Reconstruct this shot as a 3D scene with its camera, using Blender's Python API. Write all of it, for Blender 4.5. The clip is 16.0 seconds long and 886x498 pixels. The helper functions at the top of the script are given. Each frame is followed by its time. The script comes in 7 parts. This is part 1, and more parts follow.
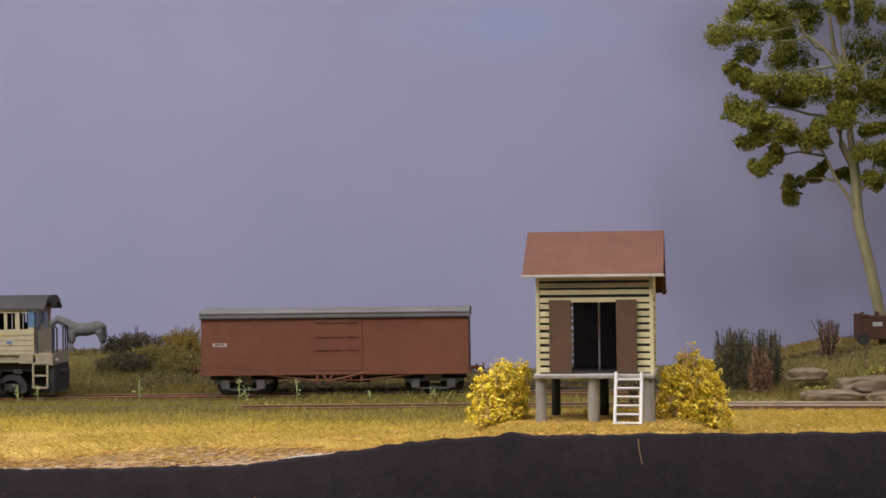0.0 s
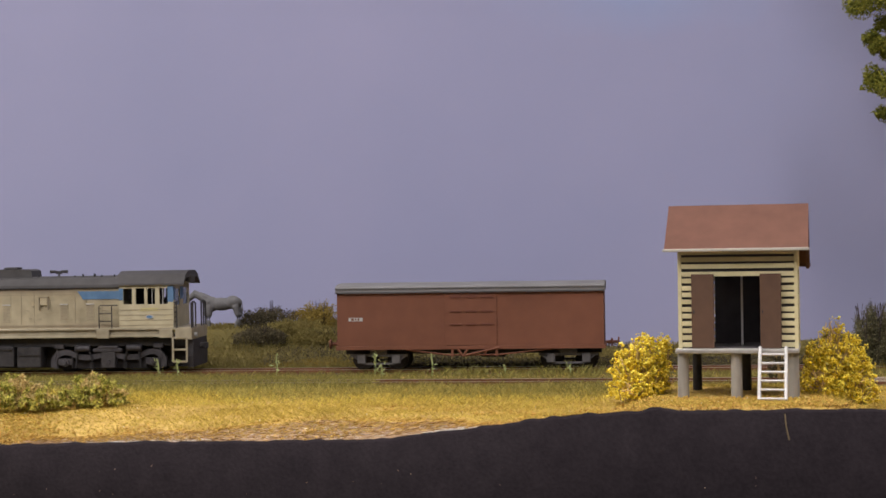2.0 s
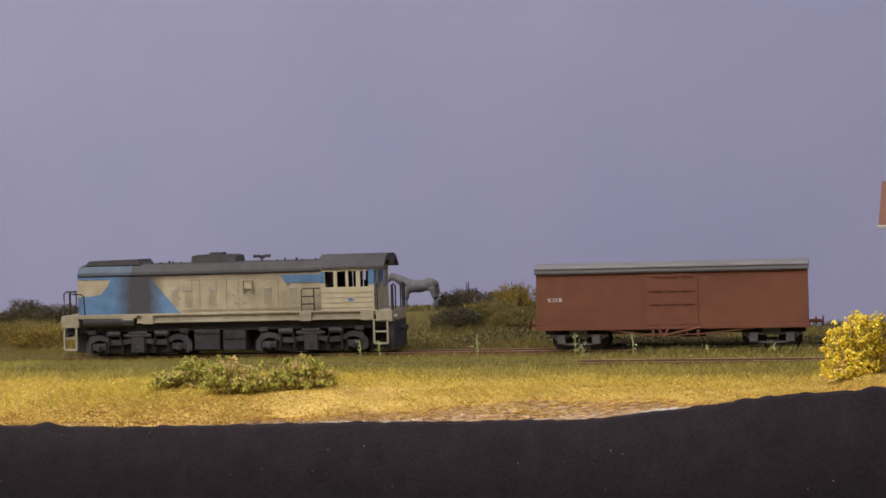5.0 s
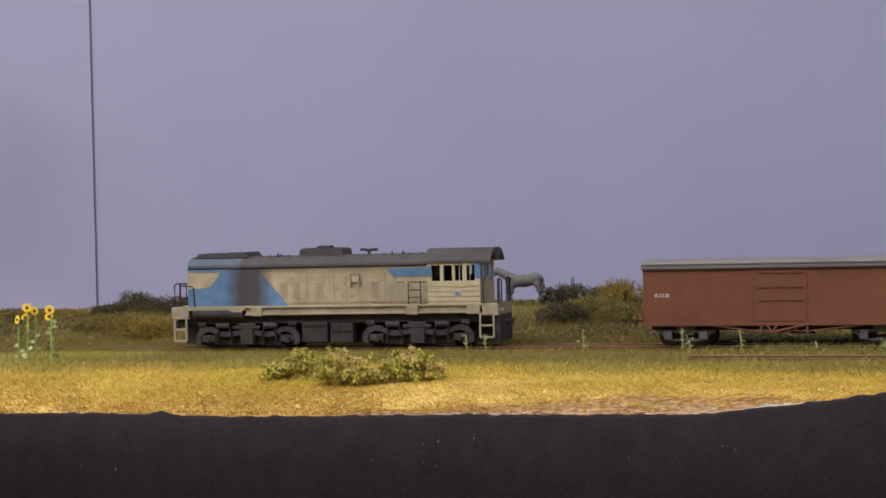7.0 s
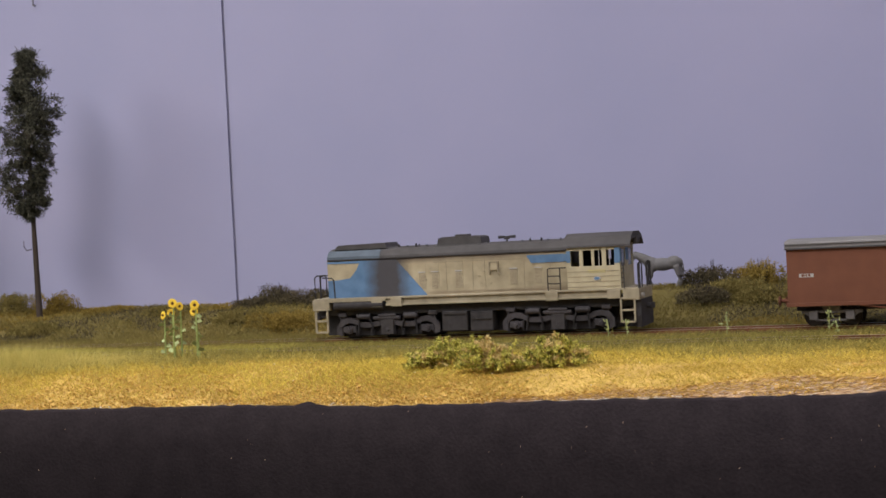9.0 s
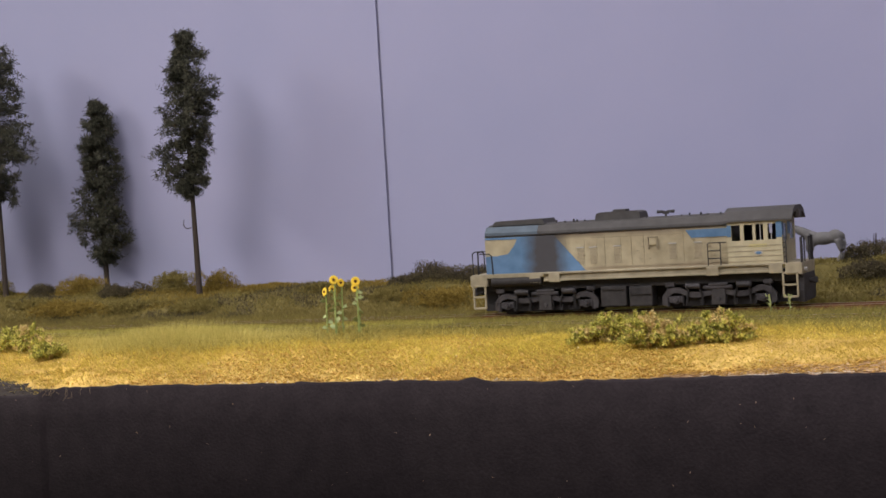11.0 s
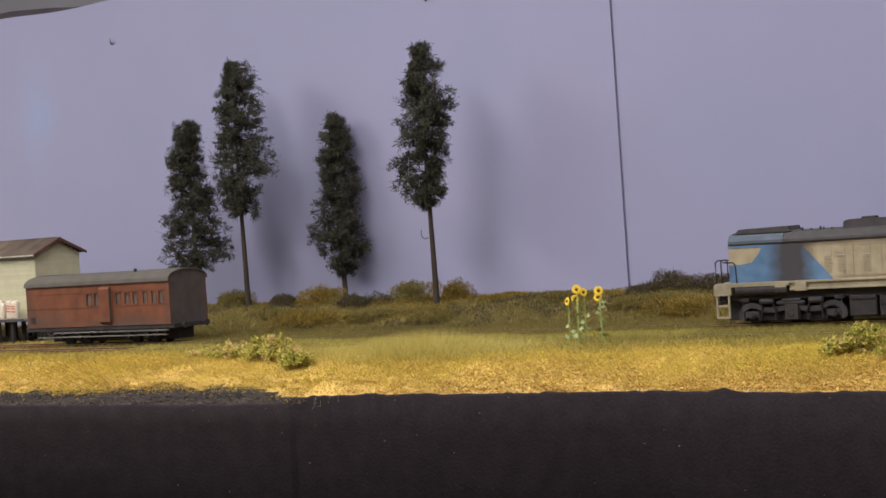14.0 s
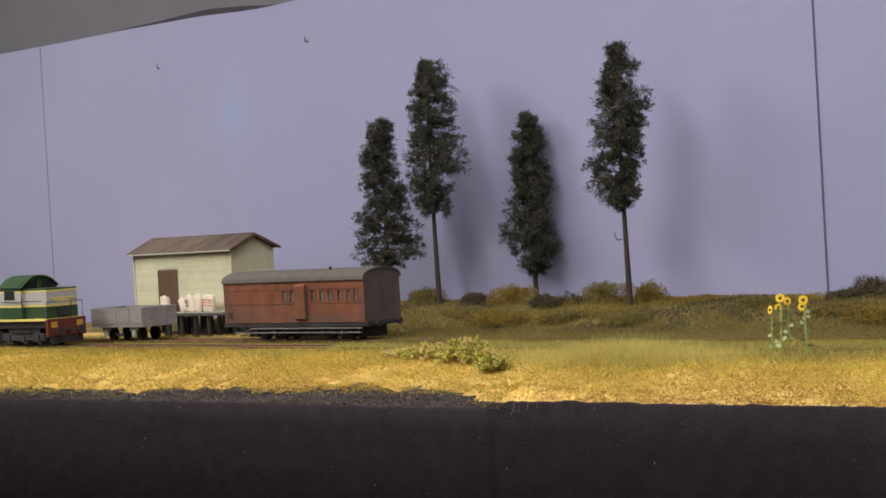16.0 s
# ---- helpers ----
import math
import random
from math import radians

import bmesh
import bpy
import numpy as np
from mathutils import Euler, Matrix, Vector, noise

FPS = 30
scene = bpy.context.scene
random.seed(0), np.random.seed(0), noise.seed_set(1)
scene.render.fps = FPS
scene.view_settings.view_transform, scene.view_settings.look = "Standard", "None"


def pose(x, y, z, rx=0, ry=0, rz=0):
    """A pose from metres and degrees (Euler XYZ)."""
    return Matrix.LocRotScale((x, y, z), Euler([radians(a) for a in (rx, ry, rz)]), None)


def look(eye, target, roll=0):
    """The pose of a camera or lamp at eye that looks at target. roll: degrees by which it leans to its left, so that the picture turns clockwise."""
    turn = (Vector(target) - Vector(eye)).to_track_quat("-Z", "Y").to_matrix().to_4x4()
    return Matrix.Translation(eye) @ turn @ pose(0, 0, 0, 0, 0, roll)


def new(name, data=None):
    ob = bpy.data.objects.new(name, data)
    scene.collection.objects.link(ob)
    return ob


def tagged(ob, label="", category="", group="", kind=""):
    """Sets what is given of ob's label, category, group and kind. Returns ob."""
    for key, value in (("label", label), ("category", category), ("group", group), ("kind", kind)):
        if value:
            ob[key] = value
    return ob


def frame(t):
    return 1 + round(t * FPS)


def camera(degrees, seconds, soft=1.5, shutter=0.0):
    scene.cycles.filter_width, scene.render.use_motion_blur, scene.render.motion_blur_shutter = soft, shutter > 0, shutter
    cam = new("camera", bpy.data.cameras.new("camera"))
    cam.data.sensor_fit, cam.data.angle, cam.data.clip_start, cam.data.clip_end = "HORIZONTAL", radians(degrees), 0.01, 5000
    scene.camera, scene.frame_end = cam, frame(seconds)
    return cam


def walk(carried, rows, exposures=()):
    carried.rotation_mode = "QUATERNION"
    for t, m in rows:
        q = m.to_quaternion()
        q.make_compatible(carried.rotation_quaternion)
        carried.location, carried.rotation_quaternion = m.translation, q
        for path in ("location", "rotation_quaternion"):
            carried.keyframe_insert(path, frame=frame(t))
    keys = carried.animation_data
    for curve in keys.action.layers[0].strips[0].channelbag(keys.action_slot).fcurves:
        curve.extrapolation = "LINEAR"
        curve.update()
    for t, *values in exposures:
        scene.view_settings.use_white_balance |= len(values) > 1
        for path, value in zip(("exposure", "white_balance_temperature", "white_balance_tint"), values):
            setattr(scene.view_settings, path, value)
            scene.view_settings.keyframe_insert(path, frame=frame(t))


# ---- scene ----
cam = camera(30.36, 16.0, soft=1.62)
ROWS = [
    (0.0, -0.0036, 0.0888, 0.0522, 0.712, 0.708, 2.678),
    (0.5, -0.0052, 0.0882, 0.0521, 0.298, 0.775, 3.661),
    (1.0, -0.0068, 0.0878, 0.0522, 0.244, 0.836, 4.997),
    (1.5, -0.0085, 0.0879, 0.0523, 0.056, 0.874, 5.912),
    (2.0, -0.0106, 0.0890, 0.0521, -0.108, 0.873, 6.800),
    (2.5, -0.0126, 0.0895, 0.0520, -0.253, 0.958, 7.826),
    (3.0, -0.0143, 0.0888, 0.0520, -0.359, 1.274, 8.825),
    (3.5, -0.0154, 0.0875, 0.0520, -0.381, 1.496, 9.959),
    (4.0, -0.0172, 0.0874, 0.0520, -0.452, 1.497, 11.030),
    (6.5, -0.0238, 0.0852, 0.0517, -0.714, 1.558, 15.366),
    (7.0, -0.0249, 0.0838, 0.0513, -0.664, 1.324, 16.213),
    (7.5, -0.0262, 0.0837, 0.0516, -0.718, 1.519, 17.172),
    (8.0, -0.0278, 0.0839, 0.0516, -0.828, 1.818, 18.103),
    (8.5, -0.0298, 0.0834, 0.0512, -0.850, 2.341, 19.306),
    (9.0, -0.0305, 0.0833, 0.0505, -0.872, 2.908, 20.598),
    (11.5, -0.0406, 0.0790, 0.0505, -1.373, 3.515, 26.659),
    (12.0, -0.0425, 0.0794, 0.0510, -1.128, 3.793, 27.921),
    (12.5, -0.0440, 0.0782, 0.0513, -0.898, 3.921, 29.120),
    (13.0, -0.0447, 0.0764, 0.0512, -0.654, 3.664, 30.316),
    (13.5, -0.0463, 0.0757, 0.0514, -0.653, 3.624, 31.570),
    (14.0, -0.0480, 0.0751, 0.0519, -0.664, 3.875, 33.041),
    (14.5, -0.0500, 0.0735, 0.0528, -0.637, 4.222, 34.854),
    (15.0, -0.0527, 0.0722, 0.0539, -0.670, 4.092, 36.589),
    (15.5, -0.0550, 0.0716, 0.0563, -0.698, 3.631, 37.986),
    (16.0, -0.0579, 0.0711, 0.0604, -0.766, 3.298, 39.137),
]
walk(cam, [(t, pose(x, y, z, 90 + pitch, roll, yaw)) for t, x, y, z, pitch, roll, yaw in ROWS])

# ---- light: unseen tubes over the front of the layout and added fill, in a closed hobby room ----
world = bpy.data.worlds.new("room_dark")
scene.world = world
world.use_nodes = True
world.node_tree.nodes["Background"].inputs[0].default_value = (0.8, 0.85, 1.0, 1)
world.node_tree.nodes["Background"].inputs[1].default_value = 0.06


def area_lamp(name, eye, target, sx, sy, watts, col):
    d = bpy.data.lights.new(name, "AREA")
    d.shape, d.size, d.size_y, d.energy, d.color = "RECTANGLE", sx, sy, watts, col
    ob = new(name, d)
    ob.matrix_world = look(eye, target)
    return ob


for lamp_x, aim_y, watts, red, blue in ((-1.08, 0.375, 3.4, 1.0, 0.80), (-0.57, 0.375, 2.6, 1.0, 0.85), (-0.17, 0.43, 1.30, 0.97, 0.97), (0.20, 0.375, 1.75, 0.99, 0.93)):
    area_lamp("tube_lamp", (lamp_x, 0.33, 0.43), (lamp_x + 0.12, aim_y, 0.0), 0.46, 0.11, watts * 1.14, (red, 0.94, blue))
# two added soft fill lights without fixtures, one overhead, one from the left
area_lamp("overhead_fill_light", (-0.36, 0.40, 1.30), (-0.36, 0.48, 0.0), 1.9, 0.9, 14.8, (1.0, 0.965, 0.93))
area_lamp("left_fill_light", (-1.75, -0.25, 0.50), (-0.55, 0.85, 0.08), 0.7, 0.6, 3.7, (0.96, 0.97, 1.0))

# ---- materials ----
U = 0.001  # plans below are in millimetres


def mat(name, col, rough=0.8, vary=0.25, scale=300.0, bump=0.2, metal=0.0, col2=None, island=0.0, objrand=0.0, depth=0.0003, streak=None, spec=0.3, transl=0.0):
    m = bpy.data.materials.new(name)
    m.use_nodes = True
    nt = m.node_tree
    n, l = nt.nodes, nt.links
    b = n["Principled BSDF"]
    b.inputs["Roughness"].default_value, b.inputs["Metallic"].default_value = rough, metal
    b.inputs["Specular IOR Level"].default_value = spec
    tc = n.new("ShaderNodeTexCoord")
    src = tc.outputs["Object"]
    if streak:
        mp = n.new("ShaderNodeMapping")
        mp.inputs["Scale"].default_value = streak
        l.new(src, mp.inputs[0])
        src = mp.outputs[0]
    fine, coarse = n.new("ShaderNodeTexNoise"), n.new("ShaderNodeTexNoise")
    fine.inputs["Scale"].default_value, fine.inputs["Detail"].default_value = scale, 5
    coarse.inputs["Scale"].default_value, coarse.inputs["Detail"].default_value = scale / 7, 3
    l.new(src, fine.inputs["Vector"])
    l.new(src, coarse.inputs["Vector"])
    mix = n.new("ShaderNodeMath")
    mix.operation = "MULTIPLY_ADD"
    mix.inputs[1].default_value = 0.5
    half = n.new("ShaderNodeMath")
    half.operation = "MULTIPLY"
    half.inputs[1].default_value = 0.5
    l.new(fine.outputs[0], mix.inputs[0])
    l.new(coarse.outputs[0], half.inputs[0])
    l.new(half.outputs[0], mix.inputs[2])
    fac = mix.outputs[0]
    for amount, node, out in ((island, "ShaderNodeNewGeometry", "Random Per Island"), (objrand, "ShaderNodeObjectInfo", "Random")):
        if amount:
            g, mm = n.new(node), n.new("ShaderNodeMix")
            mm.inputs[0].default_value = amount
            l.new(fac, mm.inputs[2])
            l.new(g.outputs[out], mm.inputs[3])
            fac = mm.outputs[0]
    ramp = n.new("ShaderNodeValToRGB")
    lo = [c * (1 - vary) for c in col]
    hi = col2 or [min(1, c * (1 + vary)) for c in col]
    ramp.color_ramp.elements[0].position, ramp.color_ramp.elements[0].color = 0.3, (*lo, 1)
    ramp.color_ramp.elements[1].position, ramp.color_ramp.elements[1].color = 0.7, (*hi, 1)
    l.new(fac, ramp.inputs[0])
    l.new(ramp.outputs[0], b.inputs["Base Color"])
    if transl:
        t, mx = n.new("ShaderNodeBsdfTranslucent"), n.new("ShaderNodeMixShader")
        mx.inputs[0].default_value = transl
        l.new(ramp.outputs[0], t.inputs[0])
        l.new(b.outputs[0], mx.inputs[1])
        l.new(t.outputs[0], mx.inputs[2])
        l.new(mx.outputs[0], n["Material Output"].inputs[0])
    if bump:
        bp = n.new("ShaderNodeBump")
        bp.inputs["Strength"].default_value, bp.inputs["Distance"].default_value = bump, depth
        l.new(fine.outputs[0], bp.inputs["Height"])
        l.new(bp.outputs[0], b.inputs["Normal"])
    return m

M_SKY = mat("painted_backdrop", (0.27, 0.281, 0.448), 0.85, 0.07, 9.0, 0.05, col2=(0.312, 0.304, 0.467))


def paint_patch(m, x, z, wide, high, col, amount):
    """A faint cloudy patch of another paint on a board, at x and z in millimetres."""
    n, l = m.node_tree.nodes, m.node_tree.links
    b = n["Principled BSDF"]
    old = b.inputs["Base Color"].links[0].from_socket
    tc, mp, ln, nz = n.new("ShaderNodeTexCoord"), n.new("ShaderNodeMapping"), n.new("ShaderNodeVectorMath"), n.new("ShaderNodeTexNoise")
    mp.inputs["Location"].default_value = (-x / wide, 0, -z / high)
    mp.inputs["Scale"].default_value = (1000 / wide, 0, 1000 / high)
    ln.operation = "LENGTH"
    nz.inputs["Scale"].default_value = 40
    l.new(tc.outputs["Object"], mp.inputs[0])
    l.new(mp.outputs[0], ln.inputs[0])
    l.new(tc.outputs["Object"], nz.inputs["Vector"])
    add = n.new("ShaderNodeMath")
    add.operation = "ADD"
    l.new(ln.outputs["Value"], add.inputs[0])
    l.new(nz.outputs[0], add.inputs[1])
    r = n.new("ShaderNodeMapRange")
    r.inputs[1].default_value, r.inputs[2].default_value, r.inputs[3].default_value, r.inputs[4].default_value = 0.5, 1.6, amount, 0.0
    l.new(add.outputs[0], r.inputs[0])
    mx = n.new("ShaderNodeMix")
    mx.data_type = "RGBA"
    l.new(r.outputs[0], mx.inputs[0])
    l.new(old, mx.inputs[6])
    mx.inputs[7].default_value = (*col, 1)
    l.new(mx.outputs[2], b.inputs["Base Color"])


paint_patch(M_SKY, -908, 150, 22, 42, (0.26, 0.33, 0.55), 0.5)
paint_patch(M_SKY, -10, 172, 60, 22, (0.25, 0.31, 0.52), 0.6)
M_WALL = mat("room_wall", (0.150, 0.146, 0.172), 0.9, 0.1, 20.0, 0.1)
M_BOUNCE = mat("pale_bounce_surface", (0.42, 0.40, 0.39), 0.7, 0.15, 20.0, 0.05)
M_BLACK = mat("black_cloth", (0.018, 0.0138, 0.0168), 0.95, 0.25, 900.0, 0.5, col2=(0.0265, 0.0205, 0.024), spec=0.1, depth=0.0005)
M_EARTH = mat("sandy_earth", (0.46, 0.29, 0.08), 0.95, 0.4, 500.0, 0.6, col2=(0.66, 0.45, 0.14), depth=0.0006)
M_PLASTER = mat("bare_plaster_rock", (0.29, 0.16, 0.075), 0.9, 0.4, 700.0, 0.9, col2=(0.60, 0.42, 0.25), streak=(0.22, 1.2, 2.5), depth=0.0008)
M_DIRT = mat("dark_ash", (0.008, 0.006, 0.006), 0.95, 0.6, 160.0, 1.0, col2=(0.044, 0.034, 0.033), streak=(0.35, 1, 2.4), depth=0.0016)
M_HILL = mat("hill_scrub", (0.10, 0.082, 0.024), 0.95, 0.35, 120.0, 0.8, col2=(0.19, 0.145, 0.045), depth=0.001)
M_BALLAST = mat("track_earth", (0.105, 0.060, 0.032), 0.95, 0.4, 900.0, 0.8, depth=0.0005)
M_RUST = mat("rusty_rail", (0.150, 0.060, 0.030), 0.6, 0.3, 500.0, 0.2, metal=0.3)
M_RAILTOP = mat("worn_rail_head", (0.42, 0.36, 0.30), 0.35, 0.2, 300.0, 0.05, metal=0.7)
M_PALERAIL = mat("dusty_pale_rail", (0.40, 0.33, 0.26), 0.55, 0.25, 300.0, 0.1, metal=0.1)
M_SLEEPER = mat("weathered_sleeper", (0.085, 0.058, 0.045), 0.9, 0.4, 600.0, 0.4, objrand=0.5)
M_GAP = mat("board_gap", (0.20, 0.195, 0.28), 0.9, 0.15, 80.0, 0.0)
M_FAINTGAP = mat("painted_over_gap", (0.25, 0.255, 0.38), 0.9, 0.15, 80.0, 0.0)
M_SLOTSHADE = mat("painted_slot_shadow", (0.05, 0.042, 0.055), 0.9, 0.3, 60.0, 0.0)


# ---- mesh helpers: all bmesh coordinates are millimetres ----
def group(name, m=None, **tags):
    ob = new(name)
    ob.empty_display_size = 0.01
    if m is not None:
        ob.matrix_world = m
    return tagged(ob, **tags)


def at(x, y, z, rz=0):
    return pose(x * U, y * U, z * U, 0, 0, rz)


def finish(name, bm, material, parent=None, label="", smooth=False):
    bmesh.ops.scale(bm, vec=(U, U, U), verts=bm.verts)
    me = bpy.data.meshes.new(name)
    bm.to_mesh(me)
    bm.free()
    me.materials.append(material)
    if smooth:
        me.shade_smooth()
    ob = new(name, me)
    ob.parent = parent
    if label:
        ob["label"] = label
    return ob


part = finish


def arrays(name, verts, faces, material, parent=None, label=""):
    """One mesh from arrays of millimetre vertices and equal-sided faces."""
    verts, faces = np.asarray(verts, float) * U, np.asarray(faces, int)
    me = bpy.data.meshes.new(name)
    k = faces.shape[1]
    me.vertices.add(len(verts))
    me.vertices.foreach_set("co", verts.ravel())
    me.loops.add(faces.size)
    me.loops.foreach_set("vertex_index", faces.ravel())
    me.polygons.add(len(faces))
    me.polygons.foreach_set("loop_start", np.arange(0, faces.size, k))
    me.update(calc_edges=True)
    me.materials.append(material)
    ob = new(name, me)
    ob.parent = parent
    if label:
        ob["label"] = label
    return ob


def shared(name, me, m, parent):
    ob = new(name, me)
    ob.parent = parent
    ob.matrix_basis = m
    return ob


def box(bm, x0, x1, y0, y1, z0, z1, bevel=0.0, m=None):
    vs = bmesh.ops.create_cube(bm, size=1.0)["verts"]
    bmesh.ops.scale(bm, vec=(x1 - x0, y1 - y0, z1 - z0), verts=vs)
    bmesh.ops.translate(bm, vec=((x0 + x1) / 2, (y0 + y1) / 2, (z0 + z1) / 2), verts=vs)
    if bevel:
        es = list({e for v in vs for e in v.link_edges})
        got = bmesh.ops.bevel(bm, geom=es, offset=bevel, segments=2, affect="EDGES", profile=0.6)
        vs = [v for v in bm.verts if v in set(got["verts"])] + [v for v in vs if v.is_valid]
        vs = list(set(vs))
    if m is not None:
        bmesh.ops.transform(bm, matrix=m, verts=vs)
    return bm


def cubes(*boxes, bevel=0.0):
    bm = bmesh.new()
    for b in boxes:
        box(bm, *b, bevel=bevel)
    return bm


def rod(bm, p, q, r, r2=None, seg=10):
    p, q = Vector(p), Vector(q)
    d = q - p
    m = Matrix.Translation((p + q) / 2) @ d.to_track_quat("Z", "Y").to_matrix().to_4x4()
    bmesh.ops.create_cone(bm, cap_ends=True, segments=seg, radius1=r, radius2=r if r2 is None else r2, depth=d.length, matrix=m)
    return bm


def tube(bm, pts, r, seg=6, r_end=None):
    """A bent rod through pts, tapering from r to r_end."""
    pts = [Vector(p) for p in pts]
    r_end = r if r_end is None else r_end
    rings = []
    for i, p in enumerate(pts):
        d = (pts[min(i + 1, len(pts) - 1)] - pts[max(i - 1, 0)]).normalized()
        q = d.to_track_quat("Z", "Y")
        rr = r + (r_end - r) * i / (len(pts) - 1)
        rings.append([bm.verts.new(p + q @ Vector((rr * math.cos(a), rr * math.sin(a), 0))) for a in [2 * math.pi * k / seg for k in range(seg)]])
    for a, b in zip(rings, rings[1:]):
        for k in range(seg):
            bm.faces.new((a[k], a[(k + 1) % seg], b[(k + 1) % seg], b[k]))
    bm.faces.new(rings[0][::-1])
    bm.faces.new(rings[-1])
    return bm


def prism(bm, outline, y0, y1):
    """The x-z outline, pushed from y0 to y1."""
    a = [bm.verts.new((x, y0, z)) for x, z in outline]
    b = [bm.verts.new((x, y1, z)) for x, z in outline]
    n = len(a)
    for k in range(n):
        bm.faces.new((a[k], a[(k + 1) % n], b[(k + 1) % n], b[k]))
    bm.faces.new(a[::-1])
    bm.faces.new(b)
    bmesh.ops.recalc_face_normals(bm, faces=bm.faces)
    return bm


def prism_x(bm, outline, x0, x1):
    """The y-z outline, pushed from x0 to x1."""
    a = [bm.verts.new((x0, y, z)) for y, z in outline]
    b = [bm.verts.new((x1, y, z)) for y, z in outline]
    n = len(a)
    for k in range(n):
        bm.faces.new((a[k], a[(k + 1) % n], b[(k + 1) % n], b[k]))
    bm.faces.new(a[::-1])
    bm.faces.new(b)
    bmesh.ops.recalc_face_normals(bm, faces=bm.faces)
    return bm


# ---- the ground ----
def lerp_table(x, table):
    return float(np.interp(x, [p[0] for p in table], [p[1] for p in table]))


EDGE_Y = [(-1300, 604), (-470, 600), (-300, 600), (-165, 572), (-84, 552), (-40, 542), (420, 542)]
EDGE_Z = [(-1300, -19), (-790, -18), (-620, -16.2), (-520, -15.8), (-470, -15.0), (-466, -12.6), (-430, -11.4), (-380, -11.4), (-330, -10.7), (-262, -10.2), (-233, -9.4), (-190, -7.6), (-165, -6.4), (-132, -5.3), (-84, -3.3), (-62, -0.1), (-46, 2.3), (-32, 4.4), (-12, 5.4), (20, 5.8), (420, 6.0)]
TRACK_FAR = [(-1300, 742), (-640, 742), (-420, 752), (-270, 760.5), (-150, 764.5), (420, 764.5)]
TRACK_NEAR = [(-1300, 704), (-640, 702), (60, 702), (105, 697.5), (160, 692), (420, 672)]
CREST = [(-1300, 3), (-960, 3), (-800, 6), (-740, 13), (-640, 13), (-520, 11.5), (-420, 12), (-330, 13), (-240, 14), (-150, 14), (-60, 3), (60, 3), (105, 9), (140, 16.5), (420, 17)]
HILL_FOOT = [(-1300, 845), (-800, 800), (-640, 775), (-400, 790), (-150, 792), (-60, 800), (60, 790), (110, 722), (420, 718)]
HILL_TOP = [(-1300, 880), (-760, 840), (-400, 845), (-60, 850), (60, 840), (125, 772), (420, 768)]


def bump_noise(x, y, s, k=0.0):
    return noise.noise(Vector((x / s, y / s, k)))


def ground_z(x, y):
    ye, ze = lerp_table(x, EDGE_Y), lerp_table(x, EDGE_Z)
    z = 0.0
    bank = ye + 62
    if y < bank:
        t = max(0.0, (y - ye) / (bank - ye))
        z = ze * (1 - t) ** 1.35 + (1.6 if ze < 0 else 0) * math.sin(math.pi * t) * 0.8
        z += bump_noise(x, y, 17) * 0.8 + bump_noise(x, y, 6) * 0.35
        if x < -462 and 1 < y - ye < 26:
            z += bump_noise(x, y, 9, 11) * 1.3 + bump_noise(x * 0.5, y, 4, 13) * 0.9
    elif y < 685:
        z += (bump_noise(x, y, 17) * 0.8 + bump_noise(x, y, 6) * 0.35) * (1 - (y - bank) / max(1, 685 - bank))
    if -25 < x < 62 and 555 < y < 660:
        w = min(1, (x + 25) / 18, (62 - x) / 18, (660 - y) / 35)
        z = max(z, 5.8 * max(0, w))
    f, c = lerp_table(x, HILL_FOOT), lerp_table(x, HILL_TOP)
    if y > f:
        t = min(1.0, (y - f) / (c - f))
        s = t * t * (3 - 2 * t)
        z += lerp_table(x, CREST) * s + s * (bump_noise(x, y, 30, 4) * 2.2 + bump_noise(x, y, 9, 7) * 1.0)
    m = 1 - ((x + 206) / 18) ** 2 - ((y - 838) / 16) ** 2
    if m > 0:
        z = max(z, 15.2 * min(1, 3 * m) + z * (1 - min(1, 3 * m)))
    return z


def build_ground():
    xs = np.arange(-1300, 421, 4.0)
    rows = 86
    verts = np.empty((len(xs), rows, 3))
    for i, x in enumerate(xs):
        ye = lerp_table(x, EDGE_Y)
        for j in range(rows):
            y = ye + (887 - ye) * (j / (rows - 1)) ** 1.15
            verts[i, j] = x, y, ground_z(x, y) - (0.5 if 0 < j else 0.0)
    idx = np.arange(len(xs) * rows).reshape(len(xs), rows)
    faces = np.stack([idx[:-1, :-1], idx[1:, :-1], idx[1:, 1:], idx[:-1, 1:]], -1).reshape(-1, 4)
    ob = arrays("ground", verts.reshape(-1, 3), faces, M_EARTH)
    ob.data.shade_smooth()
    for m in (M_HILL, M_PLASTER, M_DIRT, M_BALLAST):
        ob.data.materials.append(m)
    slots = []
    for p in ob.data.polygons:
        x, y, z = p.center / U
        ye = lerp_table(x, EDGE_Y)
        d = y - ye + bump_noise(x, y, 14, 3) * 4
        k = 0
        if y > lerp_table(x, HILL_FOOT) - 2:
            k = 1
        elif -215 < x < -45 and d < lerp_table(x, [(-215, 1), (-180, 6), (-150, 12), (-110, 24), (-80, 22), (-55, 10), (-45, 2)]):
            k = 2
        elif x < -460 and d < lerp_table(x, [(-1300, 13), (-700, 11), (-560, 19), (-500, 16), (-478, 8), (-466, 1)]):
            k = 3
        elif y > 684 and (abs(y - lerp_table(x, TRACK_NEAR)) < 14 or abs(y - lerp_table(x, TRACK_FAR)) < 16):
            k = 4
        slots.append(k)
    ob.data.polygons.foreach_set("material_index", slots)
    tagged(ob, "sandy model ground with bare plaster and earth patches", "ground", kind="structure")
    return ob


build_ground()


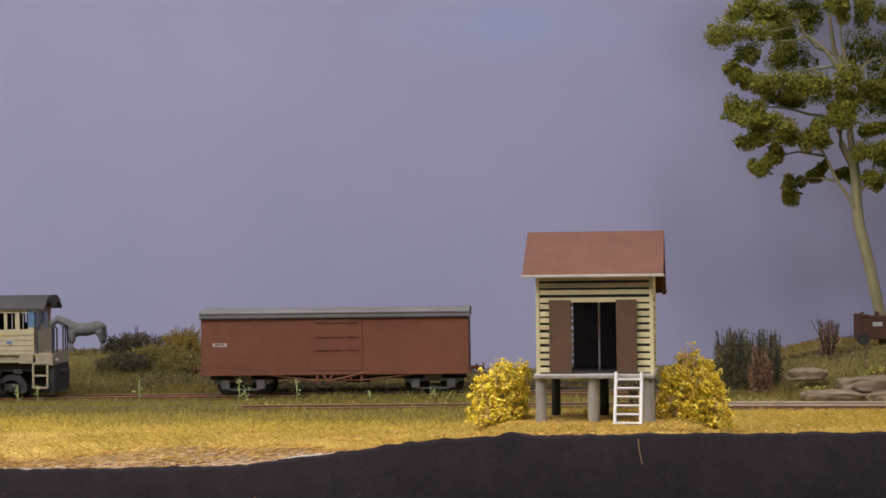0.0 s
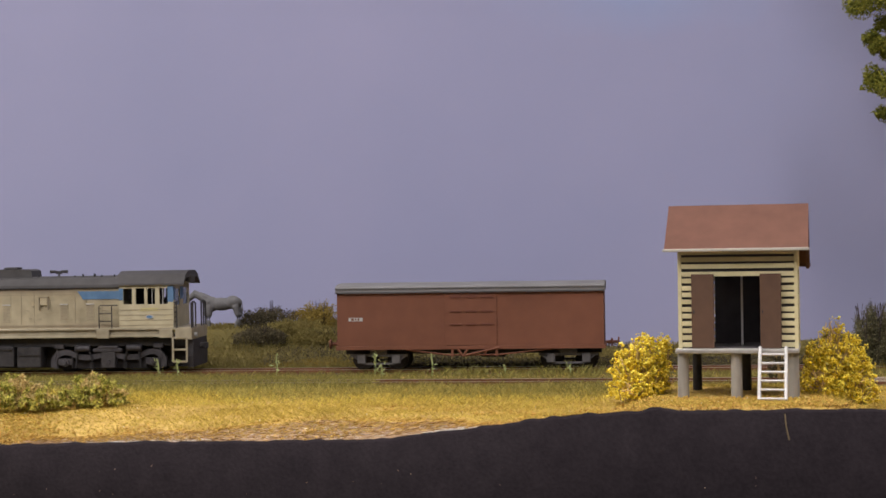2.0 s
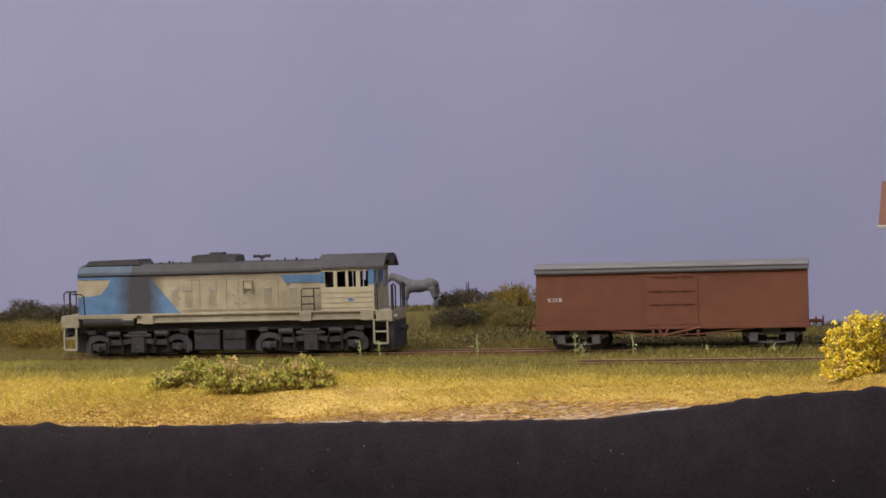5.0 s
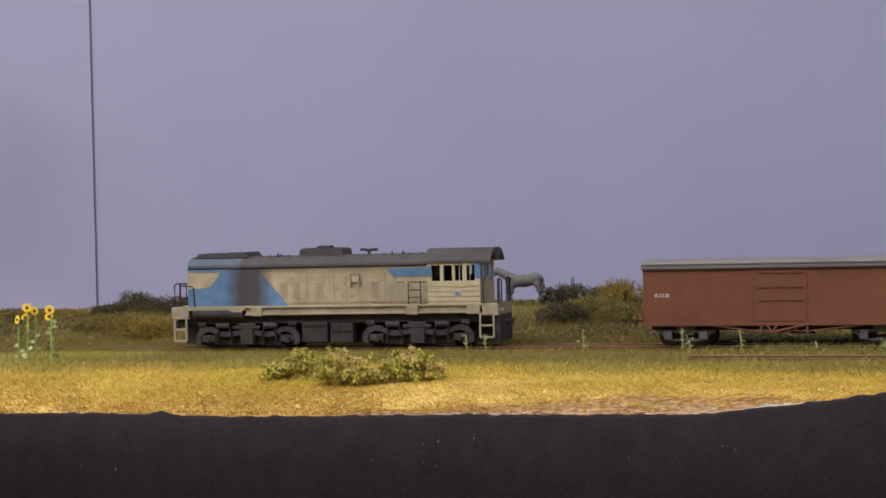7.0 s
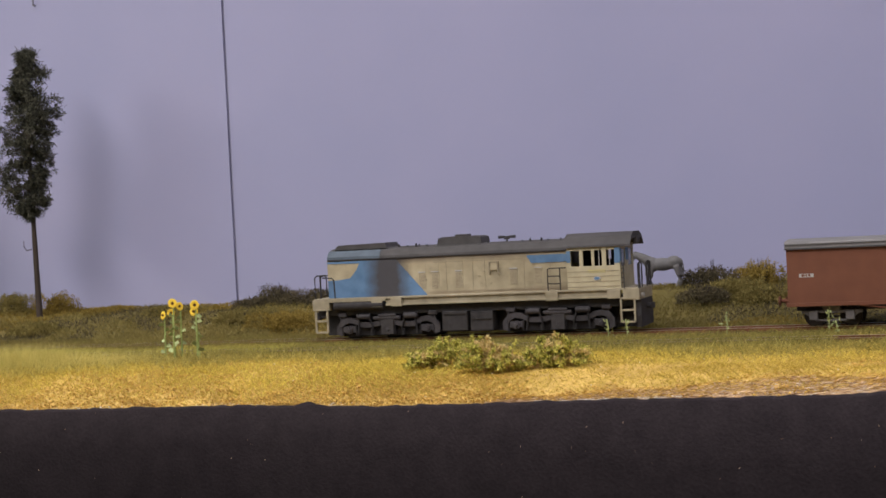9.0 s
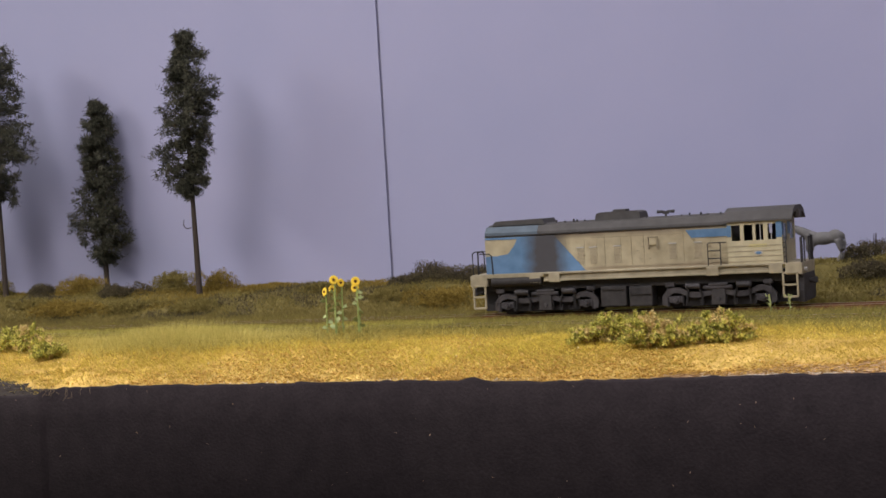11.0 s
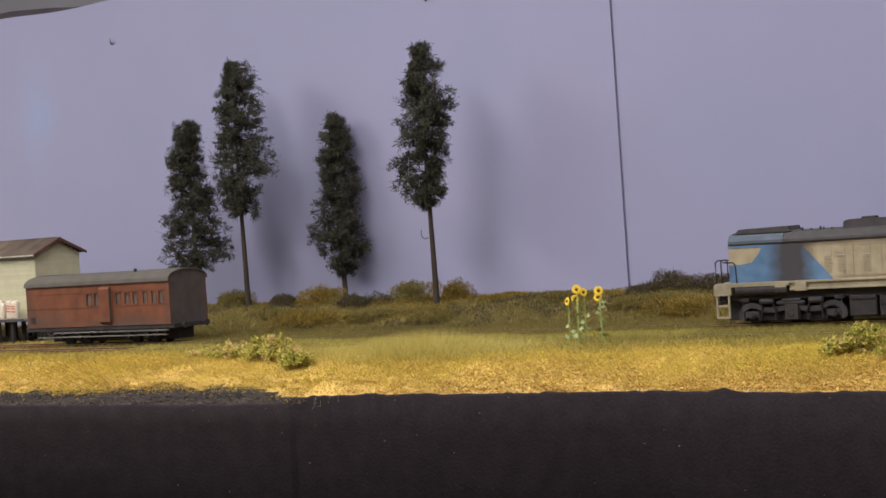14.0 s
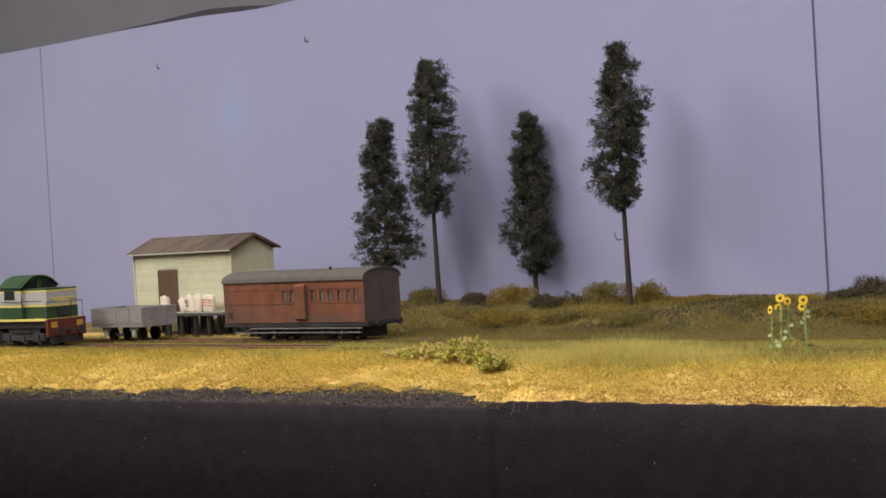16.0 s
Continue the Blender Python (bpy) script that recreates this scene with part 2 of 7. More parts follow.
def build_fascia():
    verts, faces = [], []
    xs = np.arange(-1300, 421, 1.5)
    for i, x in enumerate(xs):
        ye, ze = lerp_table(x, EDGE_Y), lerp_table(x, EDGE_Z)
        top = ze + 0.5 + bump_noise(x, 0, 9, 2) * 0.6 + bump_noise(x, 0, 3.3, 5) * 0.5 + (1.1 * math.exp(-((x + 6) / 3.0) ** 2)) + (1.3 * math.exp(-((x + 275) / 4) ** 2))
        out = 2.0 if x > -467 else 3.0
        verts += [(x, ye + 1, top - 0.6), (x, ye - out + 0.6, top), (x, ye - out - 0.4, top - 1.0), (x, ye - out - 0.9, -24), (x, ye - out - 4.0, -120), (x, ye + 1, -120)]
        if i:
            a, b = 6 * (i - 1), 6 * i
            faces += [(a + k, a + (k + 1) % 6, b + (k + 1) % 6, b + k) for k in range(6)]
    ob = arrays("fascia", verts, faces, M_BLACK)
    tagged(ob, "black cloth-covered front edge of the baseboard", "fascia", kind="structure")


build_fascia()


def board_top(x):
    """The uneven top edge of the backdrop boards."""
    return 222.5 + 1.8 * math.sin(x / 75.0) + 0.8 * math.sin(x / 31.0) + 3.2 * math.exp(-((x + 1030) / 62) ** 2) - 3.0 * math.exp(-((x + 880) / 48) ** 2)


def build_backdrop():
    edges = [(-1420, -1123.5), (-1122.7, -455.5), (-453.9, 420)]
    for k, (x0, x1) in enumerate(edges):
        bm = bmesh.new()
        n = max(2, int((x1 - x0) / 12))
        cols = []
        for i in range(n + 1):
            x = x0 + (x1 - x0) * i / n
            top = board_top(x)
            cols.append([bm.verts.new((x, y, z)) for y, z in ((885, -125), (885, top), (888, top), (888, -125))])
        for a, b in zip(cols, cols[1:]):
            for j in range(4):
                bm.faces.new((a[j], b[j], b[(j + 1) % 4], a[(j + 1) % 4]))
        bm.faces.new(cols[0])
        bm.faces.new(cols[-1][::-1])
        bmesh.ops.recalc_face_normals(bm, faces=bm.faces)
        tagged(finish(f"backdrop_{k + 1}", bm, M_SKY), "lavender blue painted sky backdrop board", "backdrop", kind="structure")
    for k, x in enumerate((-1123.1, -454.7)):
        tagged(finish(f"trim_{k + 1}", cubes((x - 2, x + 2, 886.2, 889, -120, 219)), (M_FAINTGAP, M_GAP)[k]), "grey joint strip between two backdrop boards", "trim", kind="structure")


build_backdrop()


def build_shadow_gap():
    # a dark strip stands in for the shadow above the board edge
    b = bmesh.new()
    pts = [(x, 221.0 + lerp_table(x, [(-1300, 1.6), (-1130, 2.2), (-1040, 2.6), (-980, 4.4), (-930, 6.5), (-890, 5.5), (-850, 1.5)]) + board_top(x) - 222.5) for x in range(-1300, -840, 10)]
    prism(b, pts + [(-850, 214), (-1300, 214)], 888.5, 890)
    tagged(finish("trim_3", b, M_SLOTSHADE), "dark strip coloured as the shadow between backdrop and wall", "trim", kind="structure")


build_shadow_gap()


def build_room():
    # unseen floor and three walls are kept pale to bounce light onto the cloth
    for name, b in (("wall_north", (-2300, 1300, 914, 1000, -1100, 1500)), ("wall_south", (-2300, 1300, -1600, -1520, -1100, 1500)),
                    ("wall_west", (-2380, -2300, -1600, 1000, -1100, 1500)), ("wall_east", (1300, 1380, -1600, 1000, -1100, 1500))):
        tagged(finish(name, cubes(b), M_WALL if name == "wall_north" else M_BOUNCE), "plain grey room wall", "wall", kind="structure")
    tagged(finish("ceiling", cubes((-2380, 1380, -1600, 1000, 1500, 1560)), M_WALL), "plain grey ceiling", "ceiling", kind="structure")
    tagged(finish("floor", cubes((-2380, 1380, -1600, 1000, -1160, -1100)), M_BOUNCE), "plain pale unseen floor that bounces light", "floor", kind="structure")
    tagged(finish("baseboard", cubes((-1300, 420, 606, 883, -60, -24)), M_SLEEPER), "wooden baseboard under the layout", "baseboard", kind="structure")


build_room()


def build_track(name, table, x0, x1, head_paint, web=1.15):
    holder = group(name, label="narrow gauge model track of rusty rails on wooden sleepers", category="track", kind="structure")
    for side in (-6.0, 6.0):
        bm = bmesh.new()
        top = bmesh.new()
        pts = [(x, lerp_table(x, table) + side, 0) for x in np.arange(x0, x1 + 1, 12.0)]
        for target, w, za, zb in ((bm, 0.45, -0.3, web), (top, 0.32 if web > 1 else 0.5, web, 1.3)):
            rings = [[target.verts.new((x, y + s * w, z)) for s, z in ((-1, za), (1, za), (1, zb), (-1, zb))] for x, y, _ in pts]
            for a, b in zip(rings, rings[1:]):
                for j in range(4):
                    target.faces.new((a[j], b[j], b[(j + 1) % 4], a[(j + 1) % 4]))
            bmesh.ops.recalc_face_normals(target, faces=target.faces)
        rail = part("rail", bm, M_RUST, holder)
        part("rail_head", top, head_paint, rail)
    me = None
    for x in np.arange(x0 + 3, x1, 7.2):
        y = lerp_table(x, table)
        if me is None:
            ob = part("sleeper", cubes((-1.25, 1.25, -12.0, 12.0, -0.9, -0.25), bevel=0.15), M_SLEEPER, holder)
            me = ob.data
            ob.matrix_basis = at(x, y, 0)
        else:
            shared("sleeper", me, at(x, y + random.uniform(-0.5, 0.5), random.uniform(-0.1, 0.1), random.uniform(-1.5, 1.5)), holder)


build_track("track_1", TRACK_FAR, -1290, 410, M_RAILTOP)
build_track("track_2", TRACK_NEAR, -1290, 70, M_RAILTOP)
build_track("track_3", TRACK_NEAR, 70.4, 410, M_PALERAIL, 0.65)

# ---- rolling stock ----
M_CREAM = mat("weathered_cream_paint", (0.24, 0.205, 0.145), 0.6, 0.24, 260.0, 0.08, col2=(0.34, 0.298, 0.222))
M_CABCREAM = mat("pale_cream_cab_paint", (0.36, 0.315, 0.215), 0.6, 0.2, 200.0, 0.06, col2=(0.47, 0.42, 0.30))
M_CREAM_HOOD = mat("sooty_cream_paint", (0.285, 0.24, 0.162), 0.6, 0.28, 200.0, 0.08, col2=(0.41, 0.35, 0.245))
M_BLUE = mat("faded_blue_paint", (0.075, 0.155, 0.29), 0.6, 0.3, 200.0, 0.06, col2=(0.115, 0.205, 0.36))
M_GREYROOF = mat("dusty_grey_roof", (0.055, 0.051, 0.054), 0.75, 0.3, 250.0, 0.15)
M_DARK = mat("grimy_black_underframe", (0.024, 0.022, 0.026), 0.8, 0.4, 500.0, 0.25, col2=(0.046, 0.042, 0.046))
M_WHEEL = mat("dark_wheel_steel", (0.026, 0.022, 0.022), 0.6, 0.3, 400.0, 0.1, metal=0.3)
M_WAGON = mat("red_oxide_paint", (0.116, 0.043, 0.025), 0.75, 0.14, 120.0, 0.06, col2=(0.150, 0.057, 0.034))
M_WAGON_DARK = mat("shadowed_oxide_bars", (0.10, 0.033, 0.022), 0.7, 0.2, 300.0, 0.05)
M_WROOF = mat("weathered_silver_roof", (0.15, 0.143, 0.15), 0.7, 0.3, 160.0, 0.12, streak=(0.3, 1, 1))
M_FOOT = mat("grey_footboard", (0.13, 0.12, 0.115), 0.85, 0.3, 250.0, 0.2)
M_GEAR = mat("worn_black_running_gear", (0.024, 0.022, 0.028), 0.6, 0.35, 400.0, 0.2, col2=(0.056, 0.051, 0.060))
# near-black that puts the shade behind the side bars into the colour
M_SHADEBLACK = mat("shade_black_metal", (0.010, 0.009, 0.011), 0.8, 0.3, 400.0, 0.2, col2=(0.019, 0.017, 0.020))
M_BOGIEGREY = mat("dusty_grey_bogie", (0.085, 0.08, 0.085), 0.75, 0.3, 300.0, 0.2)
M_WHITE = mat("white_paint", (0.75, 0.73, 0.68), 0.6, 0.1, 300.0, 0.05)
M_YELLOW = mat("yellow_paint", (0.60, 0.50, 0.15), 0.55, 0.15, 300.0, 0.05)
M_SEAM = mat("grubby_panel_seam", (0.235, 0.195, 0.14), 0.7, 0.3, 300.0, 0.0)
M_COWL = mat("blue_grey_cowl", (0.066, 0.085, 0.115), 0.65, 0.3, 220.0, 0.06)
M_PALEYELLOW = mat("faded_yellow_paint", (0.39, 0.345, 0.165), 0.55, 0.15, 300.0, 0.05)
M_GLASSDARK = mat("cab_shadow_black", (0.012, 0.012, 0.014), 0.4, 0.2, 300.0, 0.0)
M_CABGLASS = mat("dusty_blue_grey_glass", (0.10, 0.135, 0.19), 0.2, 0.25, 200.0, 0.0, spec=0.5)
M_VAN = mat("faded_red_brown_timber", (0.128, 0.042, 0.022), 0.75, 0.35, 110.0, 0.15, col2=(0.225, 0.080, 0.042))
M_VANEND = mat("grimy_brown_end", (0.084, 0.067, 0.064), 0.8, 0.3, 160.0, 0.15)
M_VANROOF = mat("dull_grey_canvas_roof", (0.085, 0.076, 0.07), 0.85, 0.2, 160.0, 0.1)
M_GREYWOOD = mat("bleached_grey_boards", (0.215, 0.205, 0.21), 0.85, 0.3, 200.0, 0.2, streak=(0.3, 1, 2))
M_GREEN = mat("dark_green_paint", (0.024, 0.054, 0.022), 0.45, 0.2, 250.0, 0.05)
M_GREYWHITE = mat("off_white_paint", (0.33, 0.325, 0.33), 0.5, 0.12, 250.0, 0.05)
M_DULLYELLOW = mat("dull_orange_yellow", (0.42, 0.24, 0.04), 0.6, 0.2, 250.0, 0.05)
M_BUFFER = mat("dull_red_beam", (0.095, 0.022, 0.017), 0.6, 0.25, 250.0, 0.08)


def soot(m, centre, half, soft, dark):
    """An exhaust stain across x = centre (mm), ragged at its sides."""
    n, l = m.node_tree.nodes, m.node_tree.links
    b = n["Principled BSDF"]
    old = b.inputs["Base Color"].links[0].from_socket
    tc, sep, nz = n.new("ShaderNodeTexCoord"), n.new("ShaderNodeSeparateXYZ"), n.new("ShaderNodeTexNoise")
    nz.inputs["Scale"].default_value = 220
    l.new(tc.outputs["Object"], sep.inputs[0])
    l.new(tc.outputs["Object"], nz.inputs["Vector"])
    a = n.new("ShaderNodeMath")
    a.operation = "SUBTRACT"
    a.inputs[1].default_value = centre * U
    l.new(sep.outputs[0], a.inputs[0])
    c = n.new("ShaderNodeMath")
    c.operation = "ABSOLUTE"
    l.new(a.outputs[0], c.inputs[0])
    d = n.new("ShaderNodeMath")
    d.operation = "MULTIPLY_ADD"
    d.inputs[1].default_value = 0.005
    l.new(nz.outputs[0], d.inputs[0])
    l.new(c.outputs[0], d.inputs[2])
    r = n.new("ShaderNodeMapRange")
    r.inputs[1].default_value, r.inputs[2].default_value = (half + 2.5) * U, (half + soft + 2.5) * U
    r.inputs[3].default_value, r.inputs[4].default_value = 0.92, 0.0
    l.new(d.outputs[0], r.inputs[0])
    mx = n.new("ShaderNodeMix")
    mx.data_type = "RGBA"
    l.new(r.outputs[0], mx.inputs[0])
    l.new(old, mx.inputs[6])
    mx.inputs[7].default_value = (*dark, 1)
    l.new(mx.outputs[2], b.inputs["Base Color"])


for stain_x, wide, amount in ((-78, 34, 0.75), (-52, 22, 0.7), (-92, 18, 0.8), (-32, 16, 0.5)):
    paint_patch(M_CREAM_HOOD, stain_x, 36.6, wide, 2.6, (0.10, 0.07, 0.055), amount)
for stain_x, wide, amount in ((-70, 26, 0.5), (-38, 20, 0.45)):
    paint_patch(M_CREAM_HOOD, stain_x, 20.6, wide, 1.4, (0.17, 0.11, 0.075), amount)
soot(M_CREAM_HOOD, -105.0, 4.4, 7.5, (0.046, 0.037, 0.036))
soot(M_BLUE, -105.0, 4.4, 7.5, (0.046, 0.037, 0.036))


def wheel_mesh(r):
    bm = bmesh.new()
    flip = Matrix.Rotation(radians(90), 4, "X")
    bmesh.ops.create_cone(bm, cap_ends=True, segments=24, radius1=r + 0.5, radius2=r + 0.5, depth=0.5, matrix=Matrix.Translation((0, 0.9, 0)) @ flip)
    bmesh.ops.create_cone(bm, cap_ends=True, segments=24, radius1=r, radius2=r, depth=1.6, matrix=flip)
    bmesh.ops.create_cone(bm, cap_ends=True, segments=20, radius1=r * 0.72, radius2=r * 0.72, depth=0.5, matrix=Matrix.Translation((0, -0.75, 0)) @ flip)
    bmesh.ops.create_cone(bm, cap_ends=True, segments=12, radius1=r * 0.3, radius2=r * 0.25, depth=1.0, matrix=Matrix.Translation((0, -1.1, 0)) @ flip)
    return bm


def wheels(holder, xs, ys, r, zrail=1.3):
    """One wheel at each x and on each rail."""
    me = None
    for x in xs:
        for y, turn in zip(ys, (0, 180)):
            m = at(x, y, zrail + r, turn)
            if me is None:
                ob = part("wheel", wheel_mesh(r), M_WHEEL, holder)
                me = ob.data
                ob.matrix_basis = m
            else:
                shared("wheel", me, m, holder)


def ladder_steps(parent, x0, x1, y, z0, z1, rungs, w, material, name="step_ladder"):
    boxes = [(x0, x0 + w, y, y + w, z0, z1), (x1 - w, x1, y, y + w, z0, z1)]
    for k in range(rungs):
        z = z0 + (z1 - z0) * k / (rungs - 1)
        boxes.append((x0 + w * 0.5, x1 - w * 0.5, y - 0.2, y + w + 1.2, z - w * 0.45, z + w * 0.45))
    return part(name, cubes(*boxes, bevel=0.08), material, parent)


def hand_rail(parent, runs, r=0.3, material=None, name="handrail"):
    bm = bmesh.new()
    for pts in runs:
        tube(bm, pts, r, 6)
    return part(name, bm, material or M_DARK, parent)


def loco_bogie(parent, xa, xb):
    """A three-axle bogie between xa and xb: side bars arched over round axle boxes, a spring plank, brake cylinders."""
    xc = (xa + xb) / 2
    axles = (xa + 6.0, xc, xb - 6.0)
    half = (xb - xa) / 2
    run = [(0, 8.8), (3.5, 8.5), (6.5, 7.8), (9.5, 7.6), (12.5, 7.8), (half - 10.4, 8.6), (half - 8.2, 9.6), (half - 5.6, 9.9), (half - 2.9, 9.0), (half - 1.5, 7.2), (half - 1.2, 5.0), (half - 1.5, 3.4)]
    top = [(x + (1.2 if k > 8 else 0.5 if k == 8 else 0), z + (0.3 if k > 8 else 1.15)) for k, (x, z) in enumerate(run)]
    low = [(x - (1.2 if k > 8 else 0.9 if k == 8 else 0), z - (0.3 if k > 8 else 1.15)) for k, (x, z) in enumerate(run)]
    outline = [(xc + x, z) for x, z in top] + [(xc + x, z) for x, z in low[::-1]] + [(xc - x, z) for x, z in low[1:]] + [(xc - x, z) for x, z in top[:0:-1]]
    sides = [prism(bmesh.new(), outline, y - 0.9, y + 0.9) for y in (3.2, 27.2)]
    frame_ob = part("bogie", sides[0], M_GEAR, parent)
    part("side_frame", sides[1], M_GEAR, frame_ob)
    # added black plate and block fill the shaded gaps round the wheels
    part("shade_plate", cubes((xa + 1.6, xb - 1.6, 4.3, 5.4, 2.8, 8.6), bevel=0.3), M_SHADEBLACK, frame_ob)
    part("shade_block", cubes((xa + 2.5, xb - 2.5, 10, 20.5, 2.2, 11.5), bevel=0.4), M_DARK, frame_ob)
    wheels(frame_ob, axles, (9.2, 21.3), 4.6)
    for x in axles:
        b = rod(bmesh.new(), (x, 3.4, 5.6), (x, 1.9, 5.6), 1.8, 1.7, seg=18)
        rod(b, (x, 2.0, 5.6), (x, 1.3, 5.6), 1.0, 0.8, seg=14)
        box(b, x - 2.9, x + 2.9, 2.5, 3.6, 4.4, 7.2, bevel=0.3)
        part("axle_box", b, M_GEAR, frame_ob)
        part("pedestal", cubes((x - 3.5, x - 2.8, 2.6, 4.0, 3.0, 8.4), (x + 2.8, x + 3.5, 2.6, 4.0, 3.0, 8.4), bevel=0.15), M_SHADEBLACK, frame_ob)
    b = cubes((xc - 6.6, xc + 6.2, 1.5, 3.0, 9.8, 11.4), (xc - 4.2, xc + 4.2, 1.3, 2.8, 11.0, 12.4), bevel=0.6)
    part("spring_plank", b, M_GEAR, frame_ob)
    part("hanger_block", cubes((xc - 2.9, xc + 2.9, 1.6, 3.0, 3.2, 9.9), bevel=0.3), M_DARK, frame_ob)
    for s in (-1, 1):
        x = xc + s * 11.2
        b = rod(bmesh.new(), (x - s * 3.4, 2.3, 11.4), (x + s * 2.2, 2.3, 11.4), 1.35, seg=14)
        rod(b, (x + s * 2.2, 2.3, 11.4), (x + s * 2.9, 2.3, 11.4), 1.6, 1.2, seg=14)
        part("brake_cylinder", b, M_GEAR, frame_ob)
        b = bmesh.new()
        tube(b, [(x - s * 3.0, 1.9, 10.8), (x - s * 4.4, 1.8, 6.4), (x - s * 4.0, 1.8, 3.0)], 0.45)
        tube(b, [(x + s * 1.8, 2.0, 10.4), (x + s * 2.6, 1.9, 3.4)], 0.45)
        part("brake_hanger", b, M_SHADEBLACK, frame_ob)
        part("brake_shoe", cubes((x - s * 4.0 - 0.8, x - s * 4.0 + 0.8, 1.9, 3.4, 3.0, 5.6), bevel=0.25), M_SHADEBLACK, frame_ob)
        part("sand_box", cubes((xc + s * 21.0 - 2.0, xc + s * 21.0 + 2.0, 2.0, 4.2, 11.3, 13.2), bevel=0.4), M_GEAR, frame_ob)
        part("sand_pipe", tube(bmesh.new(), [(xc + s * 21.6, 2.6, 11.6), (xc + s * 22.8, 2.4, 7.0), (xc + s * 22.2, 2.6, 2.8)], 0.32, 5), M_GEAR, frame_ob)


def arch(y0, y1, z0, z1, rise, n=12):
    """The y-z outline of a body with a rounded top, from z0 up to eaves z1."""
    pts = [(y0, z0), (y0, z1)]
    for k in range(1, n):
        t = k / n
        pts.append((y0 + (y1 - y0) * (0.5 - 0.5 * math.cos(math.pi * t)), z1 + rise * math.sin(math.pi * t) ** 0.85))
    return pts + [(y1, z1), (y1, z0)]


def diesel_locomotive():
    lo = group("diesel_locomotive", at(-202.5, 750.7, 0, 3.3), label="weathered cream and blue diesel locomotive with a grey roof", category="locomotive")
    # frame and walkway
    part("underframe", cubes((-138.5, 7.0, 3, 27.5, 12.2, 16.4), bevel=0.2), M_DARK, lo)
    part("sill", cubes((-105.5, -0.8, 0.6, 1.4, 16.2, 19.3), (-105.5, -0.8, -0.2, 0.7, 16.0, 16.8), (-139.3, -105.6, -0.3, 30.8, 18.2, 19.9), (-105.6, 6.6, -0.3, 30.8, 19.1, 19.9), bevel=0.12), M_CREAM, lo, "cream side sill and running plate")
    for x0, x1 in ((-103.0, -98.0), (-33.0, -27.8), (-6.5, -0.9), (-112, -106.8)):
        part("sill_bracket", cubes((x0, x1, -0.5, 0.6, 15.6, 19.2), bevel=0.15), M_CREAM, lo)
    part("end_plate", cubes((-139.8, -131.8, -0.4, 30.9, 14.6, 19.4), bevel=0.2), M_CREAM, lo, "cream rear end platform")
    part("front_plate", cubes((0.2, 7.2, -0.4, 30.9, 14.8, 19.6), bevel=0.2), M_CREAM, lo, "cream front end platform")
    # hood
    part("hood", prism_x(bmesh.new(), [(3.6, 19.9), (3.6, 36.2), (4.6, 37.6), (26.0, 37.6), (27.0, 36.2), (27.0, 19.9)], -133.4, -23.4), M_CREAM_HOOD, lo)
    part("hood_roof", prism_x(bmesh.new(), [(3.3, 36.6), (3.5, 38.0), (6.0, 40.6), (10.0, 41.6), (20.6, 41.6), (24.6, 40.6), (27.1, 38.0), (27.3, 36.6)], -133.0, -22.6), M_GREYROOF, lo, "dusty grey hood roof")
    part("eave_strip", cubes((-133.2, -23.6, 3.1, 3.5, 36.5, 36.95)), M_WHEEL, lo)
    b = bmesh.new()
    prism(b, [(-131.0, 41.2), (-129.0, 43.2), (-107.0, 43.6), (-105.8, 41.2)], 6.5, 24)
    part("radiator_housing", b, M_GREYROOF, lo)
    b = bmesh.new()
    prism(b, [(-83.3, 41.2), (-82.6, 44.2), (-80.5, 44.8), (-65, 44.8), (-63.2, 44.2), (-62.6, 41.2)], 8.5, 22)
    part("exhaust_hatch", b, M_GREYROOF, lo)
    b = cubes((-76, -70, 12, 18, 44.8, 45.7), bevel=0.3)
    part("vent", b, M_GREYROOF, lo)
    b = bmesh.new()
    rod(b, (-56, 12, 43.6), (-53, 12, 43.6), 0.7, 0.5)
    rod(b, (-48.4, 12, 43.6), (-51.4, 12, 43.6), 0.7, 0.5)
    box(b, -53.5, -50.9, 11.4, 12.6, 42.6, 43.9)
    rod(b, (-52.2, 12, 41.4), (-52.2, 12, 43), 0.5)
    part("horn", b, M_DARK, lo)
    for x in (-101, -97, -93, -91.5, -88, -60, -44.5, -41, -36, -33.0, -27.5):
        h = random.uniform(0.1, 0.9)
        part("lifting_eye", rod(bmesh.new(), (x, 9, 41.2), (x, 9, 41.8 + h), random.uniform(0.25, 0.5), seg=8), M_DARK, lo)
    b = bmesh.new()
    prism_x(b, [(3.2, 36.4), (3.3, 38.1), (5.9, 40.8), (6.3, 40.7), (3.7, 38.0), (3.5, 36.4)], -133.2, -108.5)
    part("cowl_side", b, M_COWL, lo, "blue-grey upper cowl panel")
    # painted bands, laid on the hood
    b = bmesh.new()
    prism(b, [(-133.3, 19.95), (-87.0, 19.95), (-100.9, 36.1), (-133.3, 36.1), (-133.3, 35.2), (-118.2, 35.0), (-119.6, 32.2), (-122.8, 28.6), (-128, 27.9), (-133.3, 27.7)], 3.38, 3.5)
    part("blue_panel", b, M_BLUE, lo, "faded blue paint panel streaked with soot")
    b = bmesh.new()
    prism(b, [(-41.9, 35.3), (-23.5, 35.3), (-23.5, 31.9), (-39.6, 31.9)], 3.38, 3.5)
    part("blue_panel", b, M_BLUE, lo)
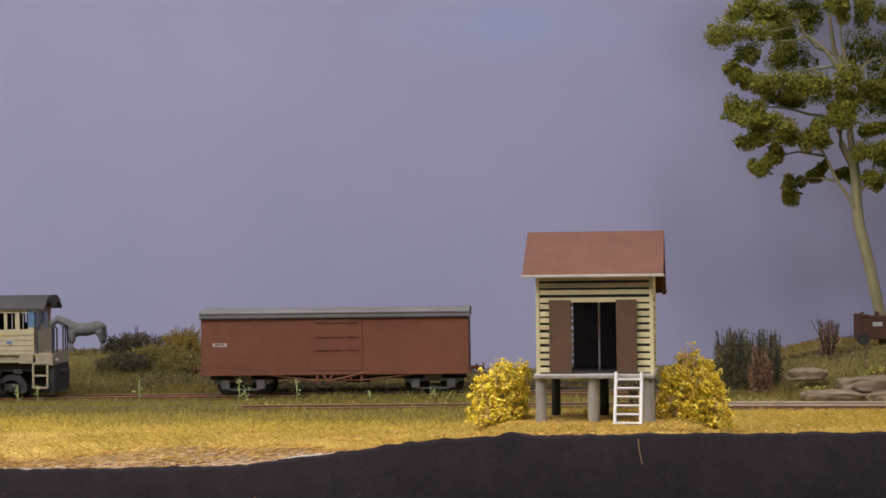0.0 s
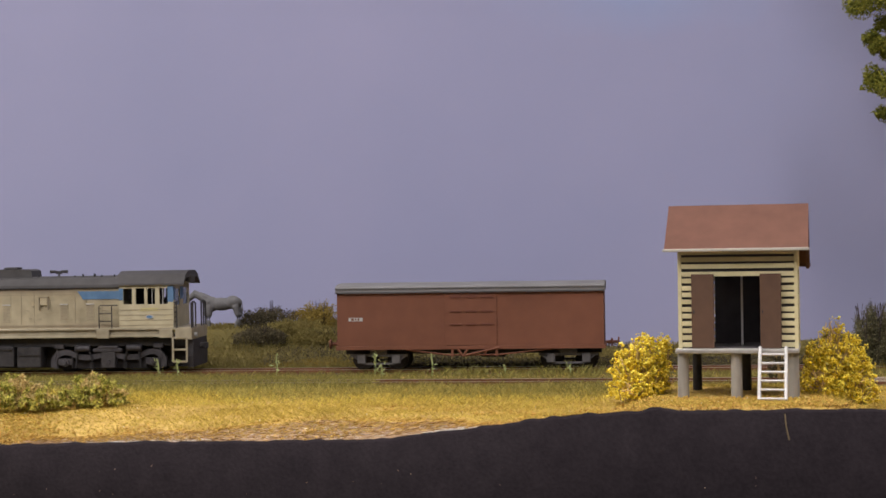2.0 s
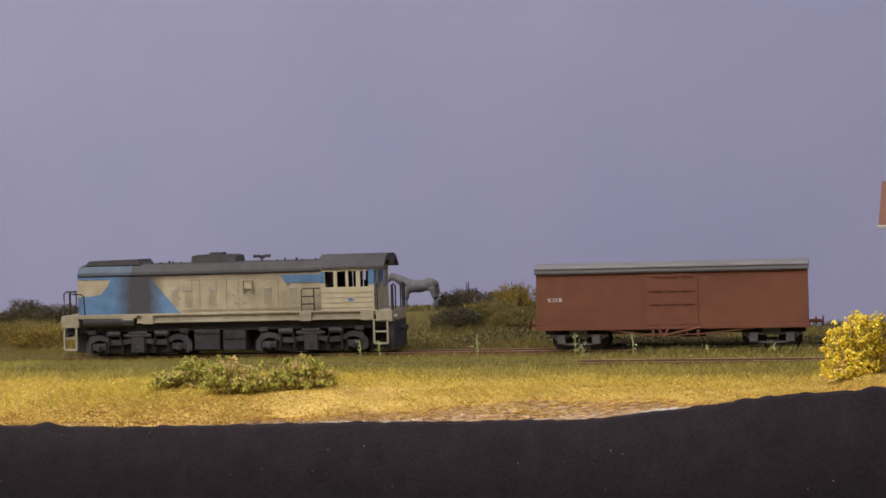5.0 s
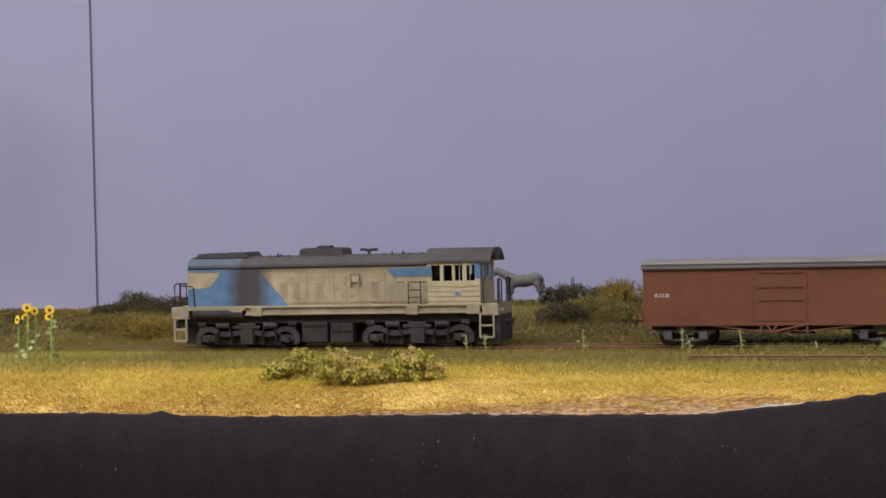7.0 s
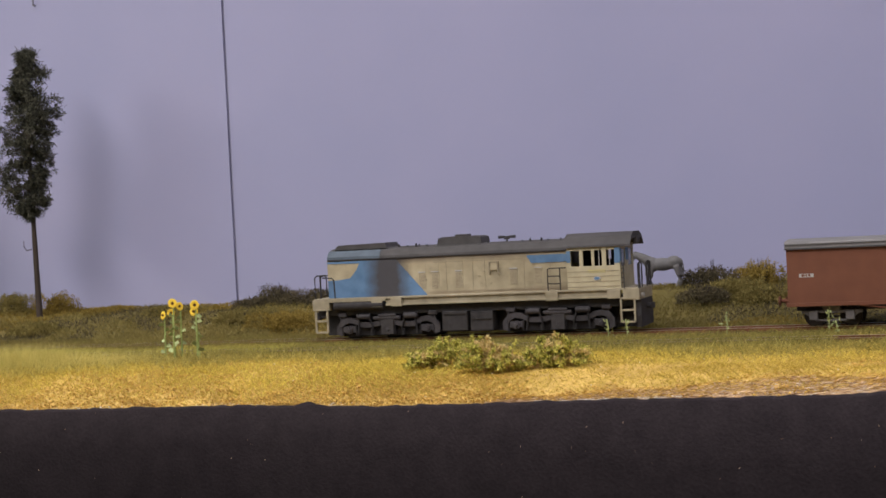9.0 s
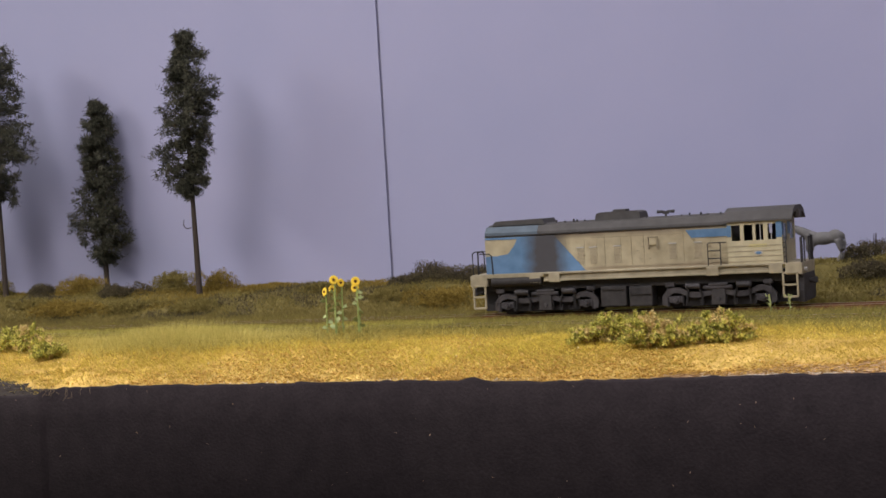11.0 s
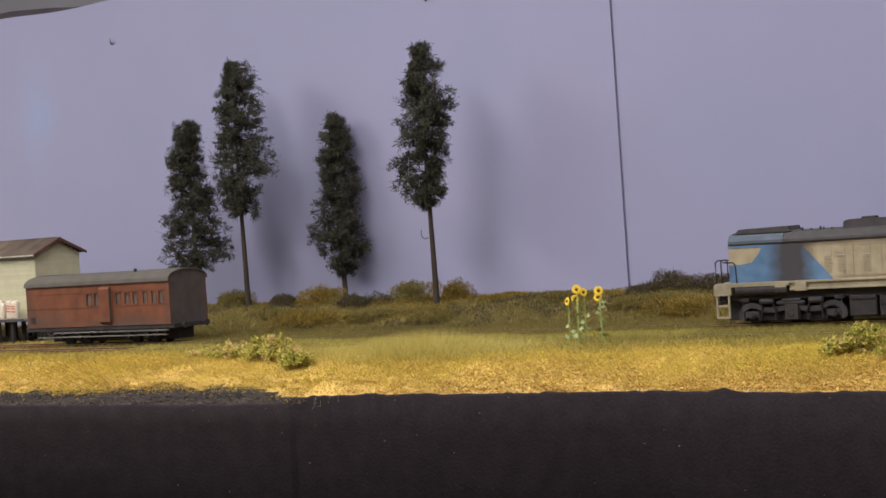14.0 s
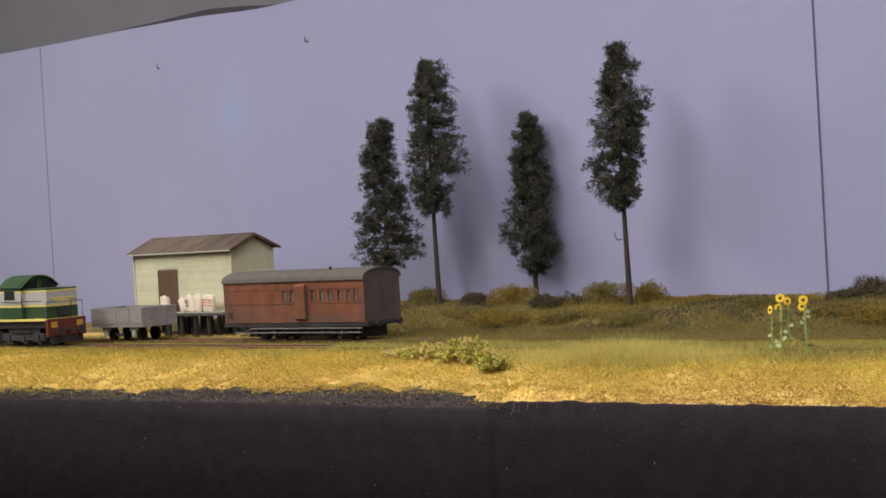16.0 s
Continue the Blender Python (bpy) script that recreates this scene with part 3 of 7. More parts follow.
    # louvred doors: shallow slats below a pale latch line
    for x, z0, z1, tall in ((-89.1, 22.6, 29.4, True), (-83.2, 22.6, 29.4, True), (-72.3, 22.6, 29.4, True), (-47.8, 23.4, 29.6, False), (-36.7, 23.4, 29.6, False)):
        w = 1.5
        rows = [(x - w, x + w, 3.46, 3.62, z0 + k * 0.6, z0 + k * 0.6 + 0.34) for k in range(int((z1 - z0) / 0.6))]
        door = part("access_door", cubes((x - w - 0.35, x + w + 0.35, 3.5, 3.64, z0 - 0.4, 33.6 if tall else z1 + 0.6), bevel=0.05), M_CREAM_HOOD, lo)
        part("louvre", cubes(*rows), M_SEAM, door)
        part("latch", cubes((x - w - 0.2, x + w + 0.2, 3.2, 3.6, 29.75, 30.15)), M_GREYWHITE, door)
        if tall:
            part("upper_panel", cubes((x - w, x + w, 3.44, 3.6, 30.6, 33.2)), M_CREAM_HOOD, door)
    for x in (-95.6, -78.0, -66.0, -60.5, -43.0, -31.4):
        part("door_seam", cubes((x - 0.08, x + 0.08, 3.48, 3.6, 21.5, 34.6)), M_SEAM, lo)
    part("top_seam", cubes((-84, -43, 3.46, 3.6, 33.9, 34.1)), M_SEAM, lo)
    part("lower_seam", cubes((-86, -23.6, 3.4, 3.6, 20.9, 21.15)), M_SEAM, lo)
    part("hatch", cubes((-58.0, -54.8, 2.9, 3.6, 29.6, 32.8), bevel=0.2), M_CREAM_HOOD, lo)
    part("hatch_frame", cubes((-58.6, -58.1, 2.7, 3.6, 27.8, 33.2), (-54.7, -54.2, 2.7, 3.6, 27.8, 33.2), (-58.6, -54.2, 2.7, 3.6, 32.8, 33.3)), M_SEAM, lo)
    for k in range(9):
        x, z = random.uniform(-92, -30), random.uniform(22, 33)
        part("hinge", cubes((x, x + 1.0, 3.2, 3.7, z, z + 0.35)), M_SEAM, lo)
    hand_rail(lo, [[(-32.0, 0.2, 19.4), (-32.0, 0.2, 28.8), (-31.4, 0.2, 29.4), (-24.0, 0.2, 29.4)], [(-26.6, 0.2, 19.4), (-26.6, 0.2, 29.4)], [(-32.0, 0.2, 26.0), (-26.6, 0.2, 26.0)], [(-32.0, 0.2, 22.8), (-26.6, 0.2, 22.8)]], 0.26)
    # cab: walls with real window openings
    wins = ((-21.5, -17.8), (-16.3, -12.6), (-11.4, -8.1), (-6.3, -2.8))
    b = bmesh.new()
    for y0, y1 in ((-0.1, 0.9), (29.6, 30.6)):
        box(b, -23.3, -0.4, y0, y1, 19.9, 29.7)
        box(b, -23.3, -0.4, y0, y1, 36.3, 38.4)
        holes = wins if y0 < 1 else ((-21.5, -12.6), (-11.4, -2.8))
        xs = [-23.3] + [v for w in holes for v in w] + [-0.4]
        for x0, x1 in zip(xs[::2], xs[1::2]):
            box(b, x0, x1, y0, y1, 29.7, 36.3)
    box(b, -1.4, -0.4, 0.9, 29.6, 19.9, 29.0)
    for y0, y1 in ((0.9, 3.2), (12.2, 18.2), (27.2, 29.6)):
        box(b, -1.4, -0.4, y0, y1, 29.0, 36.0)
    box(b, -1.4, -0.4, 0.9, 29.6, 36.0, 38.4)
    box(b, -23.3, -22.5, 0.9, 29.6, 19.9, 31)
    cab = part("cab", b, M_CABCREAM, lo)
    part("window_band", cubes((-2.75, -0.35, -0.25, -0.08, 30.6, 37.2), (-23.35, -21.6, -0.25, -0.08, 31.5, 36.3)), M_BLUE, cab)
    part("front_band", cubes((-0.42, -0.2, -0.1, 3.1, 31.4, 36.6), (-0.42, -0.2, 12.3, 18.1, 31.4, 36.6)), M_BLUE, cab)
    for y0, y1 in ((3.2, 12.2), (18.2, 27.2)):
        part("front_pane", cubes((-1.1, -0.7, y0, y1, 29.0, 36.0)), M_CABGLASS, cab, "dusty blue-grey front window")
    for k in range(4):
        z = 20.8 + k * 2.15
        part("groove", cubes((-23.2, -0.6, -0.22, -0.05, z, z + 0.28)), M_SEAM, cab)
    oval = Matrix.Translation((-10.5, -0.2, 24.4)) @ Matrix.Diagonal((1.75, 1.0, 0.85, 1)) @ Matrix.Rotation(radians(90), 4, "X")
    b = bmesh.new()
    bmesh.ops.create_cone(b, cap_ends=True, segments=24, radius1=1, radius2=1, depth=0.24, matrix=oval)
    emblem = part("emblem", b, M_GREYWHITE, cab, "small white oval emblem")
    b = bmesh.new()
    bmesh.ops.create_cone(b, cap_ends=True, segments=20, radius1=0.7, radius2=0.7, depth=0.3, matrix=oval)
    part("emblem_centre", b, M_BLUE, emblem, "blue oval centre")
    part("name_bar", cubes((-14.2, -6.8, -0.2, -0.08, 26.9, 28.1)), M_PALEYELLOW, cab, "faint yellow paint bar")
    b = bmesh.new()
    for x in (-9.4, -4.9):
        rod(b, (x, 0.3, 29.7), (x, 0.3, 36.3), 0.18, seg=6)
    part("window_bar", b, M_GREYWHITE, cab)
    # added black sheets and floor stand in for the dim cab inside
    part("cab_shade_sheet", cubes((-22.3, -10.0, 20, 20.6, 28, 37.5), (-8.6, -4.6, 22, 22.6, 28, 37.5), (-21.8, -2.0, 18, 18.6, 28, 32.0)), M_GLASSDARK, cab)
    part("cab_floor", cubes((-22.4, -1.5, 1, 29.5, 19.9, 21.5), (-20, -12, 10, 20, 21.5, 28.0)), M_GLASSDARK, cab)
    croof = prism_x(bmesh.new(), [(-1.0, 37.6), (-0.9, 38.4), (3.5, 42.0), (9, 43.5), (21.6, 43.5), (27.1, 42.0), (31.5, 38.4), (31.6, 37.6), (26, 40.6), (4.6, 40.6)], -24.6, 4.2)
    bmesh.ops.recalc_face_normals(croof, faces=croof.faces)
    part("cab_roof", croof, M_GREYROOF, lo, "overhanging grey cab roof")
    b = cubes((3.2, 5.0, 11.8, 18.6, 38.2, 41.4), bevel=0.5)
    part("headlight_box", b, M_GREYROOF, lo)
    # front end: handrails, nose, steps
    hand_rail(lo, [[(1.0, -0.2, 19.6), (1.0, -0.2, 30.5), (1.6, -0.2, 31.0)], [(6.8, 1, 19.6), (6.8, 1, 30.0), (6.8, 6, 30.4), (6.8, 9.5, 29.6), (6.8, 9.5, 19.6)], [(6.8, 21.0, 19.6), (6.8, 21.0, 29.8), (6.8, 25, 30.4), (6.8, 29.5, 29.8), (6.8, 29.5, 19.6)], [(6.8, 4, 19.6), (6.8, 4, 30.2)], [(6.8, 25.5, 19.6), (6.8, 25.5, 30.2)]], 0.33)
    for k in range(5):
        part("grab_iron", cubes((-0.3, 0.2, 1.2, 3.4, 22 + k * 2.0, 22.35 + k * 2.0)), M_DARK, lo)
    b = bmesh.new()
    prism_x(b, [(1, 3.2), (0.5, 8), (2, 14.8), (29, 14.8), (30.2, 8), (29.7, 3.2)], 5.2, 7.4)
    part("front_pilot", b, M_DARK, lo)
    b = bmesh.new()
    rod(b, (7, 15.2, 11.5), (9.4, 15.2, 11.5), 1.2)
    box(b, 9.0, 10.8, 14.0, 16.4, 10.2, 12.8, bevel=0.4)
    part("coupler", b, M_DARK, lo)
    part("marker_lamp", rod(bmesh.new(), (7.2, 5.0, 16.6), (8.4, 5.0, 16.6), 1.0), M_GREYWHITE, lo)
    ladder_steps(lo, -1.2, 5.4, -0.6, 5.6, 15.6, 3, 0.8, M_CREAM)
    # rear end
    hand_rail(lo, [[(-139.0, 2, 19.2), (-139.2, 2, 29.2), (-138, 2, 30.2), (-134.5, 2, 30.2), (-133.6, 2, 29.4), (-133.6, 2, 22)], [(-139.0, 9, 19.2), (-139.2, 9, 29.4), (-139.2, 14, 30), (-139.2, 21, 29.4), (-139.0, 21, 19.2)], [(-135, 0.2, 29.2), (-130.4, 0.2, 29.0), (-129.4, 0.2, 28.0), (-129.0, 0.2, 19.4)], [(-136.6, 2, 19.2), (-136.6, 2, 30.0)]], 0.33)
    ladder_steps(lo, -138.9, -132.6, -0.6, 5.0, 15.0, 3, 0.85, M_CREAM)
    b = bmesh.new()
    rod(b, (-139.5, 15.2, 11.5), (-143, 15.2, 11.5), 1.4)
    box(b, -144.5, -142.0, 13.6, 16.8, 9.8, 13.2, bevel=0.4)
    part("coupler", b, M_DARK, lo)
    b = bmesh.new()
    rod(b, (-130.0, 1.6, 16.6), (-106.8, 1.6, 16.6), 2.3, seg=18)
    part("air_tank", b, M_DARK, lo, "black cylindrical air tank")
    # added black block stands in for the shade between the bogies
    part("centre_sill", cubes((-137, 4, 10, 20, 3.0, 12.3)), M_DARK, lo)
    part("fuel_tank", cubes((-80.2, -68.8, 1.2, 29, 4.0, 12.6), bevel=0.4), M_DARK, lo)
    part("battery_box", cubes((-67.6, -57.4, 1.6, 29, 3.6, 12.2), bevel=0.6), M_DARK, lo)
    part("tank_trim", cubes((-79.5, -69.5, 0.8, 1.3, 11.0, 11.5), (-67, -58, 1.2, 1.7, 8.6, 9.0)), M_WHEEL, lo)
    loco_bogie(lo, -130.0, -81.6)
    loco_bogie(lo, -53.4, -4.0)


diesel_locomotive()


def freight_bogie(parent, x):
    b = cubes((x - 12.0, x + 12.0, 2.6, 3.8, 6.9, 8.0), (x - 12.0, x + 12.0, 25.2, 26.4, 6.9, 8.0), (x - 3.2, x + 3.2, 2.2, 26.8, 7.6, 10.4), bevel=0.15)
    for y0, y1 in ((2.7, 3.7), (25.3, 26.3)):
        prism(b, [(x - 11, 6.9), (x - 6.5, 3.6), (x + 6.5, 3.6), (x + 11, 6.9), (x + 9.8, 6.9), (x + 6, 4.4), (x - 6, 4.4), (x - 9.8, 6.9)], y0, y1)
    ob = part("bogie", b, M_BOGIEGREY, parent)
    wheels(ob, (x - 7.2, x + 7.2), (8.4, 20.6), 4.2)
    for dx in (-7.2, 7.2):
        part("axle_box", cubes((x + dx - 1.7, x + dx + 1.7, 1.6, 3.4, 4.2, 8.0), bevel=0.3), M_BOGIEGREY, ob)
    part("bolster", cubes((x - 3.6, x + 3.6, 1.8, 3.4, 8.2, 10.6), bevel=0.3), M_BOGIEGREY, ob)


def boxcar():
    bc = group("boxcar", at(-133.9, 750, 0), label="red oxide bogie boxcar with a weathered silver roof", category="boxcar")
    part("body", cubes((0.2, 109.3, 0, 29, 11.4, 33.9), bevel=0.12), M_WAGON, bc)
    b = bmesh.new()
    prism_x(b, arch(-0.7, 29.7, 33.2, 35.4, 1.7), -0.3, 109.8)
    rf = part("roof", b, M_WROOF, bc, "weathered silver curved roof")
    part("roof_rib", cubes((-0.4, 109.9, -1.05, -0.65, 33.0, 33.6), (-0.4, 109.9, -0.95, -0.65, 34.7, 35.0)), M_GREYROOF, rf)
    part("sole_bar", cubes((-0.4, 110, -0.5, 29.5, 9.9, 11.4), bevel=0.1), M_WAGON, bc)
    # darker oxide strip paints the shade under the roof edge
    part("painted_eave_shade", cubes((0.2, 109.4, -0.25, 0.05, 32.6, 33.1)), M_WAGON_DARK, bc)
    door = part("door", cubes((44.6, 66.0, -0.28, 0.2, 11.6, 32.5), bevel=0.1), M_WAGON, bc)
    for z in (31.2, 25.4, 20.1):
        for x in (46.8, 53.2, 59.6):
            part("door_bar", cubes((x, x + 4.8, -0.7, -0.2, z - 0.32, z + 0.32), bevel=0.08), M_WAGON_DARK, door)
    part("number_board", cubes((5.0, 10.8, -0.12, 0.1, 21.7, 23.1)), M_GREYWHITE, bc, "small white number bar")
    part("number_mark", cubes((6.0, 7.2, -0.2, -0.1, 22.0, 22.9), (7.6, 8.2, -0.2, -0.1, 22.0, 22.9), (8.7, 9.5, -0.2, -0.1, 22.0, 22.9)), M_WAGON, bc)
    # truss rods, queen posts and brake gear
    b = bmesh.new()
    for y in (0.2, 28.8):
        tube(b, [(28.5, y, 9.9), (46, y, 7.6), (66, y, 7.6), (88, y, 9.9)], 0.35)
    part("truss_rod", b, M_WAGON, bc)
    b = cubes((47.2, 48.2, -0.3, 0.9, 7.0, 10), (65.3, 66.3, -0.3, 0.9, 7.0, 10), (60.8, 61.6, -0.3, 0.9, 7.6, 10))
    part("queen_post", b, M_WAGON, bc)
    b = bmesh.new()
    for p, q in (((50, 10), (52, 7.2)), ((54, 10), (52.2, 7.2)), ((52, 7.2), (67, 10.6))):
        tube(b, [(p[0], -0.3, p[1]), (q[0], -0.3, q[1])], 0.5)
    part("brake_lever", b, M_WAGON, bc)
    part("brake_cylinder", rod(bmesh.new(), (58, 14, 8), (68, 14, 8), 2.2), M_DARK, bc)
    part("centre_sill", cubes((2, 108, 10, 19, 7.6, 9.9)), M_DARK, bc)
    freight_bogie(bc, 17.0)
    freight_bogie(bc, 94.8)
    for x, s in ((110, 1), (-0.4, -1)):
        b = bmesh.new()
        rod(b, (x, 14.5, 11.6), (x + s * 4.5, 14.5, 11.6), 0.7)
        rod(b, (x + s * 2.2, 14.5, 10.0), (x + s * 2.2, 14.5, 13.2), 0.45)
        rod(b, (x + s * 4.6, 14.5, 11.6), (x + s * 5.3, 14.5, 11.6), 2.0, seg=14)
        part("buffer", b, M_WAGON, bc)


boxcar()


def guard_van():
    gv = group("guard_van", at(-649.5, 727, 0), label="faded red-brown wooden guard van with a grey arched roof", category="van")
    L0 = -109.6
    wins = [(-61.8, -57.9), (-56.1, -52.4), (-39.4, -35.8), (-32.9, -29.3), (-26.7, -23.3), (-19.2, -16.0), (-12.8, -9.4), (-7.7, -4.7)]
    b = bmesh.new()
    box(b, L0, 0, 0, 1.0, 11.6, 23.2)
    box(b, L0, 0, 0, 1.0, 29.8, 35.2)
    xs = [L0] + [v for w in wins for v in w] + [0]
    for x0, x1 in zip(xs[::2], xs[1::2]):
        box(b, x0, x1, 0, 1.0, 23.2, 29.8)
    box(b, L0, 0, 29, 30, 11.6, 35.2)
    side = part("side", b, M_VAN, gv, "faded red-brown boarded side")
    part("board_seam", cubes((L0 + 0.3, -52, -0.08, 0.05, 21.6, 21.8)), M_VANEND, side)
    for z in (22.2, 30.4):
        part("waist_rail", cubes((L0, 0, -0.2, 0.1, z, z + 0.5)), M_VAN, side)
    for a, c in wins:
        fr = part("window_frame", cubes((a - 0.3, a + 0.25, -0.2, 0.3, 22.9, 30.1), (c - 0.25, c + 0.3, -0.2, 0.3, 22.9, 30.1), (a, c, -0.2, 0.3, 29.6, 30.1), (a, c, -0.3, 0.3, 22.8, 23.3)), M_VAN, gv)
        part("pane", cubes((a, c, 0.6, 0.8, 23.2, 29.8)), M_PANE, fr)
    for xa in (-1.0, L0 + 0.02):
        part("end_wall", prism_x(bmesh.new(), arch(0.2, 29.8, 11.6, 35.0, 5.4), xa, xa + 0.98), M_VANEND, gv, "grimy dark brown end wall")
    n = 14
    outer = arch(-0.9, 30.9, 34.7, 35.2, 5.9, n)
    inner = [(min(max(y, 0.4), 29.6), max(34.7, z - 0.8)) for y, z in outer][::-1]
    b = bmesh.new()
    ra = [[b.verts.new((x, y, z)) for y, z in outer] for x in (L0 - 0.6, 0.6)]
    ri = [[b.verts.new((x, y, z)) for y, z in inner[::-1]] for x in (L0 - 0.6, 0.6)]
    for k in range(len(outer) - 1):
        b.faces.new((ra[0][k], ra[0][k + 1], ra[1][k + 1], ra[1][k]))
        b.faces.new((ri[0][k], ri[1][k], ri[1][k + 1], ri[0][k + 1]))
        for e in (0, 1):
            b.faces.new((ra[e][k], ra[e][k + 1], ri[e][k + 1], ri[e][k]))
    bmesh.ops.recalc_face_normals(b, faces=b.faces)
    part("roof", b, M_VANROOF, gv, "dull grey arched roof")
    part("chimney", rod(bmesh.new(), (-31, 8, 38.5), (-31, 8, 42.2), 0.9), M_DARK, gv)
    b = bmesh.new()
    prism_x(b, [(0.2, 12.5), (-1.9, 14.0), (-1.9, 32.0), (0.2, 33.6)], -50.8, -43.0)
    dk = part("lookout", b, M_VAN, gv, "projecting side lookout")
    # thin dark sheet paints the lookout's right face as shaded
    part("lookout_painted_shade", cubes((-42.98, -42.8, -1.7, 0.1, 14.5, 31.5)), M_VANEND, dk)
    part("vent_grille", cubes(*[(-107, -103, -0.2, 0.1, 14.2 + k * 0.8, 14.6 + k * 0.8) for k in range(5)]), M_DARK, gv)
    part("sole_bar", cubes((L0 - 0.2, 0.2, 0.4, 29.6, 9.4, 11.6), bevel=0.15), M_DARK, gv)
    for xa in (0.2, L0 - 1.6):
        part("headstock", cubes((xa, xa + 1.4, 0.5, 29.5, 9.2, 11.8), bevel=0.2), M_DARK, gv)
    part("footboard", cubes((-99.5, -2.0, -2.6, -0.6, 5.9, 6.5), (-88, -2.0, -1.6, 0.2, 8.2, 8.9)), M_FOOT, gv)
    for x in (-96, -75, -50, -25, -5):
        part("step_hanger", cubes((x, x + 0.6, -0.8, -0.3, 6.3, 9.8)), M_DARK, gv)
    # the long third box is added black fill for the shade beneath
    ch = part("running_gear", cubes((-92, -66, 5, 25, 6.2, 9.4), (-40, -14, 5, 25, 6.2, 9.4), (-99, -3, 9, 21, 3.0, 9.6)), M_DARK, gv)
    wheels(ch, (-86, -72, -34, -20), (9, 21), 4.2)
    for x in (-86, -72, -34, -20):
        part("axle_box", cubes((x - 1.6, x + 1.6, 1.6, 4.2, 4.2, 7.4), bevel=0.3), M_DARK, ch)
    b = bmesh.new()
    tube(b, [(-97, 1.0, 9.6), (-93, 1.0, 7.0), (-80, 1.0, 9.2)], 0.3)
    tube(b, [(-99, 1.4, 4.6), (-90, 1.4, 4.6)], 0.25)
    part("brake_rod", b, M_GREYROOF, ch)
    for y in (6.5, 23.5):
        b = bmesh.new()
        rod(b, (1.2, y, 10.6), (4.2, y, 10.6), 0.7)
        rod(b, (4.2, y, 10.6), (4.9, y, 10.6), 1.8, seg=14)
        part("buffer", b, M_DARK, gv)


for stain in ((-96, 15, 26, 7, 0.75), (-28, 13, 34, 5, 0.7), (-60, 13, 22, 4, 0.6), (-108, 24, 5, 16, 0.5), (-2, 22, 4, 18, 0.5)):
    paint_patch(M_VAN, *stain[:4], (0.075, 0.052, 0.046), stain[4])
M_PANE = mat("dusty_window_glass", (0.125, 0.105, 0.10), 0.15, 0.3, 200.0, 0.0, spec=0.5)
guard_van()


def open_wagon():
    ow = group("open_wagon", at(-833, 727, 0), label="small bleached grey open goods wagon with wooden sides", category="wagon")
    planks = 4
    for y0, y1 in ((0, 1.2), (27.4, 28.6)):
        for k in range(planks):
            z = 12.2 + k * 2.45
            part("plank", cubes((-48.4, 0, y0, y1, z, z + 2.3), bevel=0.1), M_GREYWOOD, ow)
    for x0, x1 in ((-48.4, -47.2), (-1.2, 0)):
        for k in range(planks):
            z = 12.2 + k * 2.45
            part("plank", cubes((x0, x1, 1.2, 27.4, z, z + 2.3), bevel=0.1), M_GREYWOOD, ow)
    for x in (-36, -24, -12):
        part("strap", cubes((x - 0.5, x + 0.5, -0.4, 0.1, 11.6, 21.8)), M_GREYWOOD, ow)
    for y in (8.5, 19.5):
        part("end_stanchion", cubes((-0.1, 0.8, y - 0.7, y + 0.7, 10.8, 22.0)), M_GREYWOOD, ow)
    part("floor_frame", cubes((-48.8, 0.4, 0.4, 28.2, 9.8, 12.2), bevel=0.15), M_GREYWOOD, ow)
    for x in (-37.5, -11.0):
        b = cubes((x - 3.8, x + 3.8, 2.6, 3.6, 7.6, 9.8), (x - 1.6, x + 1.6, 2.0, 3.8, 4.0, 8.0), bevel=0.2)
        g = part("axle_guard", b, M_GREYWHITE, ow)
        wheels(g, (x,), (8.4, 20.2), 4.0)
    part("brake_shoe", cubes((-28, -20.5, 2.6, 3.4, 4.4, 6.0)), M_DARK, ow)


open_wagon()


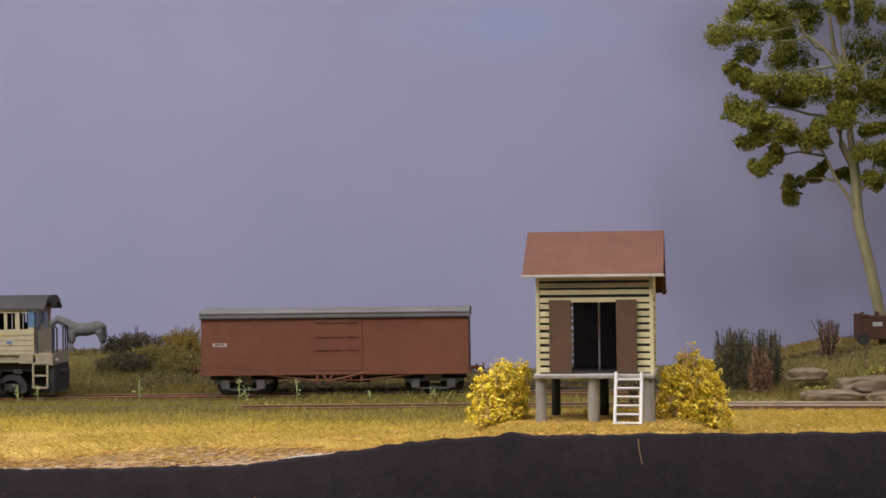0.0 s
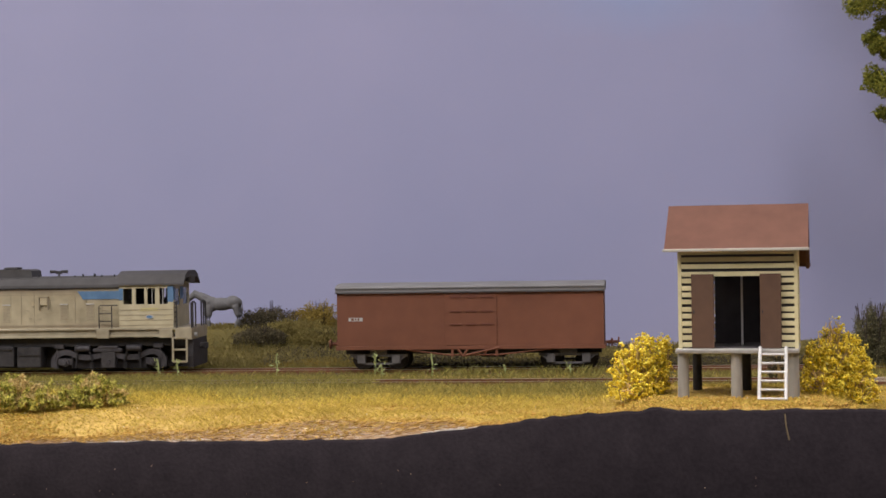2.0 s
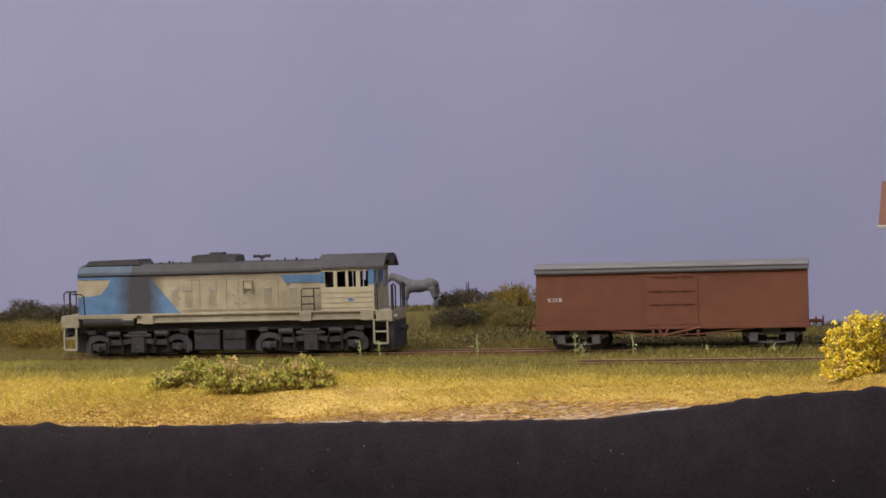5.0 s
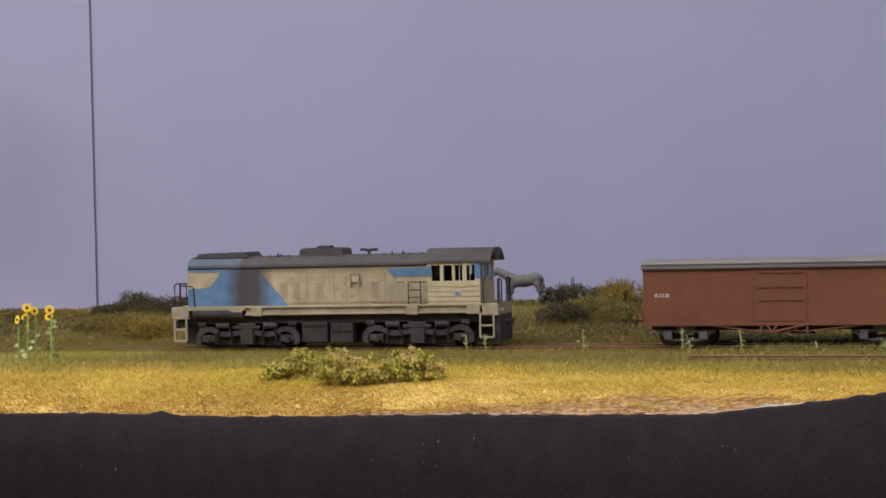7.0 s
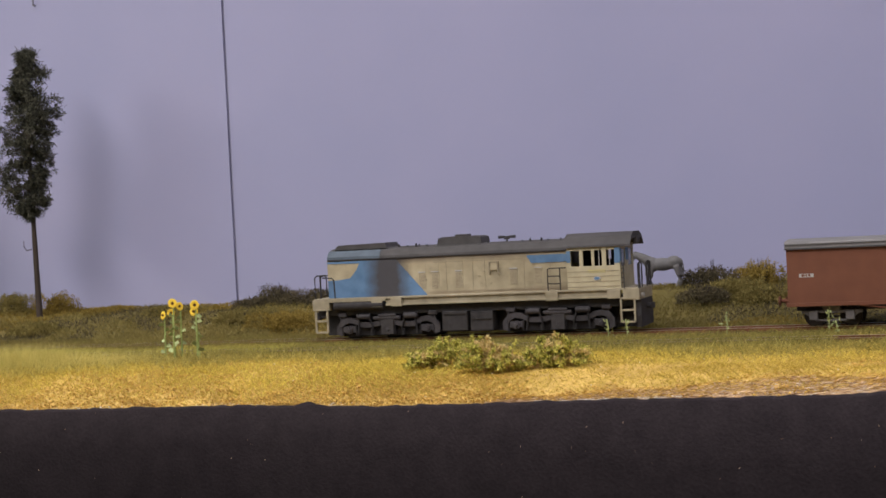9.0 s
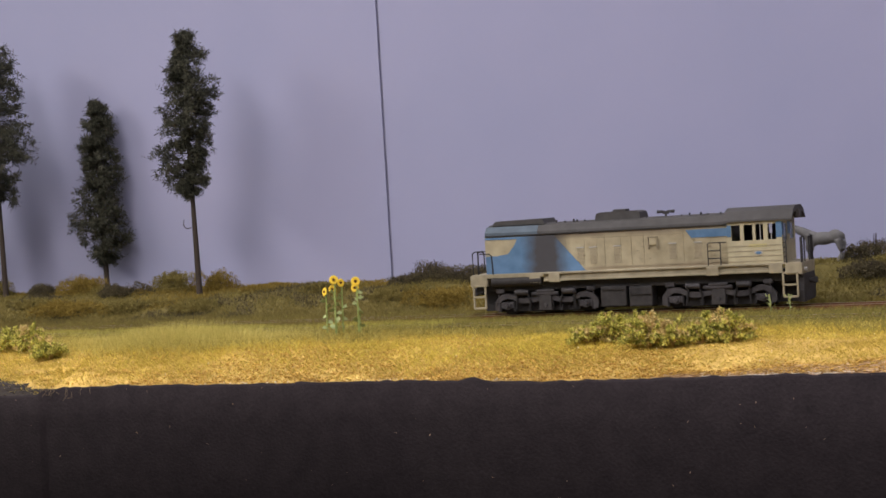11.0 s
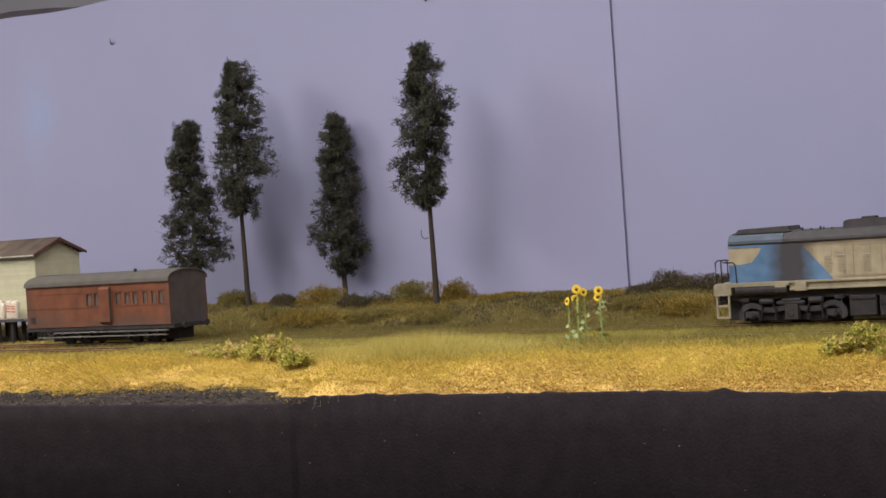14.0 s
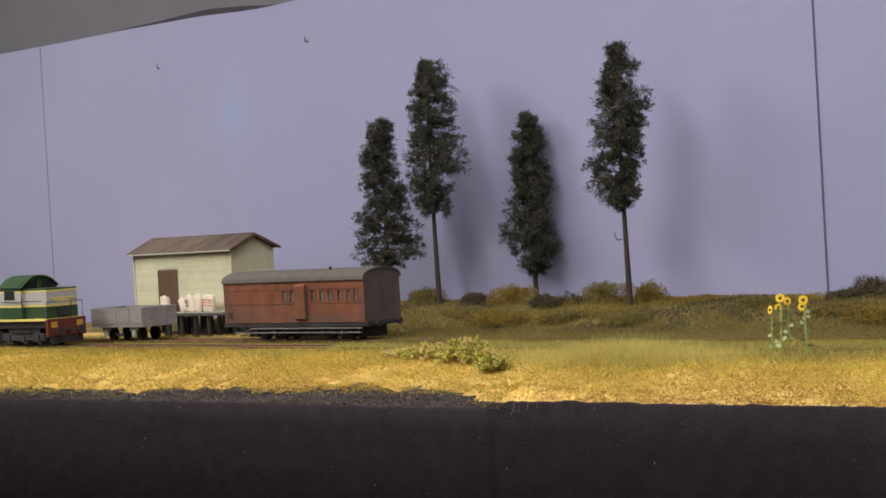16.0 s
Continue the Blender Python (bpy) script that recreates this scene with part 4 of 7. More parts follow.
def green_locomotive():
    gl = group("green_locomotive", at(-874, 688, 0), label="dark green and off-white locomotive with yellow stripes, red beam", category="locomotive")
    W = 28.0
    part("underframe", cubes((-125, -1, 2, W - 2, 12.6, 17.0)), M_DARK, gl)
    part("sill", cubes((-125, -1.0, -0.4, W + 0.4, 17.0, 18.4), bevel=0.1), M_YELLOW, gl, "yellow sill stripe")

    def banded(name, x0, x1, y0, y1, top):
        lower = part(name, cubes((x0, x1, y0, y1, 18.4, 26.2), bevel=0.3), M_GREEN, gl, "dark green lower body")
        part("stripe", cubes((x0 - 0.1, x1 + 0.1, y0 - 0.12, y1 + 0.12, 25.7, 26.9)), M_YELLOW, lower)
        part("side_band", cubes((x0, x1, y0, y1, 26.9, 34.9), bevel=0.2), M_GREYWHITE, lower)
        part("stripe", cubes((x0 - 0.1, x1 + 0.1, y0 - 0.12, y1 + 0.12, 34.9, 35.9)), M_YELLOW, lower)
        part("top", cubes((x0, x1, y0 + 0.1, y1 - 0.1, 35.9, top), bevel=0.4), M_GREEN, lower)
        return lower

    banded("hood", -125, -46.2, 2.0, W - 2, 38.6)
    cab = banded("cab", -46, -25.4, 0, W, 38.2)
    part("cab_window", cubes((-42, -31.6, -0.3, 0.2, 30.4, 36.0), bevel=0.15), M_GLASSDARK, cab)
    part("front_window", cubes((-25.5, -25.0, 3, 12, 36.4, 41.5), (-25.5, -25.0, 16, 25, 36.4, 41.5)), M_GLASSDARK, cab)
    part("window_post", cubes((-25.6, -25.2, 0.4, 27.6, 38.0, 38.6), (-25.3, -24.7, 12.2, 15.8, 36, 43)), M_GREEN, cab)
    roof = prism_x(bmesh.new(), [(-0.8, 38.0), (-0.5, 39.0), (6, 43.6), (11, 45.2), (17, 45.2), (22, 43.6), (28.5, 39.0), (28.8, 38.0)], -46.8, -25.6)
    part("cab_roof", roof, M_GREEN, gl, "dark green cab roof")
    part("visor", prism_x(bmesh.new(), [(-0.8, 38.0), (6, 43.4), (11, 45.1), (17, 45.1), (22, 43.4), (28.8, 38.0), (28, 38.4), (21.8, 42.6), (17, 44.2), (11, 44.2), (6.2, 42.6), (0, 38.4)], -25.6, -23.4), M_GREEN, gl)
    nose = banded("nose", -25.4, -3.0, 2.4, W - 2.4, 37.0)
    part("nose_stripe", cubes((-3.0, -2.6, 5, 23, 30.2, 31.0), (-3.0, -2.6, 8, 20, 28.9, 29.8)), M_YELLOW, nose)
    part("nose_box", cubes((-3.1, -1.6, 10, 18, 19.5, 25.2), bevel=0.3), M_DARK, nose)
    beam = part("buffer_beam", cubes((-2.0, 0.6, -0.4, W + 0.4, 7.4, 18.2), bevel=0.3), M_BUFFER, gl, "dull red buffer beam")
    part("step_mark", cubes((0.55, 0.75, 2.0, 6.6, 12.8, 16.4), (0.55, 0.75, 21.4, 26, 12.8, 16.4)), M_DULLYELLOW, beam)
    b = bmesh.new()
    for y in (6, 22):
        rod(b, (0.4, y, 10.8), (3.2, y, 10.8), 1.1)
        rod(b, (3.2, y, 10.8), (4.0, y, 10.8), 2.6, seg=16)
    rod(b, (0.4, 14, 11), (4, 14, 11), 1.4)
    part("buffer", b, M_DARK, gl)
    part("pilot", cubes((-1.4, 0.2, 2, 26, 3.2, 7.4)), M_DARK, gl)
    hand_rail(gl, [[(-1, 0.4, 18.4), (-1, 0.4, 28.4), (-1, 9, 28.6)], [(-1, 27.6, 18.4), (-1, 27.6, 28.4), (-1, 19, 28.6)], [(-1, 19, 18.4), (-1, 19, 28.6)], [(-44, -0.8, 29.3), (-4, -0.8, 29.3)], [(-24, -0.4, 20), (-24, -0.4, 33)]], 0.28)
    part("fuel_tank", cubes((-75, -52.5, 0.6, W - 0.6, 3.6, 16.4), bevel=0.5), M_GREYROOF, gl)
    b = cubes((-49, -6, 1.6, 3.2, 5.0, 9.6), (-49, -6, W - 3.2, W - 1.6, 5.0, 9.6), (-44, -12, 3, W - 3, 8, 12.4), bevel=0.3)
    bg = part("bogie", b, M_DARK, gl)
    wheels(bg, (-42, -27.5, -13), (8, 20), 4.6)
    for x in (-42, -27.5, -13):
        part("axle_box", cubes((x - 1.9, x + 1.9, 0.6, 2.2, 4.2, 8.2), bevel=0.3), M_DARK, bg)
    part("equaliser", cubes((-40, -18, 0.9, 1.7, 9.6, 10.8)), M_WHEEL, bg)


green_locomotive()

# ---- buildings ----
M_SLAT = mat("cream_slat_paint", (0.53, 0.46, 0.27), 0.7, 0.15, 350.0, 0.12, objrand=0.35, col2=(0.66, 0.585, 0.36))
M_IRONRED = mat("faded_red_iron_roof", (0.112, 0.047, 0.032), 0.75, 0.22, 140.0, 0.1, col2=(0.156, 0.069, 0.047))
M_DOOR = mat("brown_door_paint", (0.100, 0.055, 0.036), 0.7, 0.15, 300.0, 0.1)
M_POST = mat("weathered_grey_post", (0.27, 0.25, 0.23), 0.85, 0.3, 350.0, 0.25, streak=(1, 1, 0.3))
M_DECK = mat("pale_grey_deck", (0.42, 0.40, 0.38), 0.8, 0.25, 350.0, 0.2)
M_LADDER = mat("off_white_ladder", (0.52, 0.50, 0.49), 0.6, 0.1, 300.0, 0.05)
# dark colour standing in for the shade inside the hut
M_HUTSHADE = mat("painted_hut_shade", (0.060, 0.052, 0.058), 0.9, 0.3, 200.0, 0.1)
M_BOARD = mat("cream_weatherboard", (0.50, 0.475, 0.345), 0.7, 0.12, 200.0, 0.08, col2=(0.57, 0.545, 0.40), objrand=0.15)
M_TINROOF = mat("rusted_brown_roof", (0.06, 0.042, 0.034), 0.75, 0.4, 110.0, 0.25, col2=(0.20, 0.150, 0.118), streak=(1, 0.25, 1))
M_BARGE = mat("dark_brown_barge_board", (0.11, 0.055, 0.045), 0.7, 0.2, 200.0, 0.1)
M_TRIMWHITE = mat("white_gutter", (0.40, 0.37, 0.32), 0.6, 0.2, 200.0, 0.05)
M_SACK = mat("pale_sacks", (0.66, 0.58, 0.50), 0.85, 0.15, 400.0, 0.3)
M_SACKMARK = mat("red_sack_print", (0.55, 0.16, 0.10), 0.85, 0.2, 400.0, 0.1)


def lamp_hut():
    hut = group("slatted_hut", at(-2.8, 584.5, 0, -6.5), label="raised cream slatted hut with a red iron roof on grey posts", category="hut")
    x0, x1, y0, y1, zd, ze = 3.7, 39.2, 3.0, 31.0, 20.0, 49.0
    part("deck", cubes((3.0, 39.3, 0.8, 32, 18.6, 20.0), bevel=0.15), M_DECK, hut, "pale grey timber deck")
    part("deck_edge", cubes((3.2, 39.1, 0.3, 0.9, 18.9, 19.6)), M_POST, hut)
    for k, x in enumerate((5.0, 20.9, 37.6)):
        for y, s in ((3.0, 1.0), (28.4, 0.85)):
            b = bmesh.new()
            xx = x if y < 10 else (7.2, 22.6, 37.2)[k]
            rod(b, (xx, y, 4.0), (xx, y, 18.7), 1.75 * s, 1.65 * s, seg=14)
            # rear posts are coloured black for the shade under the deck
            part("post", b, M_POST if y < 10 else M_DARK, hut)
    # corner studs
    for x, y in ((x0, y0), (x1 - 1.1, y0), (x0, y1 - 1.1), (x1 - 1.1, y1 - 1.1)):
        part("corner_stud", cubes((x, x + 1.1, y, y + 1.1, zd, ze), bevel=0.1), M_SLAT, hut)
    # slats with gaps, on four sides; the doorway is open
    pitch, h = 2.13, 1.42
    n = int((ze - zd) / pitch) + 1

    def slat(key, dims, m, store={}):
        if key in store:
            return shared("slat", store[key], m, hut)
        ob = part("slat", cubes(dims, bevel=0.1), M_SLAT, hut)
        ob.matrix_basis = m
        store[key] = ob.data

    for k in range(n):
        z = zd + 0.5 + k * pitch
        jit = random.uniform(-0.12, 0.12)
        if z < 41.5:
            slat("fl", (x0 + 0.9, 8.6, 0.2, 0.75, 0, h), at(0, y0, z + jit, 0))
            slat("fr", (33.4, x1 - 0.9, 0.2, 0.75, 0, h), at(0, y0, z + jit, 0))
        else:
            slat("ff", (x0 + 0.9, x1 - 0.9, 0.2, 0.75, 0, h), at(0, y0, z + jit, 0))
        slat("bk", (x0 + 0.9, x1 - 0.9, -0.75, -0.2, 0, h), at(0, y1, z + jit, 0))
        for x, name, d in ((x0, "ls", (0.2, 0.75)), (x1, "rs", (-0.75, -0.2))):
            slat(name, (d[0], d[1], y0 + 0.9, y1 - 0.9, 0, h), at(x, 0, z + jit, 0))
    # gable boards in the two ends
    for x in (x0 + 0.3, x1 - 0.9):
        b = bmesh.new()
        prism_x(b, [(3.4, 49.0), (17, 61.4), (30.6, 46.4), (30.6, 44)], x, x + 0.6)
        part("gable_board", b, M_SLAT, hut)
    # added dark sheets behind the slats, so their gaps look shaded
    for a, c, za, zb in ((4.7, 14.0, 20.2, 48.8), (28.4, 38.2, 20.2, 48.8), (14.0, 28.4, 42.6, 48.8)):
        part("gap_shade_sheet", cubes((a, c, y0 + 0.95, y0 + 1.2, za, zb)), M_HUTSHADE, hut)
    for a, c in ((7.8, 14.5), (28.1, 34.3)):
        leaf = part("door", cubes((a, c, 1.9, 2.7, 20.2, 42.4), bevel=0.12), M_DOOR, hut, "brown painted door leaf folded open")
        part("door_handle", cubes((a + 0.5, a + 0.9, 1.6, 1.95, 30.6, 31.6), bevel=0.08), M_DARK, leaf)
    part("inner_post", cubes((21.8, 22.4, 14.6, 15.2, 20, 46)), M_LADDER, hut, "thin pale inner post")
    # inner wall and floor carry the interior's shade in their colour
    part("inner_wall", cubes((13.0, 38.0, 29.4, 29.8, 20, 48), (37.6, 38.0, 4.5, 29.4, 20, 48)), M_HUTSHADE, hut)
    part("inner_floor", cubes((4.6, 38.2, 4.2, 29.8, 20.0, 20.3)), M_HUTSHADE, hut)
    # roof: two slopes of sheet iron, the rear one longer and lower
    for name, pts in (("roof_front", [(-0.2, 50.0), (17, 63.4), (17, 62.5), (0.2, 49.3)]), ("roof_rear", [(17, 63.4), (35.4, 44.8), (35.0, 44.2), (17, 62.5)])):
        part(name, prism_x(bmesh.new(), pts, 0.0 if name == "roof_front" else 2.2, 42.4), M_IRONRED, hut, "faded red sheet iron roof slope")
    part("gutter", cubes((-0.4, 42.8, -0.8, 0.2, 49.2, 50.1), bevel=0.25), M_TRIMWHITE, hut, "white front gutter")
    part("rear_gutter", cubes((2.6, 42.6, 34.4, 35.8, 43.8, 45.0), bevel=0.2), M_BARGE, hut)
    part("barge_board", prism_x(bmesh.new(), [(17.4, 62.4), (35.2, 44.6), (35.2, 43.2), (33.0, 43.2), (17.4, 60.2)], 41.2, 42.2), M_BARGE, hut)
    # ladder leaning against the deck
    b = bmesh.new()
    lad = group("ladder", at(-2.8, 584.5, 0, -6.5), label="off-white wooden ladder leaning on the hut deck", category="ladder")
    for x in (28.0, 35.6):
        part("rail", tube(bmesh.new(), [(x, -11.5, 6.0), (x, 0.2, 20.6)], 0.52, 6), M_LADDER, lad)
    for k in range(6):
        t = (k + 0.15) / 6
        part("rung", tube(bmesh.new(), [(28.0, -11.5 + 11.7 * t, 6.0 + 14.6 * t), (35.6, -11.5 + 11.7 * t, 6.0 + 14.6 * t)], 0.42, 6), M_LADDER, lad)


lamp_hut()


def goods_shed():
    gs = group("goods_shed", at(-914.4, 787, 0), label="cream weatherboard goods shed with a rusty brown gable roof", category="shed")
    L, W, zb, ze, zr = 99.5, 44.0, 13.4, 52.8, 62.0
    x0, x1, y0, y1 = 3.0, L - 3.0, 3.0, W - 3.0
    step = 1.5

    da, dc, dz = 26.2, 45.6, 42.6

    def lap(plane, out, z, h):
        """Outline of one lapped board."""
        return [(plane - out * 0.28, z), (plane - out * 0.28, z + 0.25), (plane + out * 0.1, z + h), (plane + out * 0.32, z + h), (plane + out * 0.32, z)]

    front = part("front_wall", cubes((x0, da, y0 + 0.3, y0 + 1.0, zb, ze), (dc, x1, y0 + 0.3, y0 + 1.0, zb, ze), (da, dc, y0 + 0.3, y0 + 1.0, dz, ze)), M_BOARD, gs)
    z = zb
    while z < ze:
        h = min(step, ze - z)
        for a, c in ((x0, da), (dc, x1)) if z < dz else ((x0, x1),):
            part("weatherboard", prism_x(bmesh.new(), lap(y0, 1, z, h), a, c), M_BOARD, front)
        z += step
    for xa, out in ((x1, -1), (x0, 1)):
        wall = part("end_wall", prism_x(bmesh.new(), [(y0, zb), (y0, ze), (W / 2, zr - 0.4), (y1, ze), (y1, zb)], xa + out * 0.3, xa + out * 1.0), M_BOARD, gs)
        z = zb
        while z < zr - 1:
            inset = 0 if z < ze else (z - ze) / (zr - ze) * (y1 - y0) / 2
            part("weatherboard", prism(bmesh.new(), lap(xa, out, z, step), y0 + inset, y1 - inset), M_BOARD, wall)
            z += step
    part("back_wall", cubes((x0, x1, y1 - 0.7, y1, zb, ze)), M_BOARD, gs)
    part("corner_board", cubes((x1 - 0.6, x1 + 0.7, y0 - 0.7, y0 + 0.6, zb, ze), (x0 - 0.7, x0 + 0.6, y0 - 0.7, y0 + 0.6, zb, ze)), M_BOARD, gs)
    part("sliding_door", cubes((da, dc, y0 - 0.6, y0 + 0.2, 14.5, dz), bevel=0.15), M_DOOR, gs, "dark brown sliding door")
    for pts in ([(-0.6, 54.2), (W / 2, 63.6), (W / 2, 62.7), (-0.4, 53.4)], [(W / 2, 63.6), (W + 0.6, 54.2), (W + 0.4, 53.4), (W / 2, 62.7)]):
        slope = part("roof_slope", prism_x(bmesh.new(), pts, 0, L), M_TINROOF, gs, "rusted brown sheet roof slope")
        (ya, za), (yb, zb2) = pts[0], pts[1]
        for k in range(26):
            x = 1.2 + k * (L - 2.4) / 25
            rib = bmesh.new()
            tube(rib, [(x, ya, za), (x, yb, zb2)], 0.22, 5)
            part("roof_rib", rib, M_TINROOF, slope)
    part("ridge_cap", tube(bmesh.new(), [(-0.2, W / 2, 63.6), (L + 0.2, W / 2, 63.6)], 0.7), M_TINROOF, gs)
    for x in (-0.6, L - 0.4):
        part("barge_board", prism_x(bmesh.new(), [(-0.7, 54.4), (W / 2, 63.9), (W + 0.7, 54.4), (W + 0.7, 52.9), (W / 2, 62.0), (-0.7, 52.9)], x, x + 1.0), M_BARGE, gs)
    part("gutter", cubes((-0.4, L + 0.4, -1.2, -0.2, 53.0, 53.9), bevel=0.2), M_TRIMWHITE, gs, "white gutter under the eave")
    for x in (6, 28, 50, 72, 93.5):
        for y in (6, 22, 38):
            part("stump", rod(bmesh.new(), (x, y, -0.5), (x, y, 13.6), 1.3, seg=12), M_DARK, gs)
    part("bearer", cubes((x0, x1, y0 + 1.2, y0 + 2.4, 12.2, 13.4), (x0, x1, y1 - 2.4, y1 - 1.2, 12.2, 13.4)), M_DARK, gs)
    part("shed_floor", cubes((x0 + 0.4, x1 - 0.4, y0 + 0.9, y1 - 0.8, 13.4, 14.2)), M_POST, gs)
    # loading platform
    lp = group("loading_platform", at(-914.4, 787, 0), label="grey timber loading platform on dark posts", category="platform")
    part("deck", cubes((28, 98, -11, 2.3, 13.4, 15.0), bevel=0.15), M_POST, lp)
    part("deck_edge", cubes((28, 98, -11.6, -11, 13.0, 14.8)), M_GREYROOF, lp)
    for x in (36, 48, 60.5, 73.5, 86):
        for y in (-9, 0):
            part("post", cubes((x - 1.2, x + 1.2, y - 1, y + 1, -0.5, 13.5), bevel=0.15), M_DARK, lp)
    # filled sacks standing on the platform
    for k, (cx, dy, w, h, tilt) in enumerate(((38.5, -4, 2.3, 5.6, -6), (42.0, -5, 2.2, 5.2, 4), (59.0, -6, 2.4, 5.0, -24), (63.4, -4.5, 2.4, 5.8, -18), (67.4, -5.5, 2.4, 5.2, -14), (71.6, -4, 2.5, 6.0, -4), (75.0, -6, 2.2, 5.0, 8), (80.0, -4.5, 2.7, 5.8, 3), (85.2, -5.2, 2.8, 5.6, 4))):
        b = bmesh.new()
        bmesh.ops.create_icosphere(b, subdivisions=3, radius=1.0)
        for v in b.verts:
            d = v.co.copy()
            wob = 1 + 0.16 * noise.noise(d * 2.2 + Vector((cx, 0, 0)))
            v.co = Vector((math.copysign(abs(d.x) ** 0.34, d.x) * w * 0.94 * wob, math.copysign(abs(d.y) ** 0.7, d.y) * 1.7 * wob, math.copysign(abs(d.z) ** 0.3, d.z) * h * (1 + 0.05 * math.sin(6 * d.x))))
        sack = tagged(finish("sack", b, M_SACK, None, smooth=True), "pale filled sack standing on the platform", "sack", "sacks on the platform")
        sack.matrix_world = at(-914.4 + cx, 787 + dy, 15.0 + h * 0.97, 0) @ pose(0, 0, 0, 0, tilt, 0)
        if k in (3, 7, 8):
            for z in (-1.6, 0.2, 1.8):
                part("print", cubes((-w * 0.6, w * 0.6, -1.95, -1.5, z, z + 0.7)), M_SACKMARK if k > 3 else M_DARK, sack)


goods_shed()

# ---- plants and scenery ----
M_STRAW = mat("golden_straw_turf", (0.505, 0.37, 0.074), 0.9, 0.25, 60.0, 0.0, col2=(0.685, 0.525, 0.13), island=0.5, transl=0.5)
M_OCHRE = mat("ochre_crumb_turf", (0.50, 0.27, 0.055), 0.9, 0.3, 60.0, 0.0, col2=(0.68, 0.44, 0.11), island=0.5, transl=0.1)
M_GRASS = mat("olive_green_grass", (0.25, 0.222, 0.062), 0.9, 0.2, 60.0, 0.0, col2=(0.45, 0.385, 0.115), island=0.5, transl=0.5)
M_YELLOWGRASS = mat("yellow_green_grass", (0.58, 0.48, 0.088), 0.9, 0.15, 60.0, 0.0, col2=(0.82, 0.68, 0.155), island=0.5, transl=0.5)
M_OLIVE = mat("dull_olive_grass", (0.37, 0.33, 0.08), 0.9, 0.2, 60.0, 0.0, col2=(0.60, 0.53, 0.14), island=0.5, transl=0.45)
M_TRACKGRASS = mat("dark_olive_track_grass", (0.15, 0.14, 0.04), 0.9, 0.2, 60.0, 0.0, col2=(0.28, 0.25, 0.075), island=0.5, transl=0.4)
M_PALE = mat("pale_dry_grass", (0.56, 0.48, 0.14), 0.9, 0.2, 60.0, 0.0, col2=(0.77, 0.66, 0.23), island=0.35, transl=0.5)
M_SCRUB = mat("olive_brown_scrub", (0.185, 0.150, 0.046), 0.9, 0.2, 60.0, 0.0, col2=(0.285, 0.228, 0.078), island=0.4, transl=0.35)
M_SCRUB_GOLD = mat("golden_brown_scrub", (0.22, 0.152, 0.032), 0.9, 0.22, 60.0, 0.0, col2=(0.33, 0.235, 0.055), island=0.5, transl=0.35)
M_SCRUB_DARK = mat("dark_brown_bush", (0.072, 0.06, 0.038), 0.9, 0.25, 60.0, 0.0, col2=(0.145, 0.118, 0.066), island=0.5, transl=0.35)
M_CONIFER = mat("dark_conifer_needles", (0.034, 0.038, 0.027), 0.9, 0.3, 60.0, 0.0, col2=(0.105, 0.10, 0.075), island=0.6, transl=0.2)
M_BARK = mat("brown_bark", (0.045, 0.033, 0.028), 0.9, 0.4, 300.0, 0.5, streak=(1, 1, 0.25))
M_GUMBARK = mat("pale_gum_bark", (0.20, 0.185, 0.105), 0.8, 0.3, 160.0, 0.2, streak=(1, 1, 0.4))
M_GUMLEAF = mat("olive_gum_leaves", (0.09, 0.10, 0.011), 0.9, 0.2, 60.0, 0.0, col2=(0.265, 0.25, 0.032), island=0.45, transl=0.1)
M_WATTLE = mat("yellow_wattle_blossom", (0.90, 0.63, 0.025), 0.9, 0.15, 60.0, 0.0, col2=(0.98, 0.80, 0.12), island=0.6)
M_TWIG = mat("dry_brown_twigs", (0.52, 0.36, 0.15), 0.9, 0.35, 120.0, 0.0, island=0.4)
M_BUSHLEAF = mat("fresh_green_leaves", (0.31, 0.32, 0.06), 0.9, 0.3, 60.0, 0.0, col2=(0.78, 0.71, 0.20), island=0.65, transl=0.5)
M_BUSHPINK = mat("pinkish_dry_leaves", (0.62, 0.45, 0.17), 0.9, 0.25, 60.0, 0.0, col2=(0.84, 0.68, 0.34), island=0.5, transl=0.5)
M_STEM = mat("green_flower_stem", (0.30, 0.36, 0.12), 0.7, 0.2, 200.0, 0.0)
M_PETAL = mat("sunflower_petal", (0.80, 0.55, 0.05), 0.7, 0.12, 200.0, 0.0)
M_SEED = mat("dark_sunflower_disc", (0.12, 0.055, 0.012), 0.9, 0.3, 600.0, 0.3)
M_WEED = mat("pale_green_weed", (0.30, 0.345, 0.155), 0.8, 0.2, 200.0, 0.0)
M_WAGONSHADE = mat("dark_brown_wagon_shade", (0.05, 0.037, 0.024), 0.9, 0.3, 60.0, 0.0, col2=(0.105, 0.082, 0.04), island=0.5)
M_DARKGREEN = mat("dark_green_bush", (0.07, 0.065, 0.034), 0.9, 0.3, 60.0, 0.0, col2=(0.155, 0.138, 0.068), island=0.5)
M_REDBUSH = mat("russet_bush", (0.16, 0.085, 0.05), 0.9, 0.3, 60.0, 0.0, col2=(0.30, 0.175, 0.11), island=0.5)
M_ROCK = mat("grey_brown_stone", (0.135, 0.098, 0.068), 0.9, 0.4, 180.0, 0.8, col2=(0.265, 0.197, 0.138), depth=0.0006)
M_WRECK = mat("rusty_wreck_metal", (0.062, 0.027, 0.018), 0.75, 0.45, 200.0, 0.25)
M_HORSE = mat("grey_figurine_paint", (0.075, 0.072, 0.080), 0.6, 0.2, 300.0, 0.1, col2=(0.155, 0.148, 0.155))

